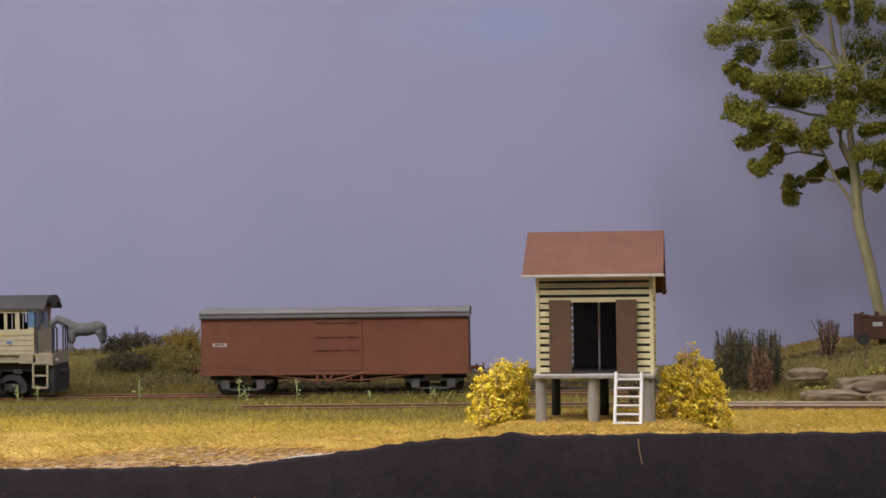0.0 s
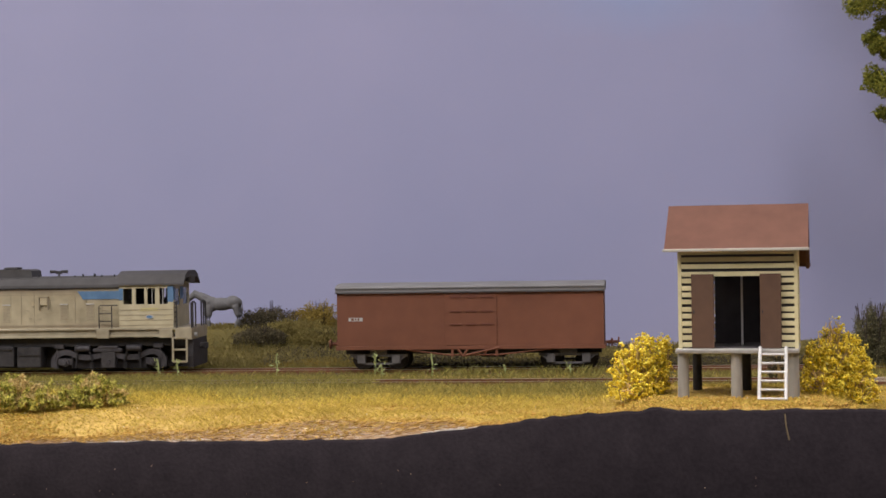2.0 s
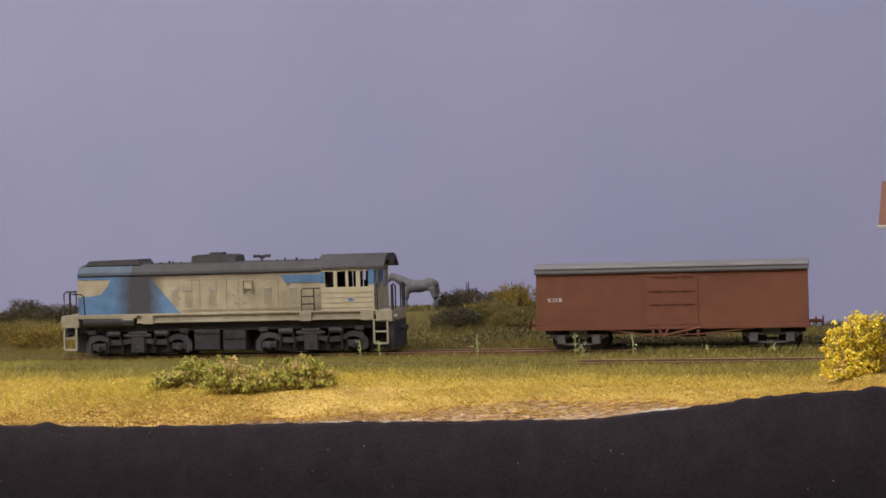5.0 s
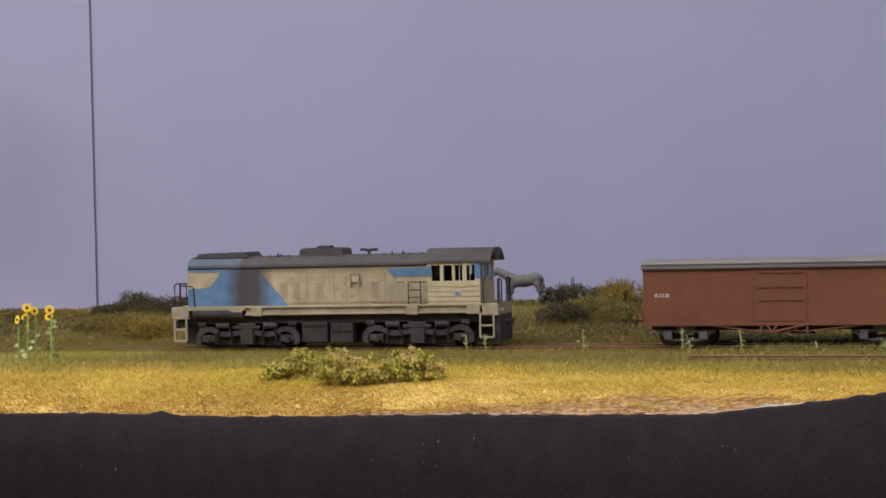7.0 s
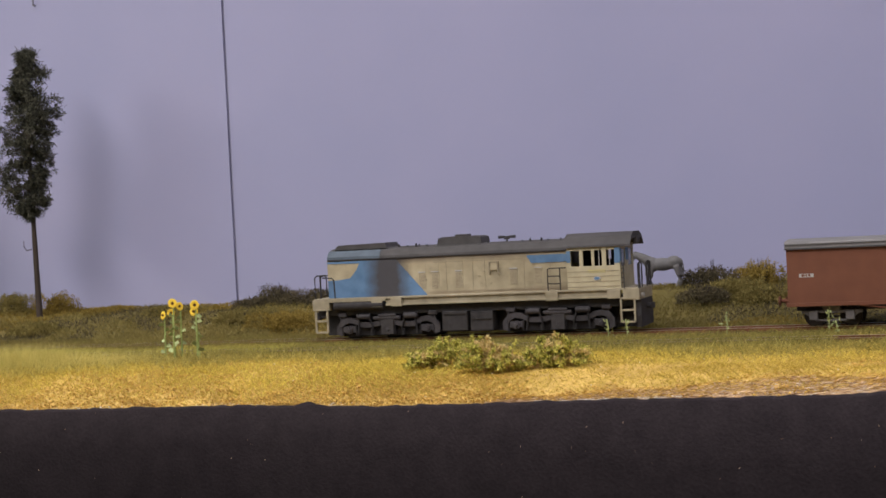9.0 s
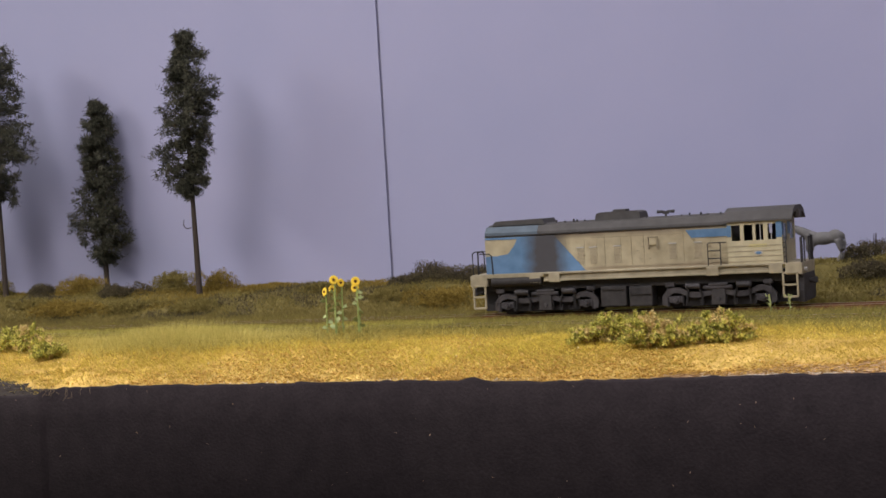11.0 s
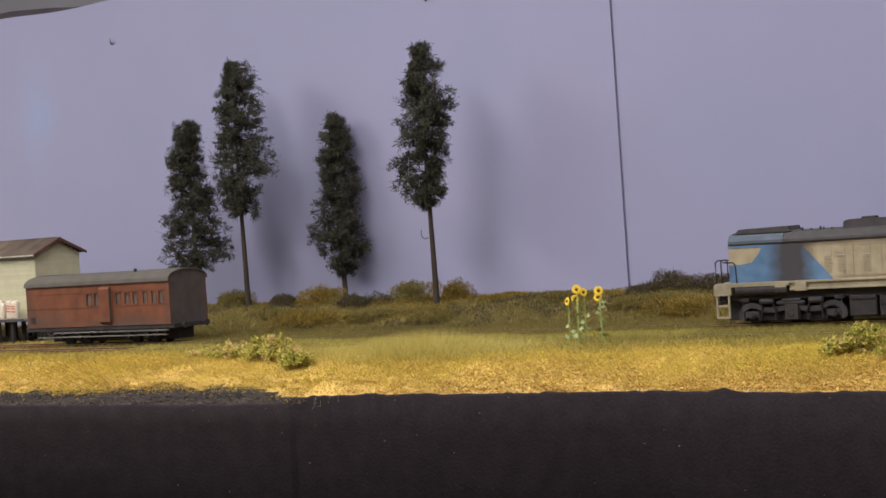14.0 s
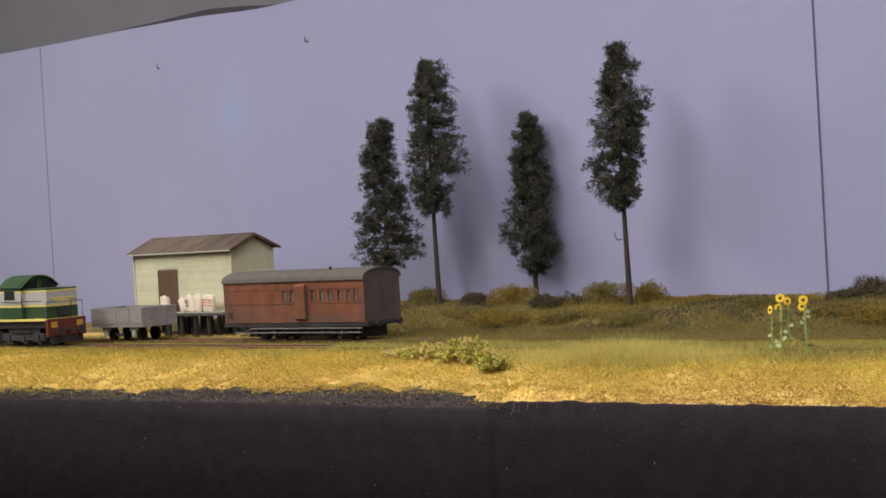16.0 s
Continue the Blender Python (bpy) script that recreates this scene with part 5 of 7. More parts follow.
M_BROWNTURF = mat("brown_crumb_earth", (0.24, 0.13, 0.045), 0.95, 0.4, 60.0, 0.0, col2=(0.40, 0.24, 0.08), island=0.5)
M_CHIP = mat("tan_plaster_chip", (0.34, 0.20, 0.10), 0.9, 0.3, 300.0, 0.2, col2=(0.66, 0.48, 0.33), island=0.6)
M_STRAWSTEM = mat("loose_straw", (0.17, 0.125, 0.065), 0.8, 0.3, 300.0, 0.0)
M_NAIL = mat("dull_nail_steel", (0.16, 0.15, 0.17), 0.5, 0.2, 300.0, 0.0, metal=0.6)

rng = np.random.default_rng(7)
GX = np.arange(-1300, 421, 4.0)
GY = np.arange(540, 886, 4.0)
GZ = np.array([[ground_z(x, y) for y in GY] for x in GX])
EDGE_AT = lambda x: np.interp(x, [p[0] for p in EDGE_Y], [p[1] for p in EDGE_Y])
FOOT_AT = lambda x: np.interp(x, [p[0] for p in HILL_FOOT], [p[1] for p in HILL_FOOT])
FAR_AT = lambda x: np.interp(x, [p[0] for p in TRACK_FAR], [p[1] for p in TRACK_FAR])
NEAR_AT = lambda x: np.interp(x, [p[0] for p in TRACK_NEAR], [p[1] for p in TRACK_NEAR])


def zat(x, y):
    fx, fy = np.clip((x + 1300) / 4, 0, len(GX) - 1.001), np.clip((y - 540) / 4, 0, len(GY) - 1.001)
    i, j = fx.astype(int), fy.astype(int)
    a, b = fx - i, fy - j
    return GZ[i, j] * (1 - a) * (1 - b) + GZ[i + 1, j] * a * (1 - b) + GZ[i, j + 1] * (1 - a) * b + GZ[i + 1, j + 1] * a * b


def patchy(x, y, s, seed):
    """Smooth patches between 0 and 1."""
    r = np.random.default_rng(seed)
    v = 0
    for k in range(5):
        a = r.uniform(0, 2 * np.pi)
        f = (0.7 + 0.5 * k) / s
        v = v + np.sin((x * np.cos(a) + y * np.sin(a)) * f + r.uniform(0, 6.3)) / (1 + 0.4 * k)
    return 1 / (1 + np.exp(-2.2 * v))


def blades(name, x, y, h, w, lean, material, label, curl=0.08):
    """One flat bent blade for each place."""
    n = len(x)
    z = zat(x, y) - 0.7
    t = rng.uniform(0, 2 * np.pi, n)
    a = t + np.pi / 2 + rng.normal(0, 0.5, n)
    l = rng.uniform(0, lean, n) * h
    base = np.stack([x, y, z], 1)
    side = np.stack([np.cos(a), np.sin(a), 0 * a], 1) * (w / 2)
    out = np.stack([np.cos(t) * l, np.sin(t) * l, h], 1)
    v = np.stack([base - side, base + side, base + out * np.array([0.5 - curl, 0.5 - curl, 0.5 + curl * 0.6]) + side * 0.7, base + out], 1)
    k = np.arange(n)[:, None] * 4
    f = np.concatenate([k + np.array([0, 1, 2]), k + np.array([0, 2, 3])], 0)
    return tagged(arrays(name, v.reshape(-1, 3), f, material), label, "grass", kind="stuff")


def crumbs(name, p, s, material, parent=None, flat=1.0):
    """Small ragged tetrahedra at the places p."""
    n = len(p)
    d = rng.normal(size=(n, 4, 3))
    d /= np.linalg.norm(d, axis=2, keepdims=True)
    d[:, :, 2] *= flat
    v = p[:, None, :] + d * (s * rng.uniform(0.6, 1.3, n))[:, None, None]
    k = np.arange(n)[:, None] * 4
    f = np.concatenate([k + np.array(q) for q in ((0, 1, 2), (0, 2, 3), (0, 3, 1), (1, 3, 2))], 0)
    return arrays(name, v.reshape(-1, 3), f, material, parent)


def leaves(name, p, length, width, material, parent=None, up=0.3, outward=None):
    """Small pointed leaves at the places p, turned at random."""
    n = len(p)
    d = rng.normal(size=(n, 3)) + (0 if outward is None else outward)
    d[:, 2] += up
    d /= np.linalg.norm(d, axis=1, keepdims=True)
    s = np.cross(d, rng.normal(size=(n, 3)))
    s /= np.linalg.norm(s, axis=1, keepdims=True)
    l = length * rng.uniform(0.6, 1.3, n)[:, None]
    w = width * rng.uniform(0.7, 1.3, n)[:, None] / 2
    v = np.stack([p, p + d * l * 0.5 + s * w, p + d * l, p + d * l * 0.5 - s * w], 1)
    f = np.arange(n)[:, None] * 4 + np.array([0, 1, 2, 3])
    return arrays(name, v.reshape(-1, 3), f, material, parent)


def in_view(n):
    """n places along the seen length of the layout."""
    return rng.uniform(-985, 205, n)


def bare_share(x, y):
    """How bare the front edge is: broken plaster beside the hut, a strip of ash along the far end."""
    d = y - EDGE_AT(x)
    soft = lambda v: 1 / (1 + np.exp(-v))
    chalk = np.interp(x, [-215, -205, -150, -105, -75, -48, -40], [-9, 3, 12, 26, 21, 3, -9]) * (0.7 + 0.6 * patchy(x, y, 26, 5))
    ash = np.interp(x, [-985, -700, -620, -560, -500, -478, -466], [6, 8, 12, 18, 16, 7, -9]) * (0.75 + 0.5 * patchy(x, y, 30, 6))
    return np.maximum(0.62 * soft((chalk - d) / 3.6), 0.995 * soft((ash - d) / 1.1))


# turf: ochre crumbs and short straw on the front bank, greener by the track
x = in_view(95000)
e = EDGE_AT(x)
y = e + 1.0 + 70 * rng.uniform(0, 1, len(x)) ** 1.2
bare = rng.uniform(size=len(x)) < bare_share(x, y)
keep = ~bare & (rng.uniform(size=len(x)) < 0.75 - (y - e) / np.where(x < -440, 30, 42) + 2.0 * (patchy(x, y, 24, 44) - 0.5))
x, y = x[keep], y[keep]
tagged(crumbs("turf", np.stack([x, y, zat(x, y) - 0.1], 1), 0.62, M_OCHRE, flat=0.7), "ochre crumbly turf on the front bank", "turf", kind="stuff")

x = in_view(405000)
e = EDGE_AT(x)
y = e + 2.0 + (690 - e) * rng.uniform(0, 1, len(x))
bare = rng.uniform(size=len(x)) < bare_share(x, y)
near_edge = np.interp(x, [-270, -130], [1, 0])
green = np.clip((y - 618 + 14 * near_edge) / 72, 0, 1) * 0.9 + 0.4 * (patchy(x, y, 38, 3) - 0.45)
green = green * np.interp(x, [-560, -480, -340, -290, -200], [0.25, 0.45, 0.5, 0.75, 1.0]) * np.clip((y - 600 + 4 * near_edge) / (40 - 14 * near_edge), 0, 1)
green = np.where(x > -20, green * np.interp(x, [-20, 40, 70], [0.5, 0.4, 0.0]), green)
pick = rng.uniform(size=len(x)) < green
hut = (x > 0) & (x < 40) & (y > 578) & (y < 618)
bare |= (x > 55) & (y > 684)
a = ~bare & ~pick & (rng.uniform(size=len(x)) < np.clip((y - e) / 13, 0.3, 1))
h = rng.uniform(1.2, 3.0, len(x)) * (0.8 + 0.5 * patchy(x, y, 14, 9))
blades("straw_grass", x[a], y[a], h[a] * np.where(hut[a], 0.6, 1) * np.interp(y[a], [610, 680], [0.45, 0.65]), 0.225, 2.4, M_STRAW, "short golden straw grass on the bank")
a = ~bare & pick & ~hut
far = y + rng.normal(0, 12, len(y)) > 656 + 30 * (patchy(x, y, 24, 8) - 0.5)
blades("green_grass", x[a & far], y[a & far], h[a & far] * 0.95, 0.225, 1.2, M_GRASS, "olive green grass beside the track")
blades("yellow_grass", x[a & ~far], y[a & ~far], h[a & ~far] * 0.7, 0.225, 1.7, M_YELLOWGRASS, "yellow-green grass on the bank")

# the strip between and behind the tracks
x = in_view(140000)
y = rng.uniform(684, 815, len(x))
near, far, foot = NEAR_AT(x), FAR_AT(x), FOOT_AT(x)
clear = (np.abs(y - near) < 8.5) & (rng.uniform(size=len(x)) < np.interp(x, [-985, -640, -590, -520, -130, 30, 60], [0.97, 0.97, 0.5, 0.0, 0.0, 0.45, 0.96]))
clear |= (np.abs(y - far) < 13) & (rng.uniform(size=len(x)) < np.interp(x, [-985, -650, -620, -360, -330, -165, -145, -25, -10, 60], [0.97, 0.95, 0.2, 0.2, 0.55, 0.6, 0.94, 0.94, 0.6, 0.6]))
clear |= (x > 55) & (np.abs(y - near) < 15)
clear |= y > foot + 3
clear |= (x < -800) & (y > 772) & (y < 832)
x, y = x[~clear], y[~clear]
tall = np.where((x > -90) & (x < -10) & (np.abs(y - 745) < 14), 1.5, 1.0)
pick = rng.uniform(size=len(x)) < 0.72 + 0.2 * (x > -340) - 0.1 * (x < -560)
h = rng.uniform(1.0, 2.6, len(x)) * tall * np.where((np.abs(y - NEAR_AT(x)) < 8) & ((x > -120) | (x < -540)), 0.6, 1.15) * np.where((np.abs(y - FAR_AT(x)) < 13) & ((x > -345) | (x < -640)), 0.6, 1.1)
blades("green_grass", x[pick], y[pick], h[pick], 0.2, 1.0, M_TRACKGRASS, "low olive grass between the tracks")
blades("dull_grass", x[~pick], y[~pick], h[~pick] * 0.9, 0.2, 1.2, M_OLIVE, "low dull grass between the tracks")

# taller olive grass hiding the rails
x = rng.uniform(-650, -340, 80000)
y = rng.uniform(690, 792, len(x))
back = y > 722 + 20 * (patchy(x, y, 24, 15) - 0.5)
h = rng.uniform(1.4, 3.4, len(x))
blades("green_grass", x[~back], y[~back], h[~back], 0.2, 0.8, M_OLIVE, "taller olive grass hiding the rails")
blades("bank_grass", x[back], y[back], h[back], 0.2, 0.7, M_SCRUB, "olive brown grass at the foot of the bank")
x = rng.uniform(-345, -110, 30000)
y = rng.uniform(688, 728, len(x))
blades("green_grass", x, y, rng.uniform(1.4, 3.2, len(x)), 0.2, 0.9, M_GRASS, "olive grass over the near rails")

# tall pale grass
x, y = rng.normal(-440, 36, 24000), rng.normal(664, 12, 24000)
ok = (y > 630) & (y < 691)
blades("tall_grass", x[ok], y[ok], (1.6 + rng.exponential(1.5, ok.sum())).clip(0, 5.5) * (1.0 + 0.8 * np.exp(-((x[ok] + 448) / 26) ** 2)), 0.17, 0.95, M_PALE, "tall pale dry grass tufts", 0.01)
x, y = np.concatenate([rng.uniform(-345, -15, 1500), rng.normal(-590, 50, 700)]), rng.normal(678, 9, 2200)
ok = (y > 650) & (y < 700)
blades("tall_grass", x[ok], y[ok], rng.uniform(1.8, 4.2, ok.sum()), 0.12, 0.6, M_PALE, "thin pale grass stalks beside the track")

# scrub on the rear bank
x = in_view(155000)
f = FOOT_AT(x)
y = f - 4 + (883 - f) * rng.uniform(0, 1, len(x)) ** 1.1
ok = ~((x < -760) & (y < 842))
x, y = x[ok], y[ok]
gold = patchy(x, y, 34, 21) > 0.6
dark = ~gold & (patchy(x, y, 15, 22) > 0.66)
for sel, m, label in ((dark, M_SCRUB_DARK, "dark brown scrub patches on the rear bank"), (~gold & ~dark, M_SCRUB, "olive brown scrub covering the rear bank"), (gold, M_SCRUB_GOLD, "golden brown scrub on the rear bank")):
    tagged(leaves("scrub", np.stack([x[sel], y[sel], zat(x[sel], y[sel]) + rng.uniform(-0.6, 0.8, sel.sum())], 1), 1.75, 0.4, m, None, 0.7), label, "scrub", kind="stuff")
x = in_view(26000)
f = FOOT_AT(x)
y = f - 6 + (60) * rng.uniform(0, 1, len(x)) ** 1.4
ok = ~((x < -760) & (y < 842)) & (y < 883)
ok &= ~((np.abs(x + 203) < 15) & (y > 822))
blades("bank_grass", x[ok], y[ok], rng.uniform(1.5, 4.0, ok.sum()), 0.4, 0.8, M_SCRUB, "olive brown grass on the rear bank")


def shrub(name, cx, cy, rx, ry, h, material, label, n=900, size=0.9, z=None, twig=M_TWIG, lumps=9, leafy=False, twigs=14, category="bush"):
    """A shrub: bare twigs from one root and a ragged crown of small clumps."""
    z0 = float(zat(np.array([cx]), np.array([cy]))[0]) - 0.5 if z is None else z
    ob = group(name, at(cx, cy, z0), label=label, category=category)
    b = bmesh.new()
    tips = []
    for k in range(twigs):
        a, r = rng.uniform(0, 6.28), rng.uniform(0.2, 0.95)
        tip = (math.cos(a) * rx * r, math.sin(a) * ry * r, h * rng.uniform(0.55, 1.02) * (1 - 0.35 * r * r))
        mid = (tip[0] * 0.45 + rng.uniform(-0.6, 0.6), tip[1] * 0.45 + rng.uniform(-0.6, 0.6), tip[2] * 0.55)
        tube(b, [(tip[0] * 0.08, tip[1] * 0.08, 0), mid, tip], 0.34, 5, 0.1)
        tips.append(tip)
    part("branchwork", b, twig, ob)
    c = np.array([tips[i % len(tips)] for i in range(lumps)]) * np.array([0.85, 0.85, 0.8])
    p = c[rng.integers(0, lumps, n)] + np.clip(rng.normal(size=(n, 3)), -1.5, 1.5) * np.array([rx, ry, h]) * np.array([0.2, 0.2, 0.15])
    p = p[(p[:, 2] > 0.2)]
    if leafy:
        leaves("foliage", p, size * 2.0, size, material, ob)
    else:
        crumbs("foliage", p, size, material, ob)
    return ob


# dark crumbs paint the boxcar's shadow at the foot of the bank
x = rng.uniform(-130, 70, 11000)
y = rng.uniform(778, 812, len(x))
tagged(crumbs("undergrowth", np.stack([x, y, zat(x, y) + rng.uniform(-0.3, 1.6, len(x))], 1), 0.8, M_WAGONSHADE), "dark brown crumbs coloured as the wagon's shadow on the bank", "undergrowth", kind="stuff")


def mound(cx, cy, rx, ry, h, material, label, n=4200, fibre=2.0):
    """A soft rounded bush: a lumpy dome thick with fine outward fibres, and a few wiry shoots."""
    z0 = float(zat(np.array([cx]), np.array([cy]))[0]) - 1.0
    ob = group("bush", at(cx, cy, z0), label=label, category="bush", **{"group": "bushes along the rear bank"})
    b = bmesh.new()
    for k in range(16):
        a, r = rng.uniform(0, 6.28), rng.uniform(0.1, 0.9)
        tip = (math.cos(a) * rx * r, math.sin(a) * ry * r, h * math.sqrt(1 - r * r) * rng.uniform(0.92, 1.08))
        tube(b, [(tip[0] * 0.1, tip[1] * 0.1, 0), (tip[0] * 0.6, tip[1] * 0.6, tip[2] * 0.55), tip], 0.22, 4, 0.08)
    part("branchwork", b, M_BARK, ob)
    d = rng.normal(size=(n, 3))
    d[:, 2] = np.abs(d[:, 2])
    d /= np.linalg.norm(d, axis=1, keepdims=True)
    m = 6
    c = rng.uniform(-0.55, 0.55, (m, 3)) * np.array([1.15, 1, 0])
    s = rng.uniform(0.5, 0.72, m)
    g = rng.integers(0, m, n)
    lump = 1 + 0.16 * np.sin(d[:, 0] * 4.1 + cx) * np.cos(d[:, 1] * 3.7 + cy) + 0.12 * np.sin(d[:, 0] * 9.3 + cy) + 0.1 * np.sin(d[:, 2] * 7 + cx)
    k = lump * rng.uniform(0.8, 1.02, n)
    p = (d * (k * s[g])[:, None] * np.array([1, 1, 1.38 * (1 - 0.35 * np.abs(c[:, 0]).mean())]) + c[g]) * np.array([rx * 1.1, ry, h])
    leaves("foliage", p, fibre, 0.44, material, ob, 0.25, d * 0.6)
    return ob


# bushes along the rear bank
for cx, cy, rx, h, m, label in (
        (-184, 848, 12.5, 14, M_SCRUB_DARK, "dark olive bush on the rear bank beside the horse"), (-172, 838, 13, 10, M_SCRUB, "olive bush on the rear bank"), (-160, 852, 15, 13, M_SCRUB_GOLD, "golden olive bush on the rear bank"), (-136, 852, 14, 10, M_SCRUB, "olive bush behind the red wagon"), (-184, 826, 11, 8.5, M_SCRUB_DARK, "dark low bush below the horse"), (-150, 828, 16, 8, M_SCRUB, "low olive bush on the bank")):
    mound(cx, cy, rx, rx * 0.75, h, m, label, int(2500 + 220 * rx), 1.5)
# bushes round the joint of the boards
for cx, cy, rx, h, m, label in (
        (-424, 850, 13, 9, M_SCRUB_DARK, "dark brown bush by the backdrop joint"), (-408, 846, 14, 12, M_SCRUB_DARK, "dark brown twiggy bush on the crest"), (-388, 846, 14, 10, M_SCRUB_DARK, "dark bush behind the locomotive"), (-394, 812, 17, 8.5, M_SCRUB_GOLD, "golden brown bush low on the bank"), (-420, 822, 15, 6, M_SCRUB, "olive low bush on the bank"), (-365, 836, 15, 7, M_SCRUB, "olive bush behind the locomotive")):
    mound(cx, cy, rx, rx * 0.75, h, m, label, int(2500 + 220 * rx), 1.5)
# bushes under the conifers
for cx, cy, rx, h, m, label in (
        (-708, 850, 15, 12, M_SCRUB, "olive bush under the dense tree"), (-672, 850, 10, 8, M_SCRUB_DARK, "dark brown bush below the tall tree"), (-645, 850, 17, 12, M_SCRUB_GOLD, "golden brown bush under the trees"), (-622, 846, 12, 6, M_SCRUB, "olive low bush under the trees"), (-603, 838, 13, 8, M_SCRUB_DARK, "dark olive bush on the bank"), (-576, 852, 14, 12.5, M_SCRUB, "olive bush beside a tree trunk"), (-552, 856, 13, 12.5, M_SCRUB_GOLD, "golden brown bush round a tree trunk"),
        (-610, 806, 20, 9, M_SCRUB_GOLD, "golden brown bush low on the bank"), (-575, 812, 15, 6, M_SCRUB, "olive low bush on the bank"), (-655, 818, 16, 6, M_SCRUB, "olive low bush on the bank"), (-540, 808, 16, 6, M_SCRUB, "olive low bush on the bank"), (-505, 850, 18, 5, M_SCRUB_GOLD, "low golden bush on the crest"), (-470, 838, 18, 5, M_SCRUB, "low olive bush on the crest"), (-300, 850, 24, 6, M_SCRUB, "low olive bush behind the locomotive")):
    mound(cx, cy, rx, rx * 0.75, h, m, label, int(2500 + 220 * rx), 1.5)


def wattle(cx, cy, rx, h, blooms, bare):
    """A tangle of tan twigs with balls of yellow blossom on its outside; bare: the side with more twigs."""
    z0 = float(zat(np.array([cx]), np.array([cy]))[0]) - 0.5
    ob = group("wattle_bush", at(cx, cy, z0), label="tangled wattle bush full of yellow blossom beside the hut", category="bush", **{"group": "wattles beside the hut"})
    b = bmesh.new()
    for k in range(95):
        a, r = rng.uniform(0, 6.28), rng.uniform(0.15, 1.0)
        tip = np.array([math.cos(a) * rx * r, math.sin(a) * rx * 0.8 * r, h * math.sqrt(1.05 - r ** 4) * rng.uniform(0.55, 1.0)])
        mid = tip * 0.5 + rng.normal(0, 1.1, 3)
        tube(b, [tuple(tip * 0.1 * np.array([1, 1, 0])), tuple(mid), tuple(tip * 0.8 + rng.normal(0, 0.8, 3)), tuple(tip)], 0.32, 4, 0.16)
    part("branchwork", b, M_TWIG, ob, "tan twig tangle")
    d = rng.normal(size=(blooms * 2, 3))
    d[:, 2] = np.abs(d[:, 2])
    d /= np.linalg.norm(d, axis=1, keepdims=True)
    keep = rng.uniform(size=len(d)) < np.clip(0.30 + 1.0 * d[:, 2] - 0.35 * bare * d[:, 0] - 0.2 * d[:, 1], 0.1, 1)
    d = d[keep][:blooms]
    flat = np.hypot(d[:, 0], d[:, 1]).clip(0.05, 1)
    d = d * np.stack([flat ** -0.4, flat ** -0.4, np.ones(len(d))], 1)
    c = d * np.array([rx, rx * 0.8, h]) * rng.uniform(0.62, 1.08, len(d))[:, None]
    p = np.repeat(c, 12, 0) + rng.normal(0, 0.6, (len(c) * 12, 3))
    p = p[p[:, 2] > 0.3]
    crumbs("blossom", p, 0.66, M_WATTLE, ob)
    q = np.repeat(c[::6], 4, 0) * 0.93 + rng.normal(0, 0.8, (len(c[::6]) * 4, 3))
    leaves("foliage", q[q[:, 2] > 0.3], 1.6, 0.5, M_BUSHLEAF, ob)


for q in ((-10, 599, 9.5, 17.0, 290, 1), (-6.5, 604, 7, 17.5, 100, 1), (-11, 595, 6.5, 9, 80, 1), (49.2, 601, 10.6, 18.0, 440, -0.6), (48.6, 604, 6, 23.5, 80, 0), (45, 596, 7, 9, 70, -1), (54.5, 597, 6.5, 10, 90, 0)):
    wattle(*q)

def sprig_bush(cx, cy, rx, h, sprigs, pink):
    """A low bush of many short leafy sprigs; pink: the share of dry pinkish leaves."""
    z0 = float(zat(np.array([cx]), np.array([cy]))[0]) - 0.5
    ob = group("leafy_bush", at(cx, cy, z0), label="low light green bush with pinkish dry leaf tips", category="bush", **{"group": "leafy bushes on the front bank"})
    b = bmesh.new()
    green, dry = [], []
    for k in range(int(sprigs * 0.8)):
        a, r = rng.uniform(0, 6.28), rng.uniform(0.1, 1.0) ** 0.6
        tip = np.array([math.cos(a) * rx * r * 1.22, math.sin(a) * rx * 0.75 * r, h * (1.0 - 0.62 * r * r) * rng.uniform(0.30, 1.02)])
        mid = tip * np.array([0.5, 0.5, 0.95]) + rng.normal(0, 0.8, 3) + np.array([0, 0, 0.8])
        if k % 2 == 0:
            tube(b, [(tip[0] * 0.1, tip[1] * 0.1, 0), tuple(mid), tuple(tip)], 0.24, 4, 0.1)
        tip = tip + np.array([0, 0, rng.uniform(-1.5, 0.4)])
        t = rng.uniform(0.45, 1.08, 46)[:, None]
        p = mid * 2 * t * (1 - t) + tip * t * t + rng.normal(0, 0.34, (46, 3)) * (1.3 - 0.7 * t)
        (dry if rng.uniform() < 0.85 * pink else green).append(p)
    part("branchwork", b, M_TWIG, ob)
    for name, sets, m in (("foliage", green, M_BUSHLEAF), ("dry_foliage", dry, M_BUSHPINK)):
        if sets:
            p = np.concatenate(sets)
            leaves(name, p[p[:, 2] > 0.2], 1.3, 0.72, m, ob, 0.5)


# low leafy bushes on the front bank
for q in ((-245, 630, 8, 8.5, 52, 0.25), (-237, 632, 8.5, 12.0, 56, 0.15), (-227, 634, 5, 12.5, 20, 0.3), (-219, 620, 9, 13, 84, 0.42), (-211, 619, 8, 11, 54, 0.35), (-196, 625, 8.5, 13.2, 74, 0.3), (-190, 624, 8, 10, 44, 0.15), (-201, 621, 5, 8, 24, 0.05),
          (-526, 652, 13, 11.5, 120, 0.2), (-543, 656, 11, 8, 80, 0.5), (-512, 648, 8.5, 13, 60, 0.5), (-494, 636, 8, 9, 64, 0.0), (-503, 644, 8.5, 9.5, 50, 0.45), (-557, 660, 10, 6.5, 60, 0.55), (-571, 664, 9, 5, 46, 0.6)):
    sprig_bush(*q)

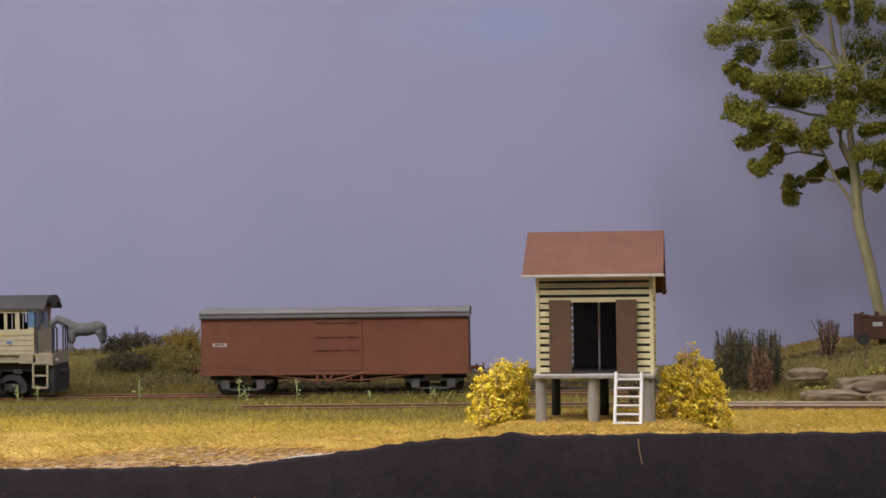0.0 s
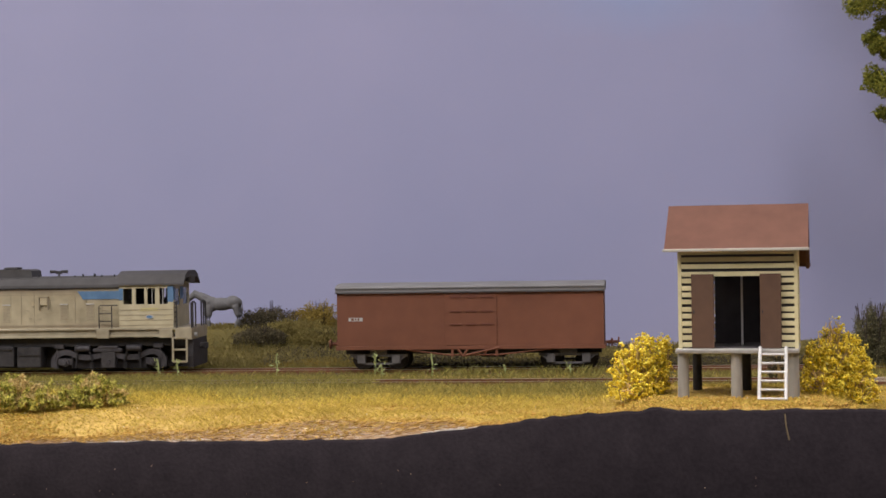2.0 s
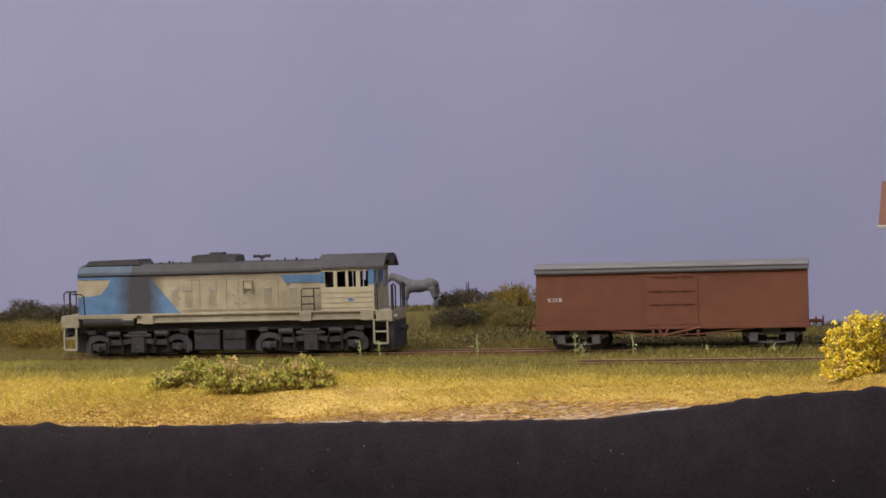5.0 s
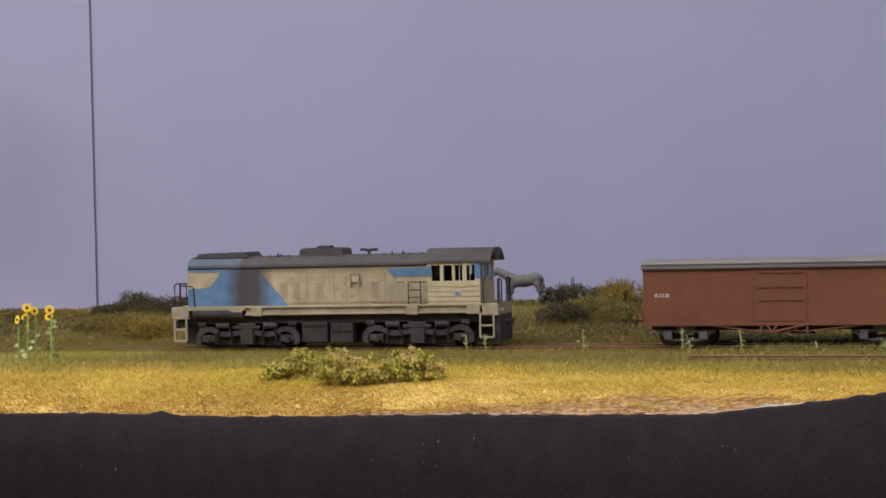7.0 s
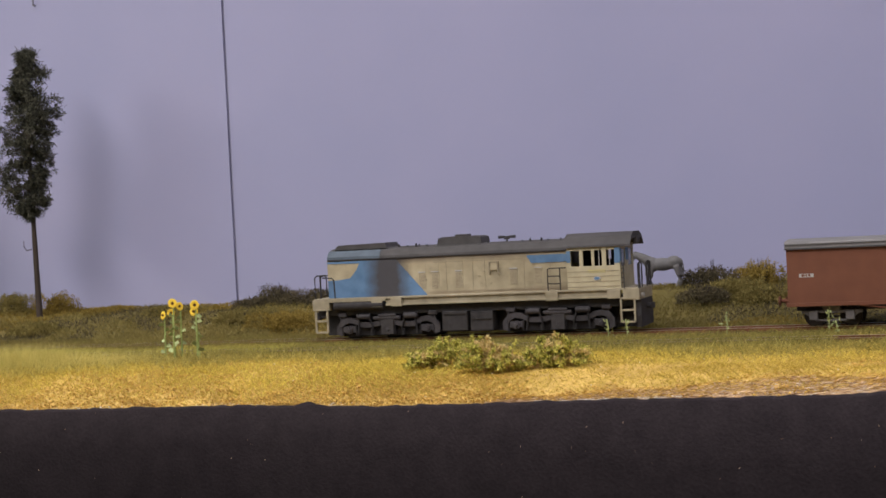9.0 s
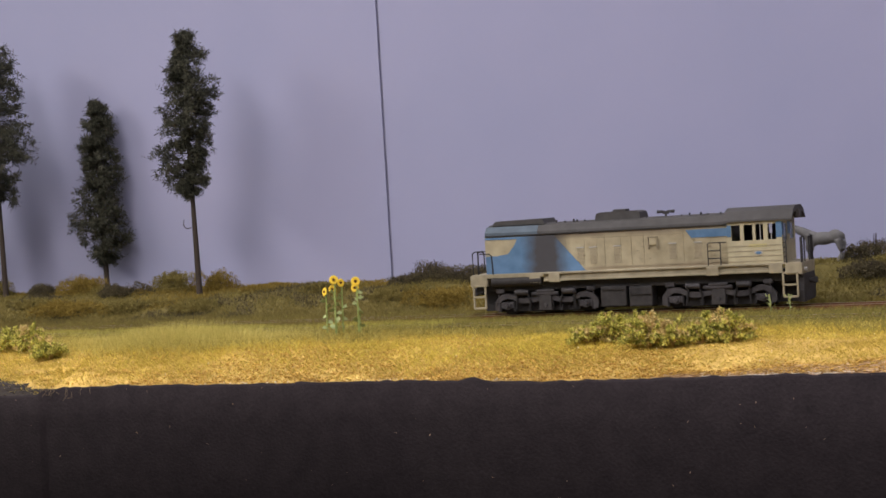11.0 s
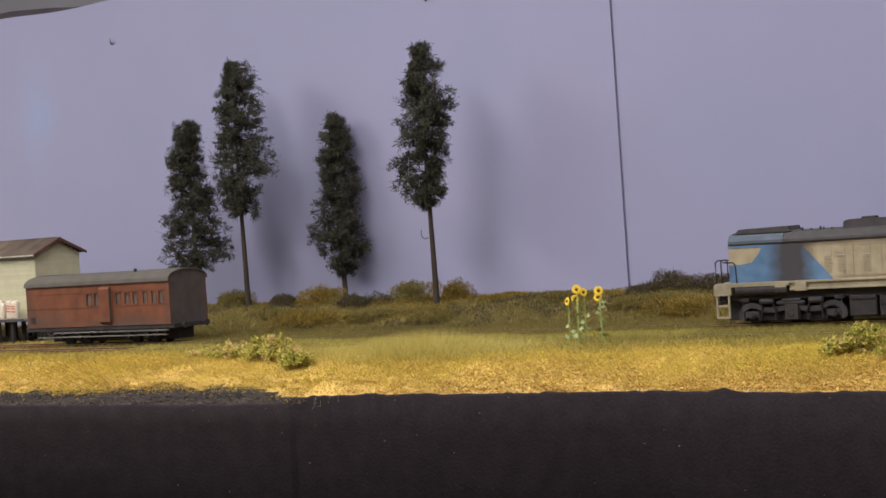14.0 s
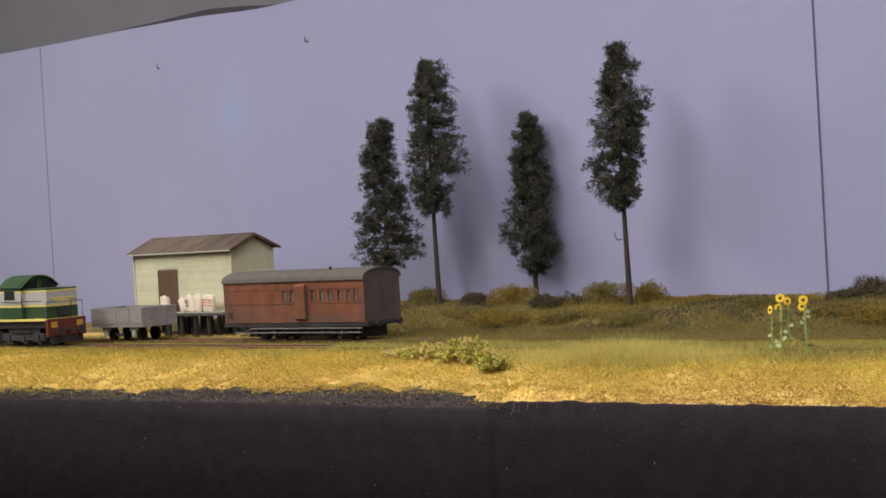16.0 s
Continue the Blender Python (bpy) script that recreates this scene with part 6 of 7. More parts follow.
# right-hand end
def thicket(cx, cy, rx, ry, h, material, label, n, z=-1.0, twigs=40):
    """A dense upright bush, leafy to the ground, with a ragged flat top."""
    ob = group("bush", at(cx, cy, z), label=label, category="bush")
    b = bmesh.new()
    for k in range(twigs):
        u, v = rng.uniform(-0.95, 0.95), rng.uniform(-0.9, 0.9)
        lean = rng.normal(0, 1.2)
        tube(b, [(u * rx * 0.5, v * ry * 0.5, 0), (u * rx * 0.85, v * ry, h * 0.55), (u * rx + lean, v * ry, h * rng.uniform(0.9, 1.08))], 0.3, 4, 0.1)
    part("branchwork", b, M_BARK, ob)
    u, v = rng.uniform(-1, 1, n), rng.uniform(-1, 1, n)
    top = h * (0.82 + 0.15 * np.sin(u * 7.3 + cx) + 0.13 * np.sin(u * 15 + v * 5 + cy)) * (1 - 0.25 * np.abs(u) ** 4)
    w = rng.uniform(0, 1, n) ** 0.8
    p = np.stack([u * rx * (0.72 + 0.28 * w), v * ry, top * w], 1) + rng.normal(0, 0.35, (n, 3))
    leaves("foliage", p[p[:, 2] > 0.1], 1.2, 0.36, material, ob, 0.7)
    return ob


thicket(84.5, 770, 7.6, 7, 26, M_DARKGREEN, "tall dark green bush at the end of the bank", 12000)
thicket(97, 768, 6.4, 7, 25, M_DARKGREEN, "tall dark green bush beside the rocks", 10000)
thicket(93, 753, 4.6, 5, 19, M_REDBUSH, "russet leafy bush in front of the dark ones", 4200, twigs=34)
thicket(125.7, 782, 4.6, 4, 14, M_REDBUSH, "small russet twiggy bush on the bank", 1100, z=14.5, twigs=30)
shrub("bush", 72, 770, 9, 7, 9, M_SCRUB, "low green bush behind the hut", 700, 0.9, lumps=10)
shrub("bush", 41, 700, 5, 4, 15, M_SCRUB_DARK, "dark bush behind the yellow wattle", 500, 0.7, lumps=10, z=0)
for cx, cy, n in ((138, 745, 160), (128, 739, 120), (111, 735, 120)):
    shrub("bush", cx, cy, 7, 5, 4.5, M_BUSHLEAF, "low yellow-green weeds between the rocks", n, 0.7, lumps=6)


def rock(cx, cy, cz, sx, sy, sz, rz):
    b = bmesh.new()
    bmesh.ops.create_icosphere(b, subdivisions=4, radius=1.0)
    for v in b.verts:
        d = v.co.copy()
        k = 1 + 0.3 * noise.noise(d * 1.3 + Vector((cx, cy, 0))) + 0.16 * noise.noise(d * 3.4 + Vector((cx, 0, cy))) + 0.07 * noise.noise(d * 9 + Vector((0, cx, cy)))
        v.co = Vector((math.copysign(abs(d.x) ** 0.7, d.x) * sx * k, math.copysign(abs(d.y) ** 0.7, d.y) * sy * k, math.copysign(abs(d.z) ** 0.6, d.z) * sz * k))
    ob = tagged(finish("rock", b, M_ROCK, None, "", True), "flat grey-brown stone slab set in the bank", "rock", "stones in the bank")
    ob.matrix_world = at(cx, cy, cz, rz)


for r in ((137, 729, 5.4, 16.5, 8, 3.3, 4), (115.5, 721, 1.6, 11.8, 7, 2.5, -4), (137, 718, 1.2, 11, 6, 2.4, 5), (109.5, 745, 8.6, 6.8, 6, 2.5, 12), (160, 737, 10, 10, 7, 4, 0)):
    rock(*r)


def wreck():
    w = group("rusty_wreck", at(142, 792, 20.2, 4), label="rusty derelict vehicle body lying on the grassy bank", category="wreck")
    b = cubes((0, 34, 0, 1, 0, 8.6), (0, 34, 13, 14, 0, 8.6), (0, 1, 1, 13, 0, 8.6), (0, 34, 0.5, 13.5, 8.6, 9.8), (0, 3, 0, 14, 9.4, 10.6), bevel=0.3)
    part("body", b, M_WRECK, w)
    # solid off-white plates paint the brightness seen through the side
    part("painted_gap", cubes((4.4, 8.6, -0.2, 0.2, 5.4, 7.2), (10.4, 15.0, -0.2, 0.2, 5.4, 7.2), bevel=0.1), M_GREYWHITE, w, "pale plate coloured as light seen through the side")
    part("roof_knob", cubes((7, 8.4, 4, 6, 9.8, 11.6), (0.2, 1.4, 2, 4, 10.4, 11.6), bevel=0.2), M_WRECK, w)
    part("wheel", rod(bmesh.new(), (0.5, -0.6, 0.2), (0.5, 1.6, 0.2), 2.6, seg=18), M_DARK, w)
    part("wheel", rod(bmesh.new(), (22, -0.6, 0.2), (22, 1.6, 0.2), 2.6, seg=18), M_DARK, w)


wreck()


def conifer(cx, cy, z0, crown, top, profile, n, label):
    """A wire-and-fibre tree: straight trunk, drooping limbs and bristly tufts. profile: share of the crown's height and radius to each side."""
    tr = group("conifer", at(cx, cy, z0), label=label, category="tree", **{"group": "conifers on the rear bank"})
    H = top - z0
    c0 = crown - z0
    b = bmesh.new()
    tube(b, [(0.6, 0, 0), (0.0, 0, H * 0.3), (-0.5, 0, H * 0.65), (-0.3, 0, H * 0.98)], 1.75, 8, 0.5)
    part("trunk", b, M_BARK, tr)
    hs, left, right = zip(*profile)
    limbs = bmesh.new()
    pts, outs = [], []
    for k in range(210):
        t = (k + rng.uniform(0, 1)) / 210
        a = rng.uniform(0, 2 * math.pi)
        r = np.interp(t, hs, right) if math.cos(a) > 0 else np.interp(t, hs, left)
        r = r * rng.uniform(0.74, 1.08) * (1.16 if k % 9 == 0 else 1)
        z = c0 + (H - c0) * t
        tip = np.array([math.cos(a) * r, math.sin(a) * r * 0.85, z + r * rng.uniform(-0.22, 0.10)])
        root = np.array([-0.3, 0, z + r * 0.04])
        mid = (root + tip) / 2 + np.array([0, 0, 0.12 * r])
        if k % 2 == 0:
            tube(limbs, [tuple(root), tuple(mid), tuple(tip)], 0.34, 4, 0.12)
        # short side twigs in tufts along the limb, thickest towards its end
        m = n // 120
        tufts = 5 + int(r / 2.2)
        s = rng.uniform(0.1, 1.0, tufts) ** 0.7
        c = root * ((1 - s) ** 2)[:, None] + mid * (2 * s * (1 - s))[:, None] + tip * (s * s)[:, None] + rng.normal(size=(tufts, 3)) * np.array([0.9, 0.9, 0.8])
        g = rng.integers(0, tufts, m)
        pts.append(c[g] + rng.normal(size=(m, 3)) * 0.8)
        outs.append(np.repeat(np.array([[math.cos(a), math.sin(a), 0.05]]), m, 0) * 0.7 + rng.normal(size=(tufts, 3))[g] * 0.9)
    part("branchwork", limbs, M_BARK, tr)
    tops = np.stack([rng.normal(0, 1.3, n // 20), rng.normal(0, 1.3, n // 20), H - rng.uniform(-0.8, (H - c0) * 0.35, n // 20)], 1)
    p = np.concatenate(pts + [tops])
    o = np.concatenate(outs + [np.tile([[0, 0, 0.4]], (len(tops), 1))])
    # thin places in the fibre, away from the trunk
    thin = np.array([noise.noise(Vector((q[0] / 5.5 + cx, q[1] / 16, q[2] / 4.2))) for q in p])
    far = np.hypot(p[:, 0], p[:, 1]) / np.maximum(3.0, np.interp((p[:, 2] - c0) / (H - c0), hs, np.maximum(left, right)))
    ok = thin > np.interp(far, [0.1, 0.35, 0.7, 1.0], [-0.9, -0.34, -0.22, -0.3])
    leaves("foliage", p[ok], 3.0, 0.44, M_CONIFER, tr, 0.1, o[ok])
    return tr


conifer(-548, 832, 11.5, 65.8, 154.7, [(0, 3.9, 3.9), (0.03, 8.8, 6.8), (0.1, 17.6, 10.7), (0.18, 23.4, 6.8), (0.28, 20.5, 9.8), (0.37, 17.6, 13.7), (0.45, 13.2, 12.7), (0.54, 16.6, 17.1), (0.68, 12.2, 18.6), (0.77, 9.8, 14.7), (0.9, 4.4, 10.3), (1, 1.0, 4.9)], 18500, "tall dark conifer with a bristly crown and bare trunk")
conifer(-639.5, 871, 10, 30, 125, [(0, 5, 5), (0.03, 8, 8), (0.11, 16.5, 15.5), (0.2, 21, 16.5), (0.31, 17.5, 13.5), (0.42, 18, 13), (0.53, 11, 12.5), (0.64, 12.5, 14.5), (0.73, 12, 9), (0.84, 8, 12), (0.95, 6, 7), (1, 2, 3)], 18500, "shorter dark conifer casting its shadow on the backdrop")
conifer(-694.4, 845, 10, 70.4, 160.9, [(0, 5.1, 10.3), (0.03, 9.3, 16.4), (0.12, 14.4, 16.4), (0.23, 16.4, 23.6), (0.31, 16.4, 27.8), (0.4, 15.4, 22.6), (0.47, 13.9, 21.6), (0.6, 14.9, 20.6), (0.72, 11.3, 19.0), (0.84, 8.2, 16.4), (0.96, 3.1, 11.3), (1, 1.0, 7.2)], 18500, "tall dark conifer with an open bristly crown")
conifer(-731, 842, 8, 36, 128, [(0, 9, 9), (0.08, 21, 24), (0.2, 26, 25), (0.29, 22, 20), (0.43, 16, 16), (0.57, 17, 14), (0.71, 14.5, 12), (0.85, 10.5, 8), (0.97, 9, 7), (1, 4, 4)], 20000, "dense dark conifer beside the goods shed")


def gum_tree():
    """Forked pale trunk with bare crooked limbs, and flat irregular pads of fine foliage."""
    tr = group("gum_tree", at(150, 800, 16, 0), label="tall gum tree with pale bark and olive leaf clumps", category="tree")
    trunk = bmesh.new()
    tube(trunk, [(3.5, 0, -1), (1, 0, 16), (-3, 0, 36), (-7, 0, 53), (-8, 0, 62), (-8, 0, 71), (-9, 0, 81)], 2.5, 10, 2.1)
    tube(trunk, [(-8.6, 0, 77), (-14, 0, 88), (-15, 0, 94), (-12, 0, 101), (-11, 0, 111), (-11, 1, 122)], 1.6, 8, 1.3)
    tube(trunk, [(-8.4, 1, 79), (-10, 2, 93), (-9, 2, 100), (-6, 2, 109), (-4, 2, 120)], 1.6, 8, 1.1)
    part("trunk", trunk, M_GUMBARK, tr)
    limbs = bmesh.new()
    for pts, r in (([(-11, 4, 120), (-16, 4, 130), (-17, 4, 139), (-18, 4, 147), (-18, 4, 164)], 1.2), ([(-11, 4, 121), (-12, 4, 130), (-13, 4, 137), (-12, 4, 150)], 0.9),
                   ([(-13, 0, 118), (-17, -2, 123), (-21, -2, 129), (-27, -2, 134), (-30, -2, 136), (-31, -2, 139), (-34, -2, 142)], 1.0), ([(-28, -2, 135), (-34, -2, 133), (-40, -2, 133)], 0.7),
                   ([(-7, -2, 117), (-4, -4, 122), (-1, -4, 124), (6, -4, 125)], 0.7), ([(-9, -1, 60), (-11, -2, 64), (-17, -2, 73), (-21, -2, 82), (-25, -2, 90)], 1.0),
                   ([(-16, 1, 72), (-22, 6, 74), (-29, 6, 74), (-33, 6, 71)], 0.6), ([(-22, -2, 83), (-33, -2, 85), (-42, -2, 83), (-49, -2, 79)], 0.6),
                   ([(-13, -1, 99), (-28, -2, 101), (-38, -2, 104), (-54, -3, 105)], 0.8), ([(-14, 0, 122), (-32, 0, 120), (-45, -2, 116)], 0.7), ([(-33, -3, 139), (-43, -4, 137), (-57, -6, 135)], 0.7),
                   ([(-8, 0, 66), (-3, -4, 72), (-2, -8, 80)], 0.8), ([(-9, 2, 98), (-2, -2, 96), (4, -4, 97)], 0.7), ([(-11, 3, 112), (-2, 14, 122), (6, 22, 134)], 0.9), ([(-13, 3, 126), (-22, 14, 132), (-28, 22, 142)], 0.8)):
        tube(limbs, pts, r, 6, r * 0.4)
    part("branchwork", limbs, M_GUMBARK, tr)
    sunny = ((-59, -10, 135, 11, 6), (-58, -8, 124, 7, 6), (-58, -8, 116, 4, 4), (-57, -2, 146, 6, 5), (-44, -6, 145, 9, 5), (-17, -12, 144, 6, 5), (-2, -8, 144, 6, 7), (-45, -8, 114, 10, 5), (-32, -12, 113, 9, 5), (-17, -14, 113, 11, 7), (-4, -10, 112, 7, 5),
             (-56, -6, 104, 7, 6), (-49, -10, 97, 10, 4), (-55, -8, 91, 6, 5), (-40, -12, 91, 8, 6), (-38, 4, 107, 8, 4), (-28, -10, 88, 7, 7), (-20, -14, 99, 7, 5), (-15, -14, 105, 6, 5), (-50, -8, 78, 5, 5), (-43, -6, 83, 5, 4), (-4, -10, 82, 7, 6), (-1, -8, 73, 5, 5), (0, -6, 95, 6, 4))
    shaded = ((-26, 22, 148, 8, 9), (-29, 24, 129, 11, 7), (3, 24, 134, 9, 12), (-33, 26, 141, 6, 6), (-33, 12, 69, 5, 6), (-26, 12, 74, 5, 4), (-21, 10, 78, 3, 3), (-10, 14, 76, 4, 4), (10, 26, 112, 10, 9))
    # clumps mostly out of view, added to shade the backdrop and lower crown
    high = ((-20, 0, 164, 14, 9), (0, 0, 166, 14, 9), (20, 0, 160, 13, 10), (-46, 10, 172, 16, 10), (-24, -14, 180, 17, 10), (0, -18, 182, 17, 10), (20, -10, 180, 16, 10), (-30, 22, 176, 20, 11), (-2, 26, 172, 22, 12), (18, 14, 190, 18, 11), (-4, -4, 205, 18, 11), (24, 4, 140, 14, 10), (20, 10, 118, 13, 10), (22, -4, 98, 12, 9), (16, 6, 80, 10, 8), (-40, 34, 178, 20, 12), (-14, 40, 176, 22, 12), (14, 38, 174, 22, 12), (38, 30, 168, 20, 12), (42, 10, 184, 20, 12), (44, 24, 140, 18, 12), (-56, 26, 182, 16, 10))
    for lx, ly, lz, r, h in sunny + shaded + high:
        m = int(1300 + 190 * r)
        lobes = max(5, int(r * 0.9))
        sub = np.clip(rng.normal(size=(lobes, 3)), -1.2, 1.2) * np.array([0.5, 0.5, 0.4])
        p = rng.normal(size=(m, 3))
        p = p / np.linalg.norm(p, axis=1, keepdims=True) * (rng.uniform(0.2, 1.0, m) ** 0.5)[:, None]
        p = p * np.array([0.46, 0.46, 0.6]) + sub[rng.integers(0, lobes, m)]
        clump = leaves("leaf_clump", p * np.array([r * 1.24, r, h * 1.25]) + np.array([lx, ly, lz]), 0.95, 0.62, M_GUMLEAF, tr, 0.3)
        core = sub[rng.integers(0, lobes, 160)] + rng.normal(size=(160, 3)) * 0.2
        crumbs("inner_foliage", core * np.array([r * 1.15, r * 0.85, h]) + np.array([lx, ly, lz]), 1.5, M_GUMLEAF, clump)


gum_tree()


def sunflower(cx, cy, h, face, r, z0=0.0, lean=0.0):
    sf = group("sunflower", at(cx, cy, z0), label="tall sunflower with yellow petals and a dark disc", category="flower", **{"group": "sunflowers in the grass"})
    part("stem", tube(bmesh.new(), [(0, 0, -0.5), (lean * 0.4, 0, h * 0.5), (lean, 0, h - 0.4), (lean, -0.6, h)], 0.38, 6, 0.28), M_STEM, sf)
    for k in range(6):
        z = h * (0.18 + 0.12 * k)
        a = k * 2.4 + cx
        b = bmesh.new()
        l, w = 2.7, 1.1
        d, s = Vector((math.cos(a), math.sin(a), 0.25)), Vector((-math.sin(a) * 0.6, math.cos(a) * 0.6, 0.8 if k % 2 else -0.8))
        o = Vector((lean * z / h, 0, z))
        vs = [b.verts.new(v) for v in (o, o + d * l * 0.5 + s * w, o + d * l - Vector((0, 0, 0.7)), o + d * l * 0.5 - s * w)]
        top = [b.verts.new(v.co + Vector((0, 0, 0.12))) for v in vs]
        b.faces.new(vs[::-1])
        b.faces.new(top)
        for q in range(4):
            b.faces.new((vs[q], vs[(q + 1) % 4], top[(q + 1) % 4], top[q]))
        part("leaf", b, M_WEED, sf)
    turn = Matrix.Translation((lean, -0.9, h)) @ Euler((radians(80), 0, radians(face))).to_matrix().to_4x4()
    b = bmesh.new()
    bmesh.ops.create_cone(b, cap_ends=True, segments=16, radius1=r * 0.32, radius2=r * 0.26, depth=0.7, matrix=turn @ Matrix.Translation((0, 0, 0.25)))
    head = part("disc", b, M_SEED, sf)
    for k in range(16):
        a = 2 * math.pi * k / 16
        b = bmesh.new()
        d, s = Vector((math.cos(a), math.sin(a), 0)), Vector((-math.sin(a), math.cos(a), 0))
        vs = [b.verts.new(turn @ v) for v in (d * r * 0.3 - s * 0.25, d * r * 0.65 - s * 0.5 + Vector((0, 0, 0.2)), d * r, d * r * 0.65 + s * 0.5 + Vector((0, 0, 0.2)), d * r * 0.3 + s * 0.25)]
        up = turn.to_3x3() @ Vector((0, 0, 0.1))
        top = [b.verts.new(v.co + up) for v in vs]
        b.faces.new(vs[::-1])
        b.faces.new(top)
        for q in range(5):
            b.faces.new((vs[q], vs[(q + 1) % 5], top[(q + 1) % 5], top[q]))
        part("petal", b, M_PETAL, head)


for cx, cy, h, face, r, lean in ((-379.0, 676, 18.6, -30, 2.5, 0.3), (-373.8, 675, 19.6, 25, 2.4, -0.6), (-373.3, 673, 23.6, 30, 2.8, 0.9), (-371.9, 677, 22.1, 55, 2.5, 0.4), (-362.9, 674, 22.6, 35, 2.8, 0.2), (-363.6, 677, 19.8, 5, 2.6, -1.2)):
    sunflower(cx, cy, h, face, r * 0.76, 0.0, lean)


def weed(cx, cy, h, n):
    w = group("weed", at(cx, cy, 0), label="pale green weed growing beside the rail", category="weed", **{"group": "weeds along the track"})
    part("stem", tube(bmesh.new(), [(0, 0, -0.5), (0.3, 0, h * 0.5), (-0.2, 0, h)], 0.4, 5, 0.25), M_WEED, w)
    p = np.stack([rng.normal(0, 0.7, n), rng.normal(0, 0.5, n), rng.uniform(0.8, h, n)], 1)
    leaves("leaf", p, 1.9, 0.7, M_WEED, w, 0.5)


for q in ((-207, 741, 8.5, 14), (-199, 741, 8.5, 14), (-158, 744, 9, 16), (-117, 742, 10.5, 26), (-113, 734, 6, 16), (-94, 744, 10, 12), (-64, 738, 5, 8), (-38, 736, 5, 8)):
    weed(q[0], q[1], q[2] * 0.88, q[3])


def horse():
    b = bmesh.new()

    def blob(c, r, s=(1, 1, 1)):
        bmesh.ops.create_uvsphere(b, u_segments=14, v_segments=10, radius=r, matrix=Matrix.Translation(c) @ Matrix.Diagonal((*s, 1)))

    blob((-5.4, 0, 10.9), 3.3, (1.1, 0.8, 1.12))
    blob((-0.6, 0, 10.9), 3.2, (1.9, 0.85, 0.98))
    blob((4.9, 0, 11.6), 3.2, (1.15, 0.85, 1.02))
    tube(b, [(-6, 0, 11.8), (-9.5, 0, 14.2), (-14.0, 0, 16.4)], 2.9, 10, 1.5)
    tube(b, [(-13.0, 0, 15.8), (-15.6, 0, 13.8), (-17.6, 0, 11.0)], 1.7, 10, 0.95)
    tube(b, [(-13.2, 0.5, 16.2), (-13.0, 0.7, 17.6)], 0.5, 6, 0.15)
    tube(b, [(7.9, 0, 13.4), (9.0, 0, 11.8), (9.5, 0, 8.5), (9.0, 0, 5.0)], 0.55, 8, 0.6)
    for x, y, k in ((-6.2, -1.4, 0.2), (-7.4, 1.4, -0.5), (6.2, -1.5, 1.3), (7.0, 1.5, 0.9)):
        tube(b, [(x, y, 10.0), (x + k, y, 5.6), (x + k * 0.7, y, 2.6), (x + 0.1, y, 0.0)], 1.7, 8, 0.62)
        blob((x - 0.1, y, 0.4), 0.8, (1.1, 0.9, 0.6))
    ob = tagged(finish("horse_figurine", b, M_HORSE), "plain grey model horse standing on the rear bank", "figurine")
    rm = ob.modifiers.new("remesh", "REMESH")
    rm.mode, rm.voxel_size = "VOXEL", 0.0004
    sm = ob.modifiers.new("smooth", "SMOOTH")
    sm.iterations = 5
    z = float(zat(np.array([-204.6]), np.array([838.0]))[0])
    ob.matrix_world = at(-204.6, 838, z + 0.3, 3)


horse()

# specks and stray fibres on the cloth
x = rng.uniform(-950, 180, 210)
z = rng.uniform(-52, -10, len(x))
y = EDGE_AT(x) - np.where(x > -467, 2.9, 3.9) - np.maximum(0, -24 - z) * 0.0323
tagged(leaves("lint_speck", np.stack([x, y, z], 1), 0.7, 0.22, M_CHIP, None, 0.0, np.array([0, -0.3, 0])), "tiny straw and lint specks stuck on the black cloth", "lint", kind="stuff")

# knobbly ochre clumps along the edge, and pale chips lost in the grass
x = rng.uniform(-985, 205, 420)
d = rng.exponential(7, len(x)) + 1.5
y = EDGE_AT(x) + d
c = np.stack([x, y, zat(x, y)], 1)
ok = rng.uniform(size=len(x)) > bare_share(x, y - np.where(x < -466, 7, 0))
# brown crumbs beside each clump also paint the shade of its crevices
brown = np.repeat(c[ok][::2] + np.array([1.5, -0.8, -0.2]), 22, 0)
tagged(crumbs("turf_clump", brown + rng.normal(size=brown.shape) * np.array([2.6, 0.9, 0.4]), 0.42, M_BROWNTURF, flat=0.6), "brown earth crumbs and painted crevice shade along the front edge", "turf", kind="stuff")
g = np.repeat(c[ok], 26, 0)
tagged(crumbs("turf_clump", g + rng.normal(size=g.shape) * np.array([2.2, 1.2, 0.6]), 0.5, M_OCHRE), "knobbly ochre clumps along the front edge", "turf", kind="stuff")
x = rng.uniform(-985, 205, 160)
y = EDGE_AT(x) + rng.uniform(2, 75, len(x))
tagged(crumbs("pale_chip", np.stack([x, y, zat(x, y) + 0.8], 1), 0.26, M_WHITE), "tiny pale chips lost in the grass", "grit", kind="stuff")
x = np.concatenate([rng.normal(-312, 9, 40), rng.normal(-262, 5, 16), rng.normal(-372, 12, 60)])
y = EDGE_AT(x) + rng.uniform(-1.2, 1.5, len(x))
tagged(crumbs("plaster_speck", np.stack([x, y, zat(x, y) + 0.5], 1), 0.42, M_WHITE, flat=0.6), "white plaster specks along the cloth edge", "grit", kind="stuff")

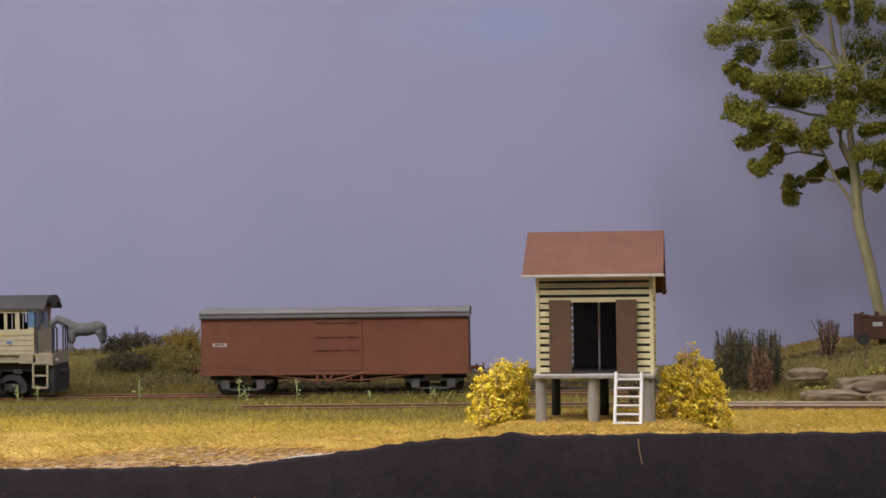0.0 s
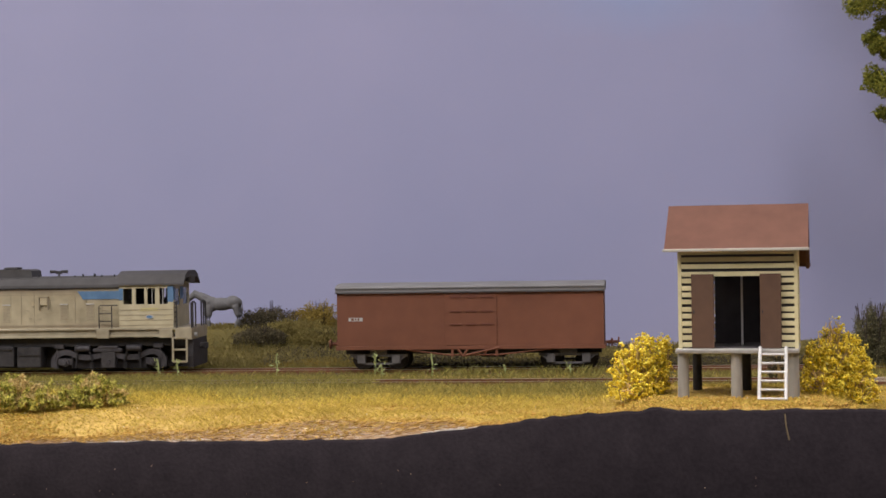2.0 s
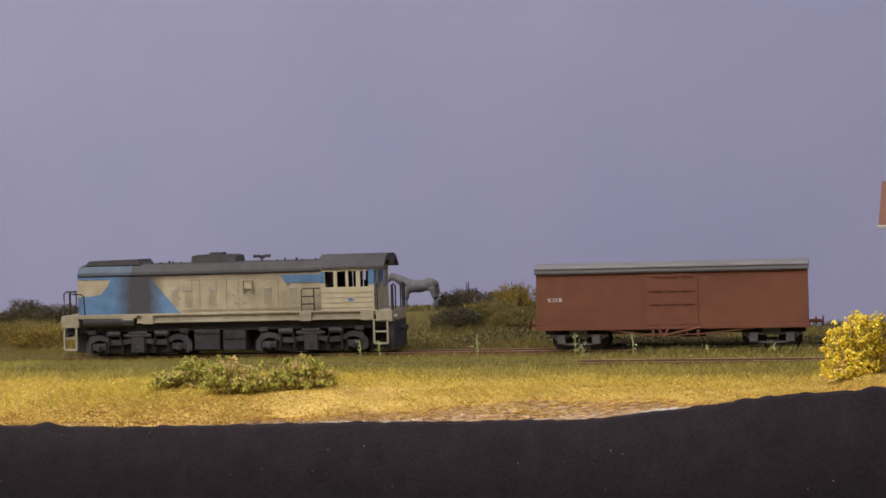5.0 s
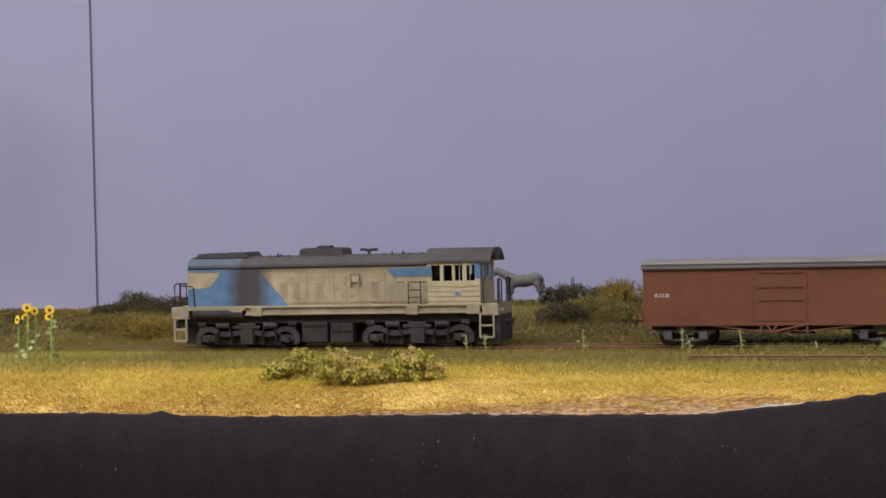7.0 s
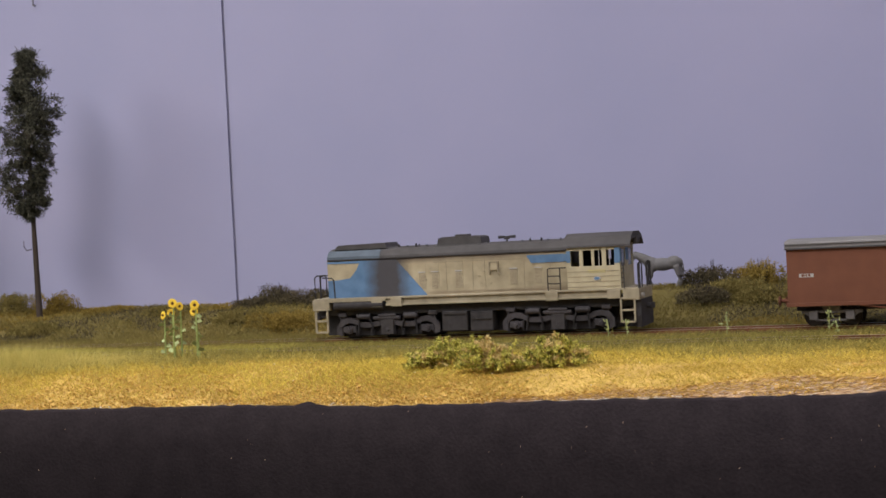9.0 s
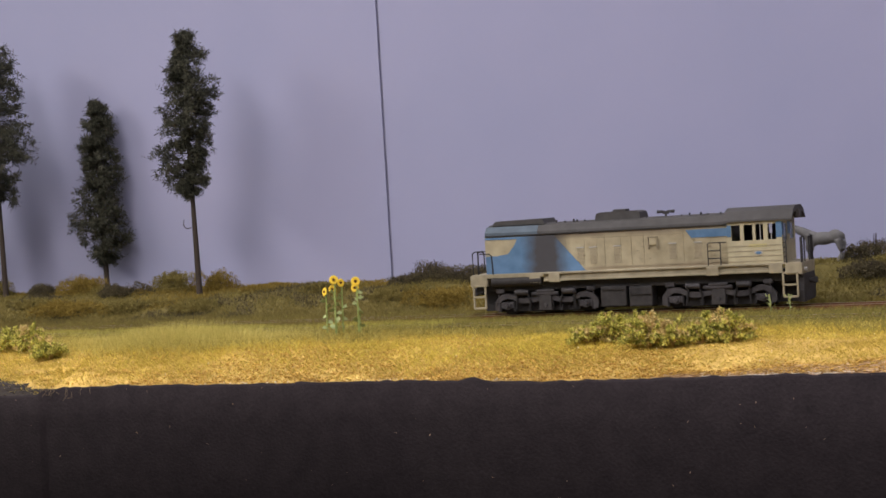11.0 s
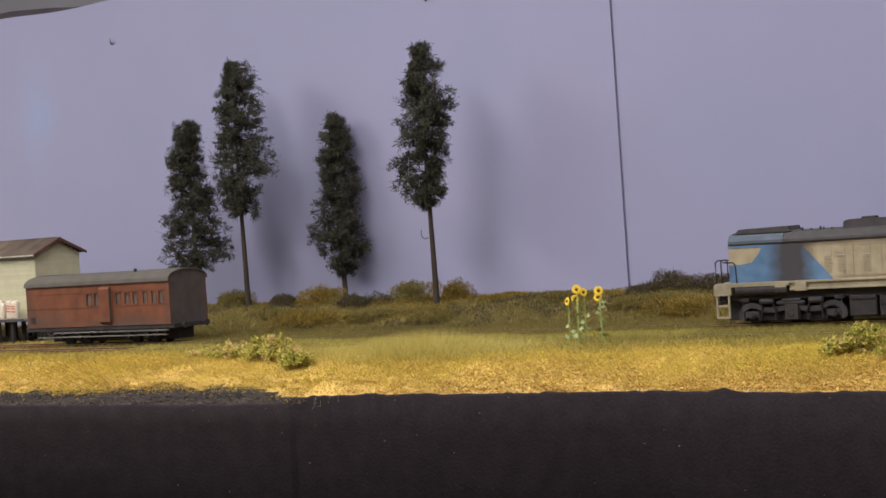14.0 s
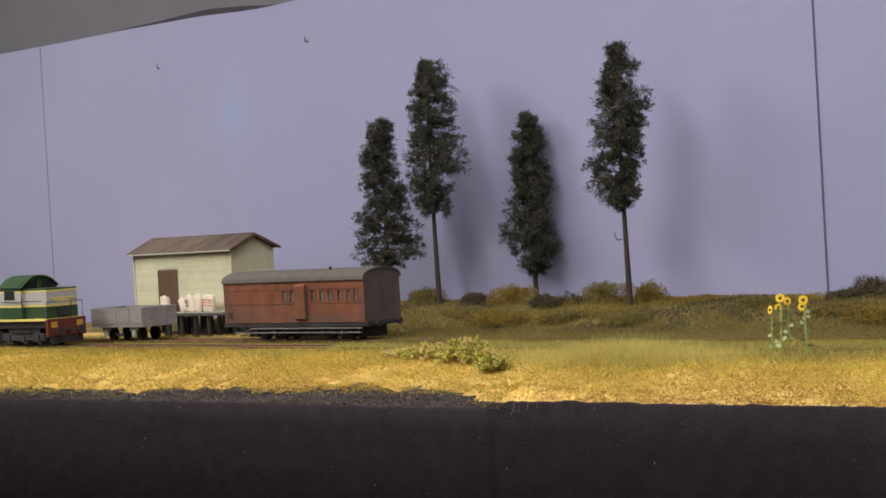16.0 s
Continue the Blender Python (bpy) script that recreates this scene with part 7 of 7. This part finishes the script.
# white plaster showing along the broken edge, and loose grit on the bare earth
x = rng.uniform(-188, -50, 1500)
d = rng.exponential(0.7, len(x))
y = EDGE_AT(x) + d
ok = (patchy(x, y * 0, 22, 31) > 0.3)
tagged(crumbs("plaster_grit", np.stack([x, y, zat(x, y) + 0.15], 1)[ok], 0.32, M_WHITE, flat=0.5), "white plaster crumbs along the broken edge", "grit", kind="stuff")
x = rng.uniform(-990, -466, 4200)
y = EDGE_AT(x) + rng.uniform(-1.0, 22, len(x))
tagged(crumbs("ash_grit", np.stack([x, y, zat(x, y) - 0.2], 1), 0.5, M_DIRT, flat=0.5), "dark ash and grit on the bare bank", "grit", kind="stuff")
x = rng.uniform(-990, -468, 1300)
y = EDGE_AT(x) + rng.uniform(-2.0, 9, len(x))
tagged(crumbs("ash_rubble", np.stack([x, y, zat(x, y) - 0.3], 1), 0.8, M_DIRT, flat=0.6), "dark rubble along the bare edge", "rubble", kind="stuff")
x = rng.uniform(-990, -470, 380)
y = EDGE_AT(x) + rng.uniform(-1.0, 14, len(x))
tagged(crumbs("pale_grit", np.stack([x, y, zat(x, y)], 1), 0.3, M_CHIP, flat=0.6), "pale chips scattered in the ash", "grit", kind="stuff")

x = rng.uniform(-990, -475, 1100)
y = EDGE_AT(x) + rng.uniform(0.0, 13, len(x)) * rng.uniform(0.3, 1, len(x))
tagged(leaves("ash_streak", np.stack([x, y, zat(x, y) + 0.1], 1), 3.0, 0.16, M_ROCK, None, 0.0, np.array([8.0, 0.4, 0.2])), "grey flakes lying flat in the dark ash", "grit", kind="stuff")

x = rng.uniform(-184, -60, 1900)
x = x[patchy(x, x * 0, 30, 12) > 0.25]
y = EDGE_AT(x) + rng.uniform(-1.6, 0.6, len(x))
ze = np.interp(x, [p[0] for p in EDGE_Z], [p[1] for p in EDGE_Z])
tagged(crumbs("plaster_edge", np.stack([x, y, ze + rng.uniform(0.1, 0.8, len(x))], 1), 0.4, M_WHITE, flat=0.6), "white line of crumbled plaster on the edge", "grit", kind="stuff")

# slivers of broken plaster in the bare band
x = rng.uniform(-205, -46, 3600)
d = np.interp(x, [-190, -150, -105, -75, -52], [4, 9, 26, 21, 6]) * rng.uniform(0.02, 1, len(x))
y = EDGE_AT(x) + d
p = np.stack([x, y, zat(x, y)], 1)
tagged(leaves("plaster_sliver", p, 3.4, 0.19, M_CHIP, None, 0.0, np.array([11.0, 0.6, 0.2])), "tan slivers of broken plaster in the bare bank", "grit", kind="stuff")

x = rng.uniform(-205, -46, 2600)
d = np.interp(x, [-205, -150, -105, -75, -46], [5, 12, 30, 25, 8]) * rng.uniform(0.05, 1, len(x)) ** 0.7
y = EDGE_AT(x) + d
tagged(leaves("ochre_sliver", np.stack([x, y, zat(x, y) + 0.2], 1), 2.2, 0.2, M_OCHRE, None, 0.1, np.array([4.0, 0.3, 0.1])), "ochre straw lying across the bare plaster", "grit", kind="stuff")
x = rng.uniform(-205, -46, 900)
d = np.interp(x, [-205, -150, -105, -75, -46], [4, 9, 24, 20, 6]) * rng.uniform(0.02, 1, len(x))
y = EDGE_AT(x) + d
tagged(leaves("brown_sliver", np.stack([x, y, zat(x, y) + 0.15], 1), 3.2, 0.2, M_BROWNTURF, None, 0.0, np.array([9.0, 0.6, 0.1])), "brown earth lines between plaster layers", "grit", kind="stuff")

x = rng.uniform(-130, -55, 170)
y = EDGE_AT(x) + np.interp(x, [-185, -150, -105, -75, -55], [3, 8, 18, 14, 3]) * rng.uniform(0.0, 1, len(x)) ** 1.3
tagged(leaves("plaster_flake", np.stack([x, y, zat(x, y) + 0.2], 1), 1.8, 0.11, M_WHITE, None, 0.0, np.array([9.0, 0.5, 0.3])), "white flakes of bare plaster on the bank", "grit", kind="stuff")

# straw strands hanging over the cloth
for k in range(13):
    x = rng.normal(-457, 8)
    b = tube(bmesh.new(), [(0, 0, 0.8), (rng.uniform(-1, 1), -0.6, -1.5), (rng.uniform(-2.5, 2.5), -0.7, -rng.uniform(1.6, 5.5) * rng.uniform(0.4, 1))], 0.06, 4)
    ob = tagged(finish("straw_strand", b, M_STRAWSTEM), "loose straw strand hanging over the cloth edge", "strand", "strands on the cloth")
    ob.matrix_world = at(x, float(EDGE_AT(x)) - 2.8, -10.6 - rng.uniform(0, 4))
ob = tagged(finish("straw_strand", tube(bmesh.new(), [(0, 0, 0), (0.2, -0.2, -3), (1.0, -0.2, -7)], 0.2, 5), M_STRAWSTEM), "loose straw strand hanging below the ladder", "strand", "strands on the cloth")
ob.matrix_world = at(28.3, 538.6, 5.2)

# nails left in the backdrop
for x, z in ((-830.7, 192.7), (-575.7, 188.0), (-982.9, 190.2)):
    b = rod(bmesh.new(), (0, 0, 0), (0, -2.2, 0.2), 0.6, 0.5, 8)
    tube(b, [(0, -2.0, 0.2), (0.3, -2.2, 1.6), (0.1, -2.4, 3.0)], 0.45, 6)
    ob = tagged(finish("bent_nail", b, M_NAIL), "small bent nail in the painted backdrop", "nail", "nails in the backdrop")
    ob.matrix_world = at(x, 885, z)

# broken wire twig on the tall tree's trunk
ob = tagged(finish("wire_twig", tube(bmesh.new(), [(0, 0, 0), (-2.6, -0.5, -0.6), (-4.2, -0.8, 1.6), (-4.0, -0.8, 4.4)], 0.28, 5), M_BARK), "curled wire twig on the bare trunk", "twig")
ob.matrix_world = at(-549.6, 831, 48.2)
